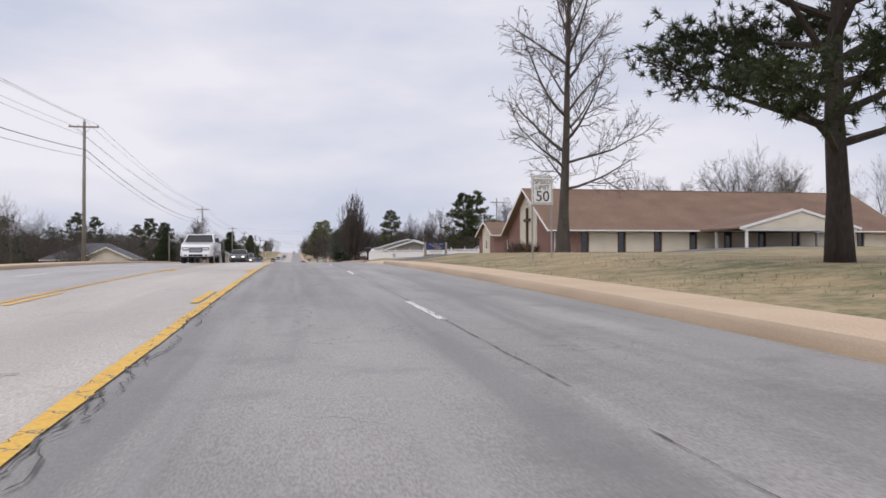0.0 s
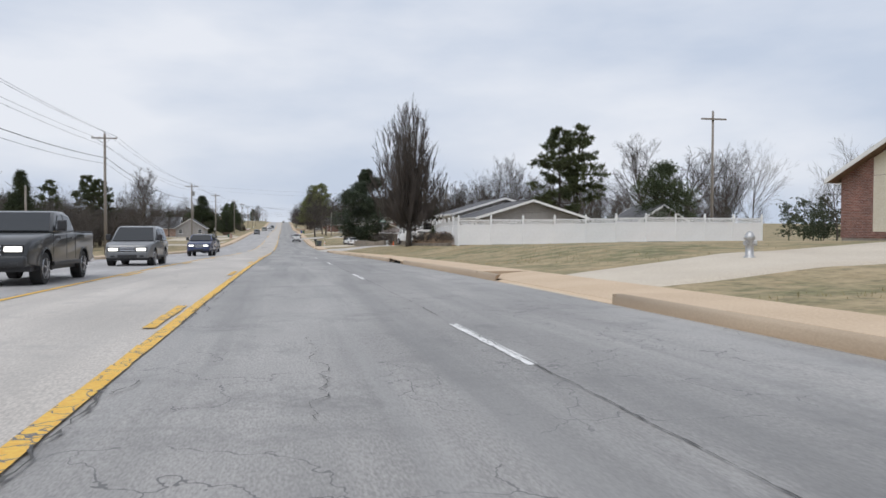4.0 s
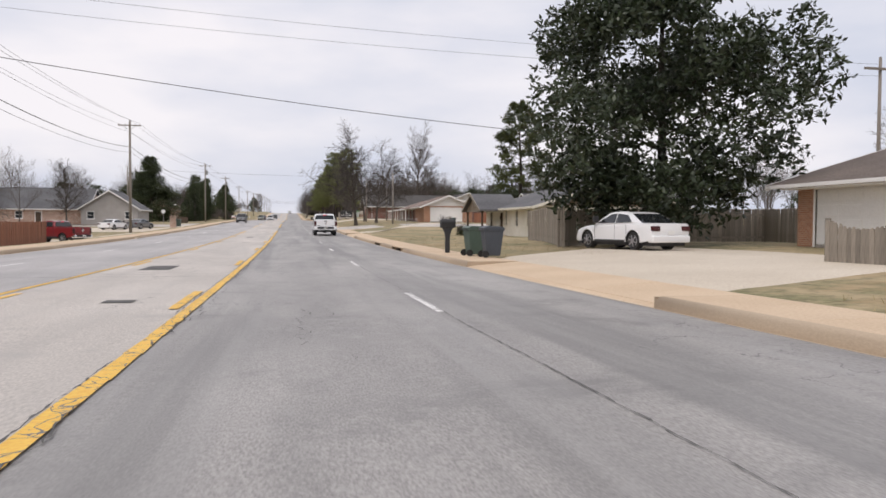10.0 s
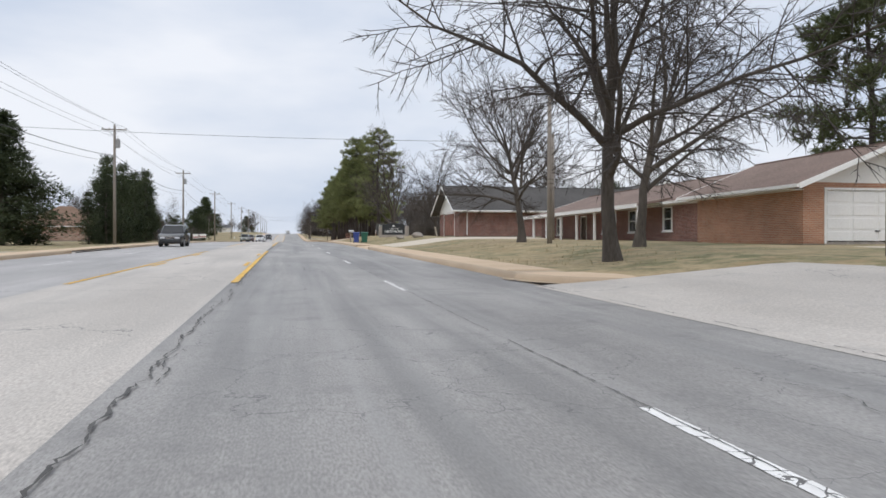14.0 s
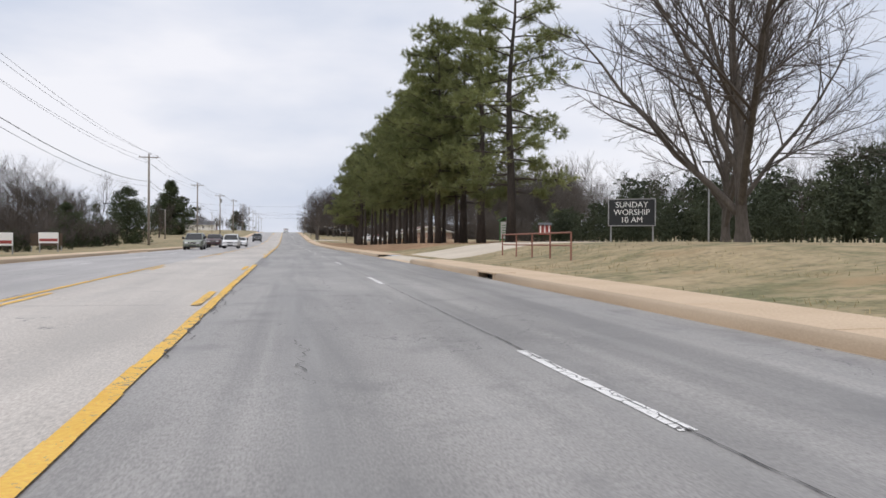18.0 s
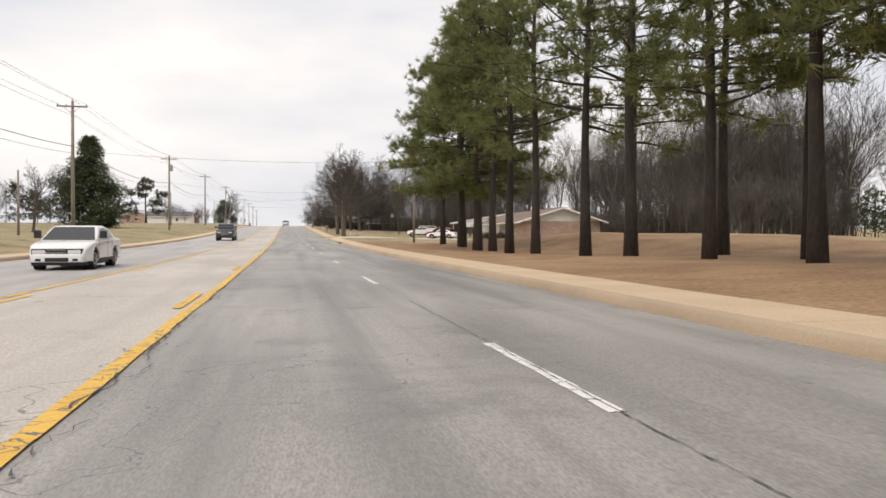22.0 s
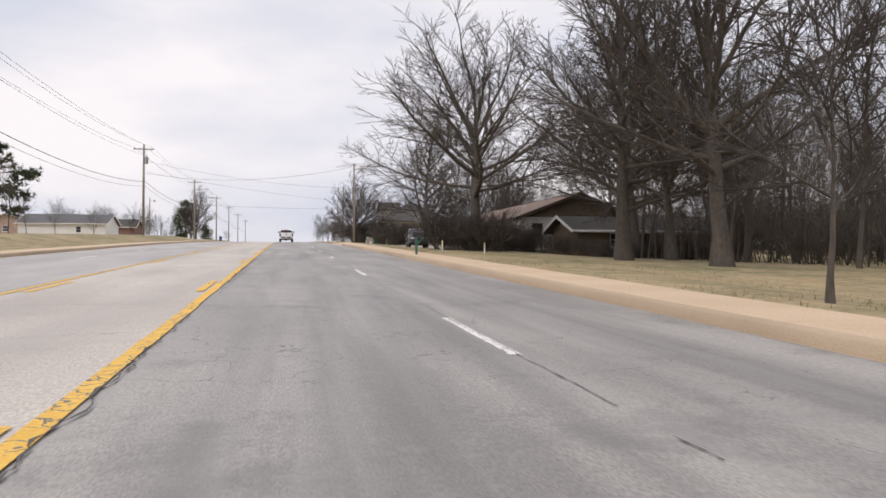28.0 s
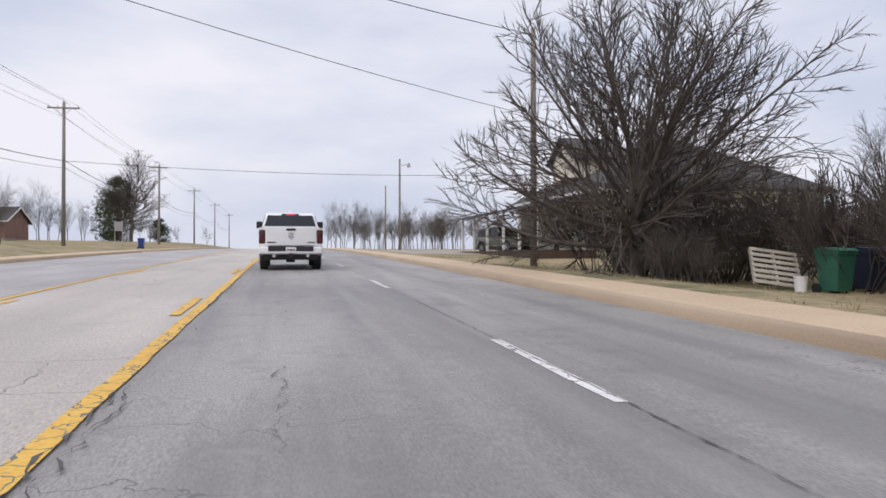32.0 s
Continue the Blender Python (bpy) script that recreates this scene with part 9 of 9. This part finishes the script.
nh = thing("church_name_sign", "black church name sign between stone piers", "sign", at(14.0, 383, -28), "")
part("board", Shape().prism([(-1.65, .35), (1.65, .35), (1.65, 1.65), (.9, 1.85), (0, 1.92), (-.9, 1.85), (-1.65, 1.65)], -.12, .12), M["sign_black"], nh, "black board with an arched top", bevel=.01)
for sx in (-1, 1):
    part("pier", Shape().box(sx * 1.85 - .22, sx * 1.85 + .22, -.25, .25, -.5, 1.5), M["stone"], nh, "stacked stone pier", bevel=.02)
part("base", Shape().box(-1.65, 1.65, -.2, .2, -.5, .35), M["stone"], nh, bevel=.02)
lettering("word", "a church of", .3, "sign_white", nh, pose(.1, -.125, 1.18) @ FACE_S)
lettering("word", "NEW HOPE", .5, "sign_white", nh, pose(0, -.125, .78) @ FACE_S, thick=.01)
part("logo", Shape().tube([(0, -.13, 1.55), (0, -.12, 1.55)], [.13, .13], 16), M["sign_white"], nh, "small round white mark")

sw = board_sign("worship_sign", "black notice board with white words on posts", at(15.2, 404.4, -30), 2.0, 1.15, .75, "sign_black", frame="galv")
for k, wd in enumerate(("SUNDAY", "WORSHIP", "10 AM")):
    lettering("word", wd, .36, "sign_white", sw, pose(0, -.034, 1.66 - .34 * k) @ FACE_S)

gs = thing("information_kiosk", "green-framed notice kiosk with white printed sides", "kiosk", at(22.0, 446.4, -38))
for x in (-.55, .55):
    for y in (-.5, .5):
        part("leg", Shape().box(x - .06, x + .06, y - .06, y + .06, -.3, 2.05), M["kiosk_green"], gs, bevel=.008)
for x, y, w, d in ((0, -.5, .49, .02), (0, .5, .49, .02), (-.55, 0, .02, .44), (.55, 0, .02, .44)):
    bd = part("board", Shape().box(x - w, x + w, y - d, y + d, .25, 1.95), M["sign_white"], gs, "white printed board", bevel=.005)
    if w > d:
        for k in range(5):
            part("line", Shape().box(-.3, .05 + .1 * (k % 3), y + math.copysign(.021, y), y + math.copysign(.026, y), .55 + .25 * k, .63 + .25 * k) if y > 0 else Shape().box(-.3, .05 + .1 * (k % 3), y - .026, y - .021, .55 + .25 * k, .63 + .25 * k), M["kiosk_green"], bd)
part("rail", Shape().box(-.61, .61, -.56, .56, .1, .25), M["kiosk_green"], gs)
part("roof", Shape().prism([(-.75, 2.02), (0, 2.3), (.75, 2.02), (.75, 2.1), (0, 2.4), (-.75, 2.1)], -.7, .7), M["kiosk_green"], gs, "small green roof")

rb = thing("book_box", "red and white box with a sloped roof on a post", "box", at(18.6, 425.5, -20) @ Matrix.Scale(.78, 4))
part("post", Shape().box(-.06, .06, -.06, .06, -.3, .9), M["wood_dark"], rb)
part("cabinet", Shape().box(-.55, .55, -.28, .28, .85, 1.75), M["red_paint"], rb, "red cabinet", bevel=.01)
part("roof", Shape().prism([(-.42, 1.72), (.42, 1.95), (.42, 2.0), (-.42, 1.77)], -.65, .65, "x"), M["roof_grey"], rb)
for x in (-.4, 0, .4):
    part("stripe", Shape().box(x - .06, x + .06, -.292, -.282, .9, 1.7), M["sign_white"], rb, "white stripe")

for x, y, z_, w_, h_, m_ in ((-15.7, 420, .5, .95, .75, "sign_white"), (-15.2, 426.5, .6, 1.2, .7, "sign_white")):
    e = board_sign("yard_sign", "small white and red yard sign on thin posts", at(x, y), w_, h_, z_, m_)
    part("stripe", Shape().box(-w_ / 2 + .05, w_ / 2 - .05, -.036, -.031, z_ + .12, z_ + .3), M["red_paint"], e, "red band")
board_sign("name_sign", "dark wooden name sign across the road", at(-18, 330), 2.4, 1.0, .5, "wood_dark")
board_sign("name_sign", "dark name sign between brick piers", at(-17.2, 433), 2.2, .9, .4, "wood_dark")
board_sign("traffic_sign", "grey back of a road sign on a post", at(-15.5, 772), .75, .9, 1.6, "galv")

st = thing("stop_sign", "red octagonal stop sign on a steel post", "sign", at(-22.5, 341))
part("post", Shape().box(-.03, .03, 0, .05, -.3, 2.6), M["galv"], st)
part("plate", Shape().prism([(.38 * math.cos(math.pi / 8 + k * math.pi / 4), 2.3 + .38 * math.sin(math.pi / 8 + k * math.pi / 4)) for k in range(8)], -.02, .0), M["sign_white"], st, "pale back of the plate")
ss = thing("street_sign", "green street name sign on a steel post", "sign", at(15.6, 193.2) @ Matrix.Diagonal((1, 1, 1.35, 1)))
part("post", Shape().tube([(0, 0, -.3), (0, 0, 2.9)], [.03, .03], 8), M["galv"], ss)
part("blade", Shape().box(-.45, .45, -.012, .012, 2.9, 3.1), M["green_plastic"], ss, "green blade")
part("name_bar", Shape().box(-.3, .3, -.018, -.013, 2.96, 3.04), M["sign_white"], ss)
part("blade", Shape().box(-.012, .012, -.4, .4, 3.11, 3.3), M["green_plastic"], ss, "green blade")

co_ = thing("traffic_cone", "small orange traffic cone on the corner", "cone", at(14.8, 176))
part("base", Shape().box(-.18, .18, -.18, .18, 0, .03), M["black"], co_, bevel=.01)
part("cone", Shape().tube([(0, 0, .03), (0, 0, .6)], [.14, .03], 14), M["orange"], co_, smooth=True)
pd = thing("utility_pedestal", "pale green utility pedestal on the lawn", "utility box", at(8.4, 229.9))
part("body", Shape().box(-.12, .12, -.12, .12, -.1, .72), M["siding_white"], pd, bevel=.015)
part("cap", Shape().box(-.14, .14, -.14, .14, .72, .78), M["siding_white"], pd, bevel=.015)
part("plate", Shape().box(-.05, .05, -.128, -.121, .25, .5), M["orange"], pd, "orange warning strip")
for x, y in ((8.95, 645.7), (11.7, 646.6), (9.6, 585), (10.4, 587)):
    b = thing("marker_post", "short pale utility marker post", "marker", at(x, y), "marker posts")
    part("post", Shape().box(-.035, .035, -.025, .025, -.2, .62), M["sign_white"], b, bevel=.01)
    part("band", Shape().box(-.039, .039, -.029, .029, .44, .56), M["sign_gold"], b, "yellow band")
# stones, lawn rock, planters
for x, y, s, lb in ((11.9, 352, .42, "round grey boulder on the lawn"), (10.6, 354.2, .3, "flat pale stone on the lawn"), (14.6, 666.0, .3, "pale stone by the young tree"), (15.9, 675.6, .2, "pale stone by the porch"), (10.4, 575, .25, "grey planter stone on the lawn"), (18.6, 699.0, .2, "pale stone by the stump"), (19.3, 699.4, .15, "white stone by the stump"), (16.4, 699.2, .17, "flat grey stone by the stump")):
    b = thing("boulder", lb, "stone", at(x, y))
    r_ = random.Random(int(x * 10))
    bm_ = bmesh.new()
    bmesh.ops.create_icosphere(bm_, subdivisions=3, radius=s)
    for v_ in bm_.verts:
        k_ = 1 + .22 * noise.noise(v_.co * 2.2 / s * .5)
        v_.co = Vector((v_.co.x * 1.3 * k_, v_.co.y * k_, v_.co.z * .75 * k_ + s * .45))
    me_ = bpy.data.meshes.new("rock")
    bm_.to_mesh(me_)
    bm_.free()
    me_.materials.append(M["stone"])
    o_ = new("rock", me_)
    o_.parent = b
# pallet, bucket by the hedge
pa = thing("pallet", "grey wooden pallet leaning by the bins", "pallet", at(11.95, 711.0, -14, .05) @ pose(0, 0, 0, 52, 8, 0))
for k in range(7):
    part("slat", Shape().box(-.6, .6, .17 * k, .17 * k + .1, .1, .12), M["pallet_wood"], pa, bevel=.004)
for x in (-.56, 0, .56):
    part("bearer", Shape().box(x - .03, x + .03, 0, 1.12, 0, .1), M["pallet_wood"], pa)
bk = thing("bucket", "white plastic bucket on the ground", "bucket", at(12.0, 710.2))
part("body", Shape().tube([(0, 0, 0), (0, 0, .36)], [.13, .155], 16), M["white"], bk)
part("rim", Shape().tube([(0, 0, .33), (0, 0, .37)], [.165, .165], 16), M["white"], bk)
# handrail by the culvert
gr_ = thing("pipe_rail", "low rusty pipe rail by the culvert", "railing", at(9.2, 396.5))
for k in range(5):
    part("post", Shape().tube([(0, 2.0 * k, -.3), (0, 2.0 * k, .95)], [.03, .03], 8), M["red_brown"], gr_)
part("rail", Shape().tube([(0, 0, .93), (0, 8, .95)], [.03, .03], 8), M["red_brown"], gr_)
part("rail", Shape().tube([(0, 0, .5), (0, 8, .52)], [.025, .025], 8), M["red_brown"], gr_)
# metal yard benches, seat frames by the brick house
for x, y in ((13.2, 288), (14.6, 289.5)):
    b = thing("rack", "thin metal hoop rack on the lawn", "rack", at(x, y, 30))
    for k in range(6):
        part("hoop", Shape().tube([(.3 * k, 0, 0), (.3 * k, 0, .75), (.3 * k + .15, 0, .9), (.3 * k + .3, 0, .75), (.3 * k + .3, 0, 0)], [.02] * 5, 6), M["galv"], b)
# lamp standards far off in the lots
for x, y, h in ((48, 452, 9.5), (62, 470, 9.5), (-34, 530, 7)):
    b = thing("lamp_standard", "grey lamp standard over a car park", "lamp", at(x, y), "lamp standards")
    part("column", Shape().tube([(0, 0, -.3), (0, 0, h)], [.1, .07], 8), M["galv"], b)
    part("head", Shape().box(-.8, .8, -.15, .15, h, h + .18), M["black"], b, bevel=.03)
mn = thing("brick_pier", "brown brick mailbox pier across the road", "pier", at(-14.6, 298))
part("pier", Shape().box(-.35, .35, -.35, .35, -.3, 1.3), M["brick_mixed"], mn, bevel=.01)
part("cap", Shape().box(-.4, .4, -.4, .4, 1.3, 1.4), M["stone"], mn, bevel=.02)
part("letter_box", Shape().box(.2, .36, -.15, .15, .85, 1.15), M["black"], mn)
# small yard windmill and a planter
wm_ = thing("yard_windmill", "small weathered lattice windmill ornament", "ornament", at(16.95, 699.3))
for k in range(4):
    a = math.pi / 4 + k * math.pi / 2
    part("leg", Shape().beam((.55 * math.cos(a), .55 * math.sin(a), -.1), (.06 * math.cos(a), .06 * math.sin(a), 3.3), .05, .05), M["wood_dark"], wm_)
for z in (.8, 1.6, 2.4):
    q = .55 * (1 - z / 3.6)
    part("tie", Shape().beam((-q, -q, z), (q, -q, z), .03, .03).beam((q, -q, z), (q, q, z), .03, .03).beam((q, q, z), (-q, q, z), .03, .03).beam((-q, q, z), (-q, -q, z), .03, .03), M["wood_dark"], wm_)
for k in range(8):
    part("blade", Shape().box(-.05, .05, -.01, .01, .08, .5), M["galv"], wm_, m=pose(0, -.15, 3.35) @ pose(0, 0, 0, 0, 45 * k, 0))
pt = thing("planter", "low round stone planter with dead stems", "planter", at(22.6, 699.6))
part("bowl", Shape().tube([(0, 0, 0), (0, 0, .1), (0, 0, .45), (0, 0, .5)], [.3, .35, .5, .46], 14), M["stone"], pt)
part("stems", Shape().tube([(0, 0, .45), (.03, 0, .8), (0, .05, 1.2)], [.02, .015, .008], 5).tube([(.1, .1, .45), (.2, .15, 1.0)], [.015, .006], 5), M["twig"], pt)
# round red sign and stump in the gravel yard
rs = thing("round_sign", "round faded red sign on a stump", "sign", at(17.45, 699.0))
part("stump", Shape().tube([(0, 0, -.2), (0, 0, .45)], [.3, .24], 12), M["bark"], rs)
part("disc", Shape().tube([(0, -.02, .95), (0, .02, .95)], [.36, .36], 24), M["red_paint"], rs, "faded red disc")
part("ring", Shape().tube([(0, -.03, .95), (0, -.02, .95)], [.2, .2], 20), M["sign_white"], rs)
part("stake", Shape().box(-.03, .03, .02, .06, .3, .95), M["wood_dark"], rs)

# grass: blades along the verges, thickest near the pavement
gb = Shape()
rg_ = random.Random(8)
gv, gf = [], []
for k in range(42000):
    y = rg_.uniform(2, 735)
    x = 7.15 + abs(rg_.gauss(0, 3.2))
    if any(a - 1 < y < b + 1 for a, b in DROPS_R) or 428 < y < 545:
        continue
    if (math.sin(x * 1.3) + math.sin(y * .43 + x)) < -0.6:
        continue
    z = ground_z(x, y)
    a, h, w = rg_.uniform(0, 6.28), rg_.uniform(.04, .11), rg_.uniform(.008, .016)
    dx, dy = math.cos(a) * w, math.sin(a) * w
    lx, ly = rg_.uniform(-.05, .05), rg_.uniform(-.05, .05)
    i = len(gv)
    gv += [(x - dx, y - dy, z - .01), (x + dx, y + dy, z - .01), (x + lx, y + ly, z + h)]
    gf.append((i, i + 1, i + 2))
gb.v, gb.f = gv, gf
tagged(new("grass", mesh_of("grass", gb, M["blade"], fix=False)), "dry tan and green grass blades on the verge", "grass", "", "stuff")
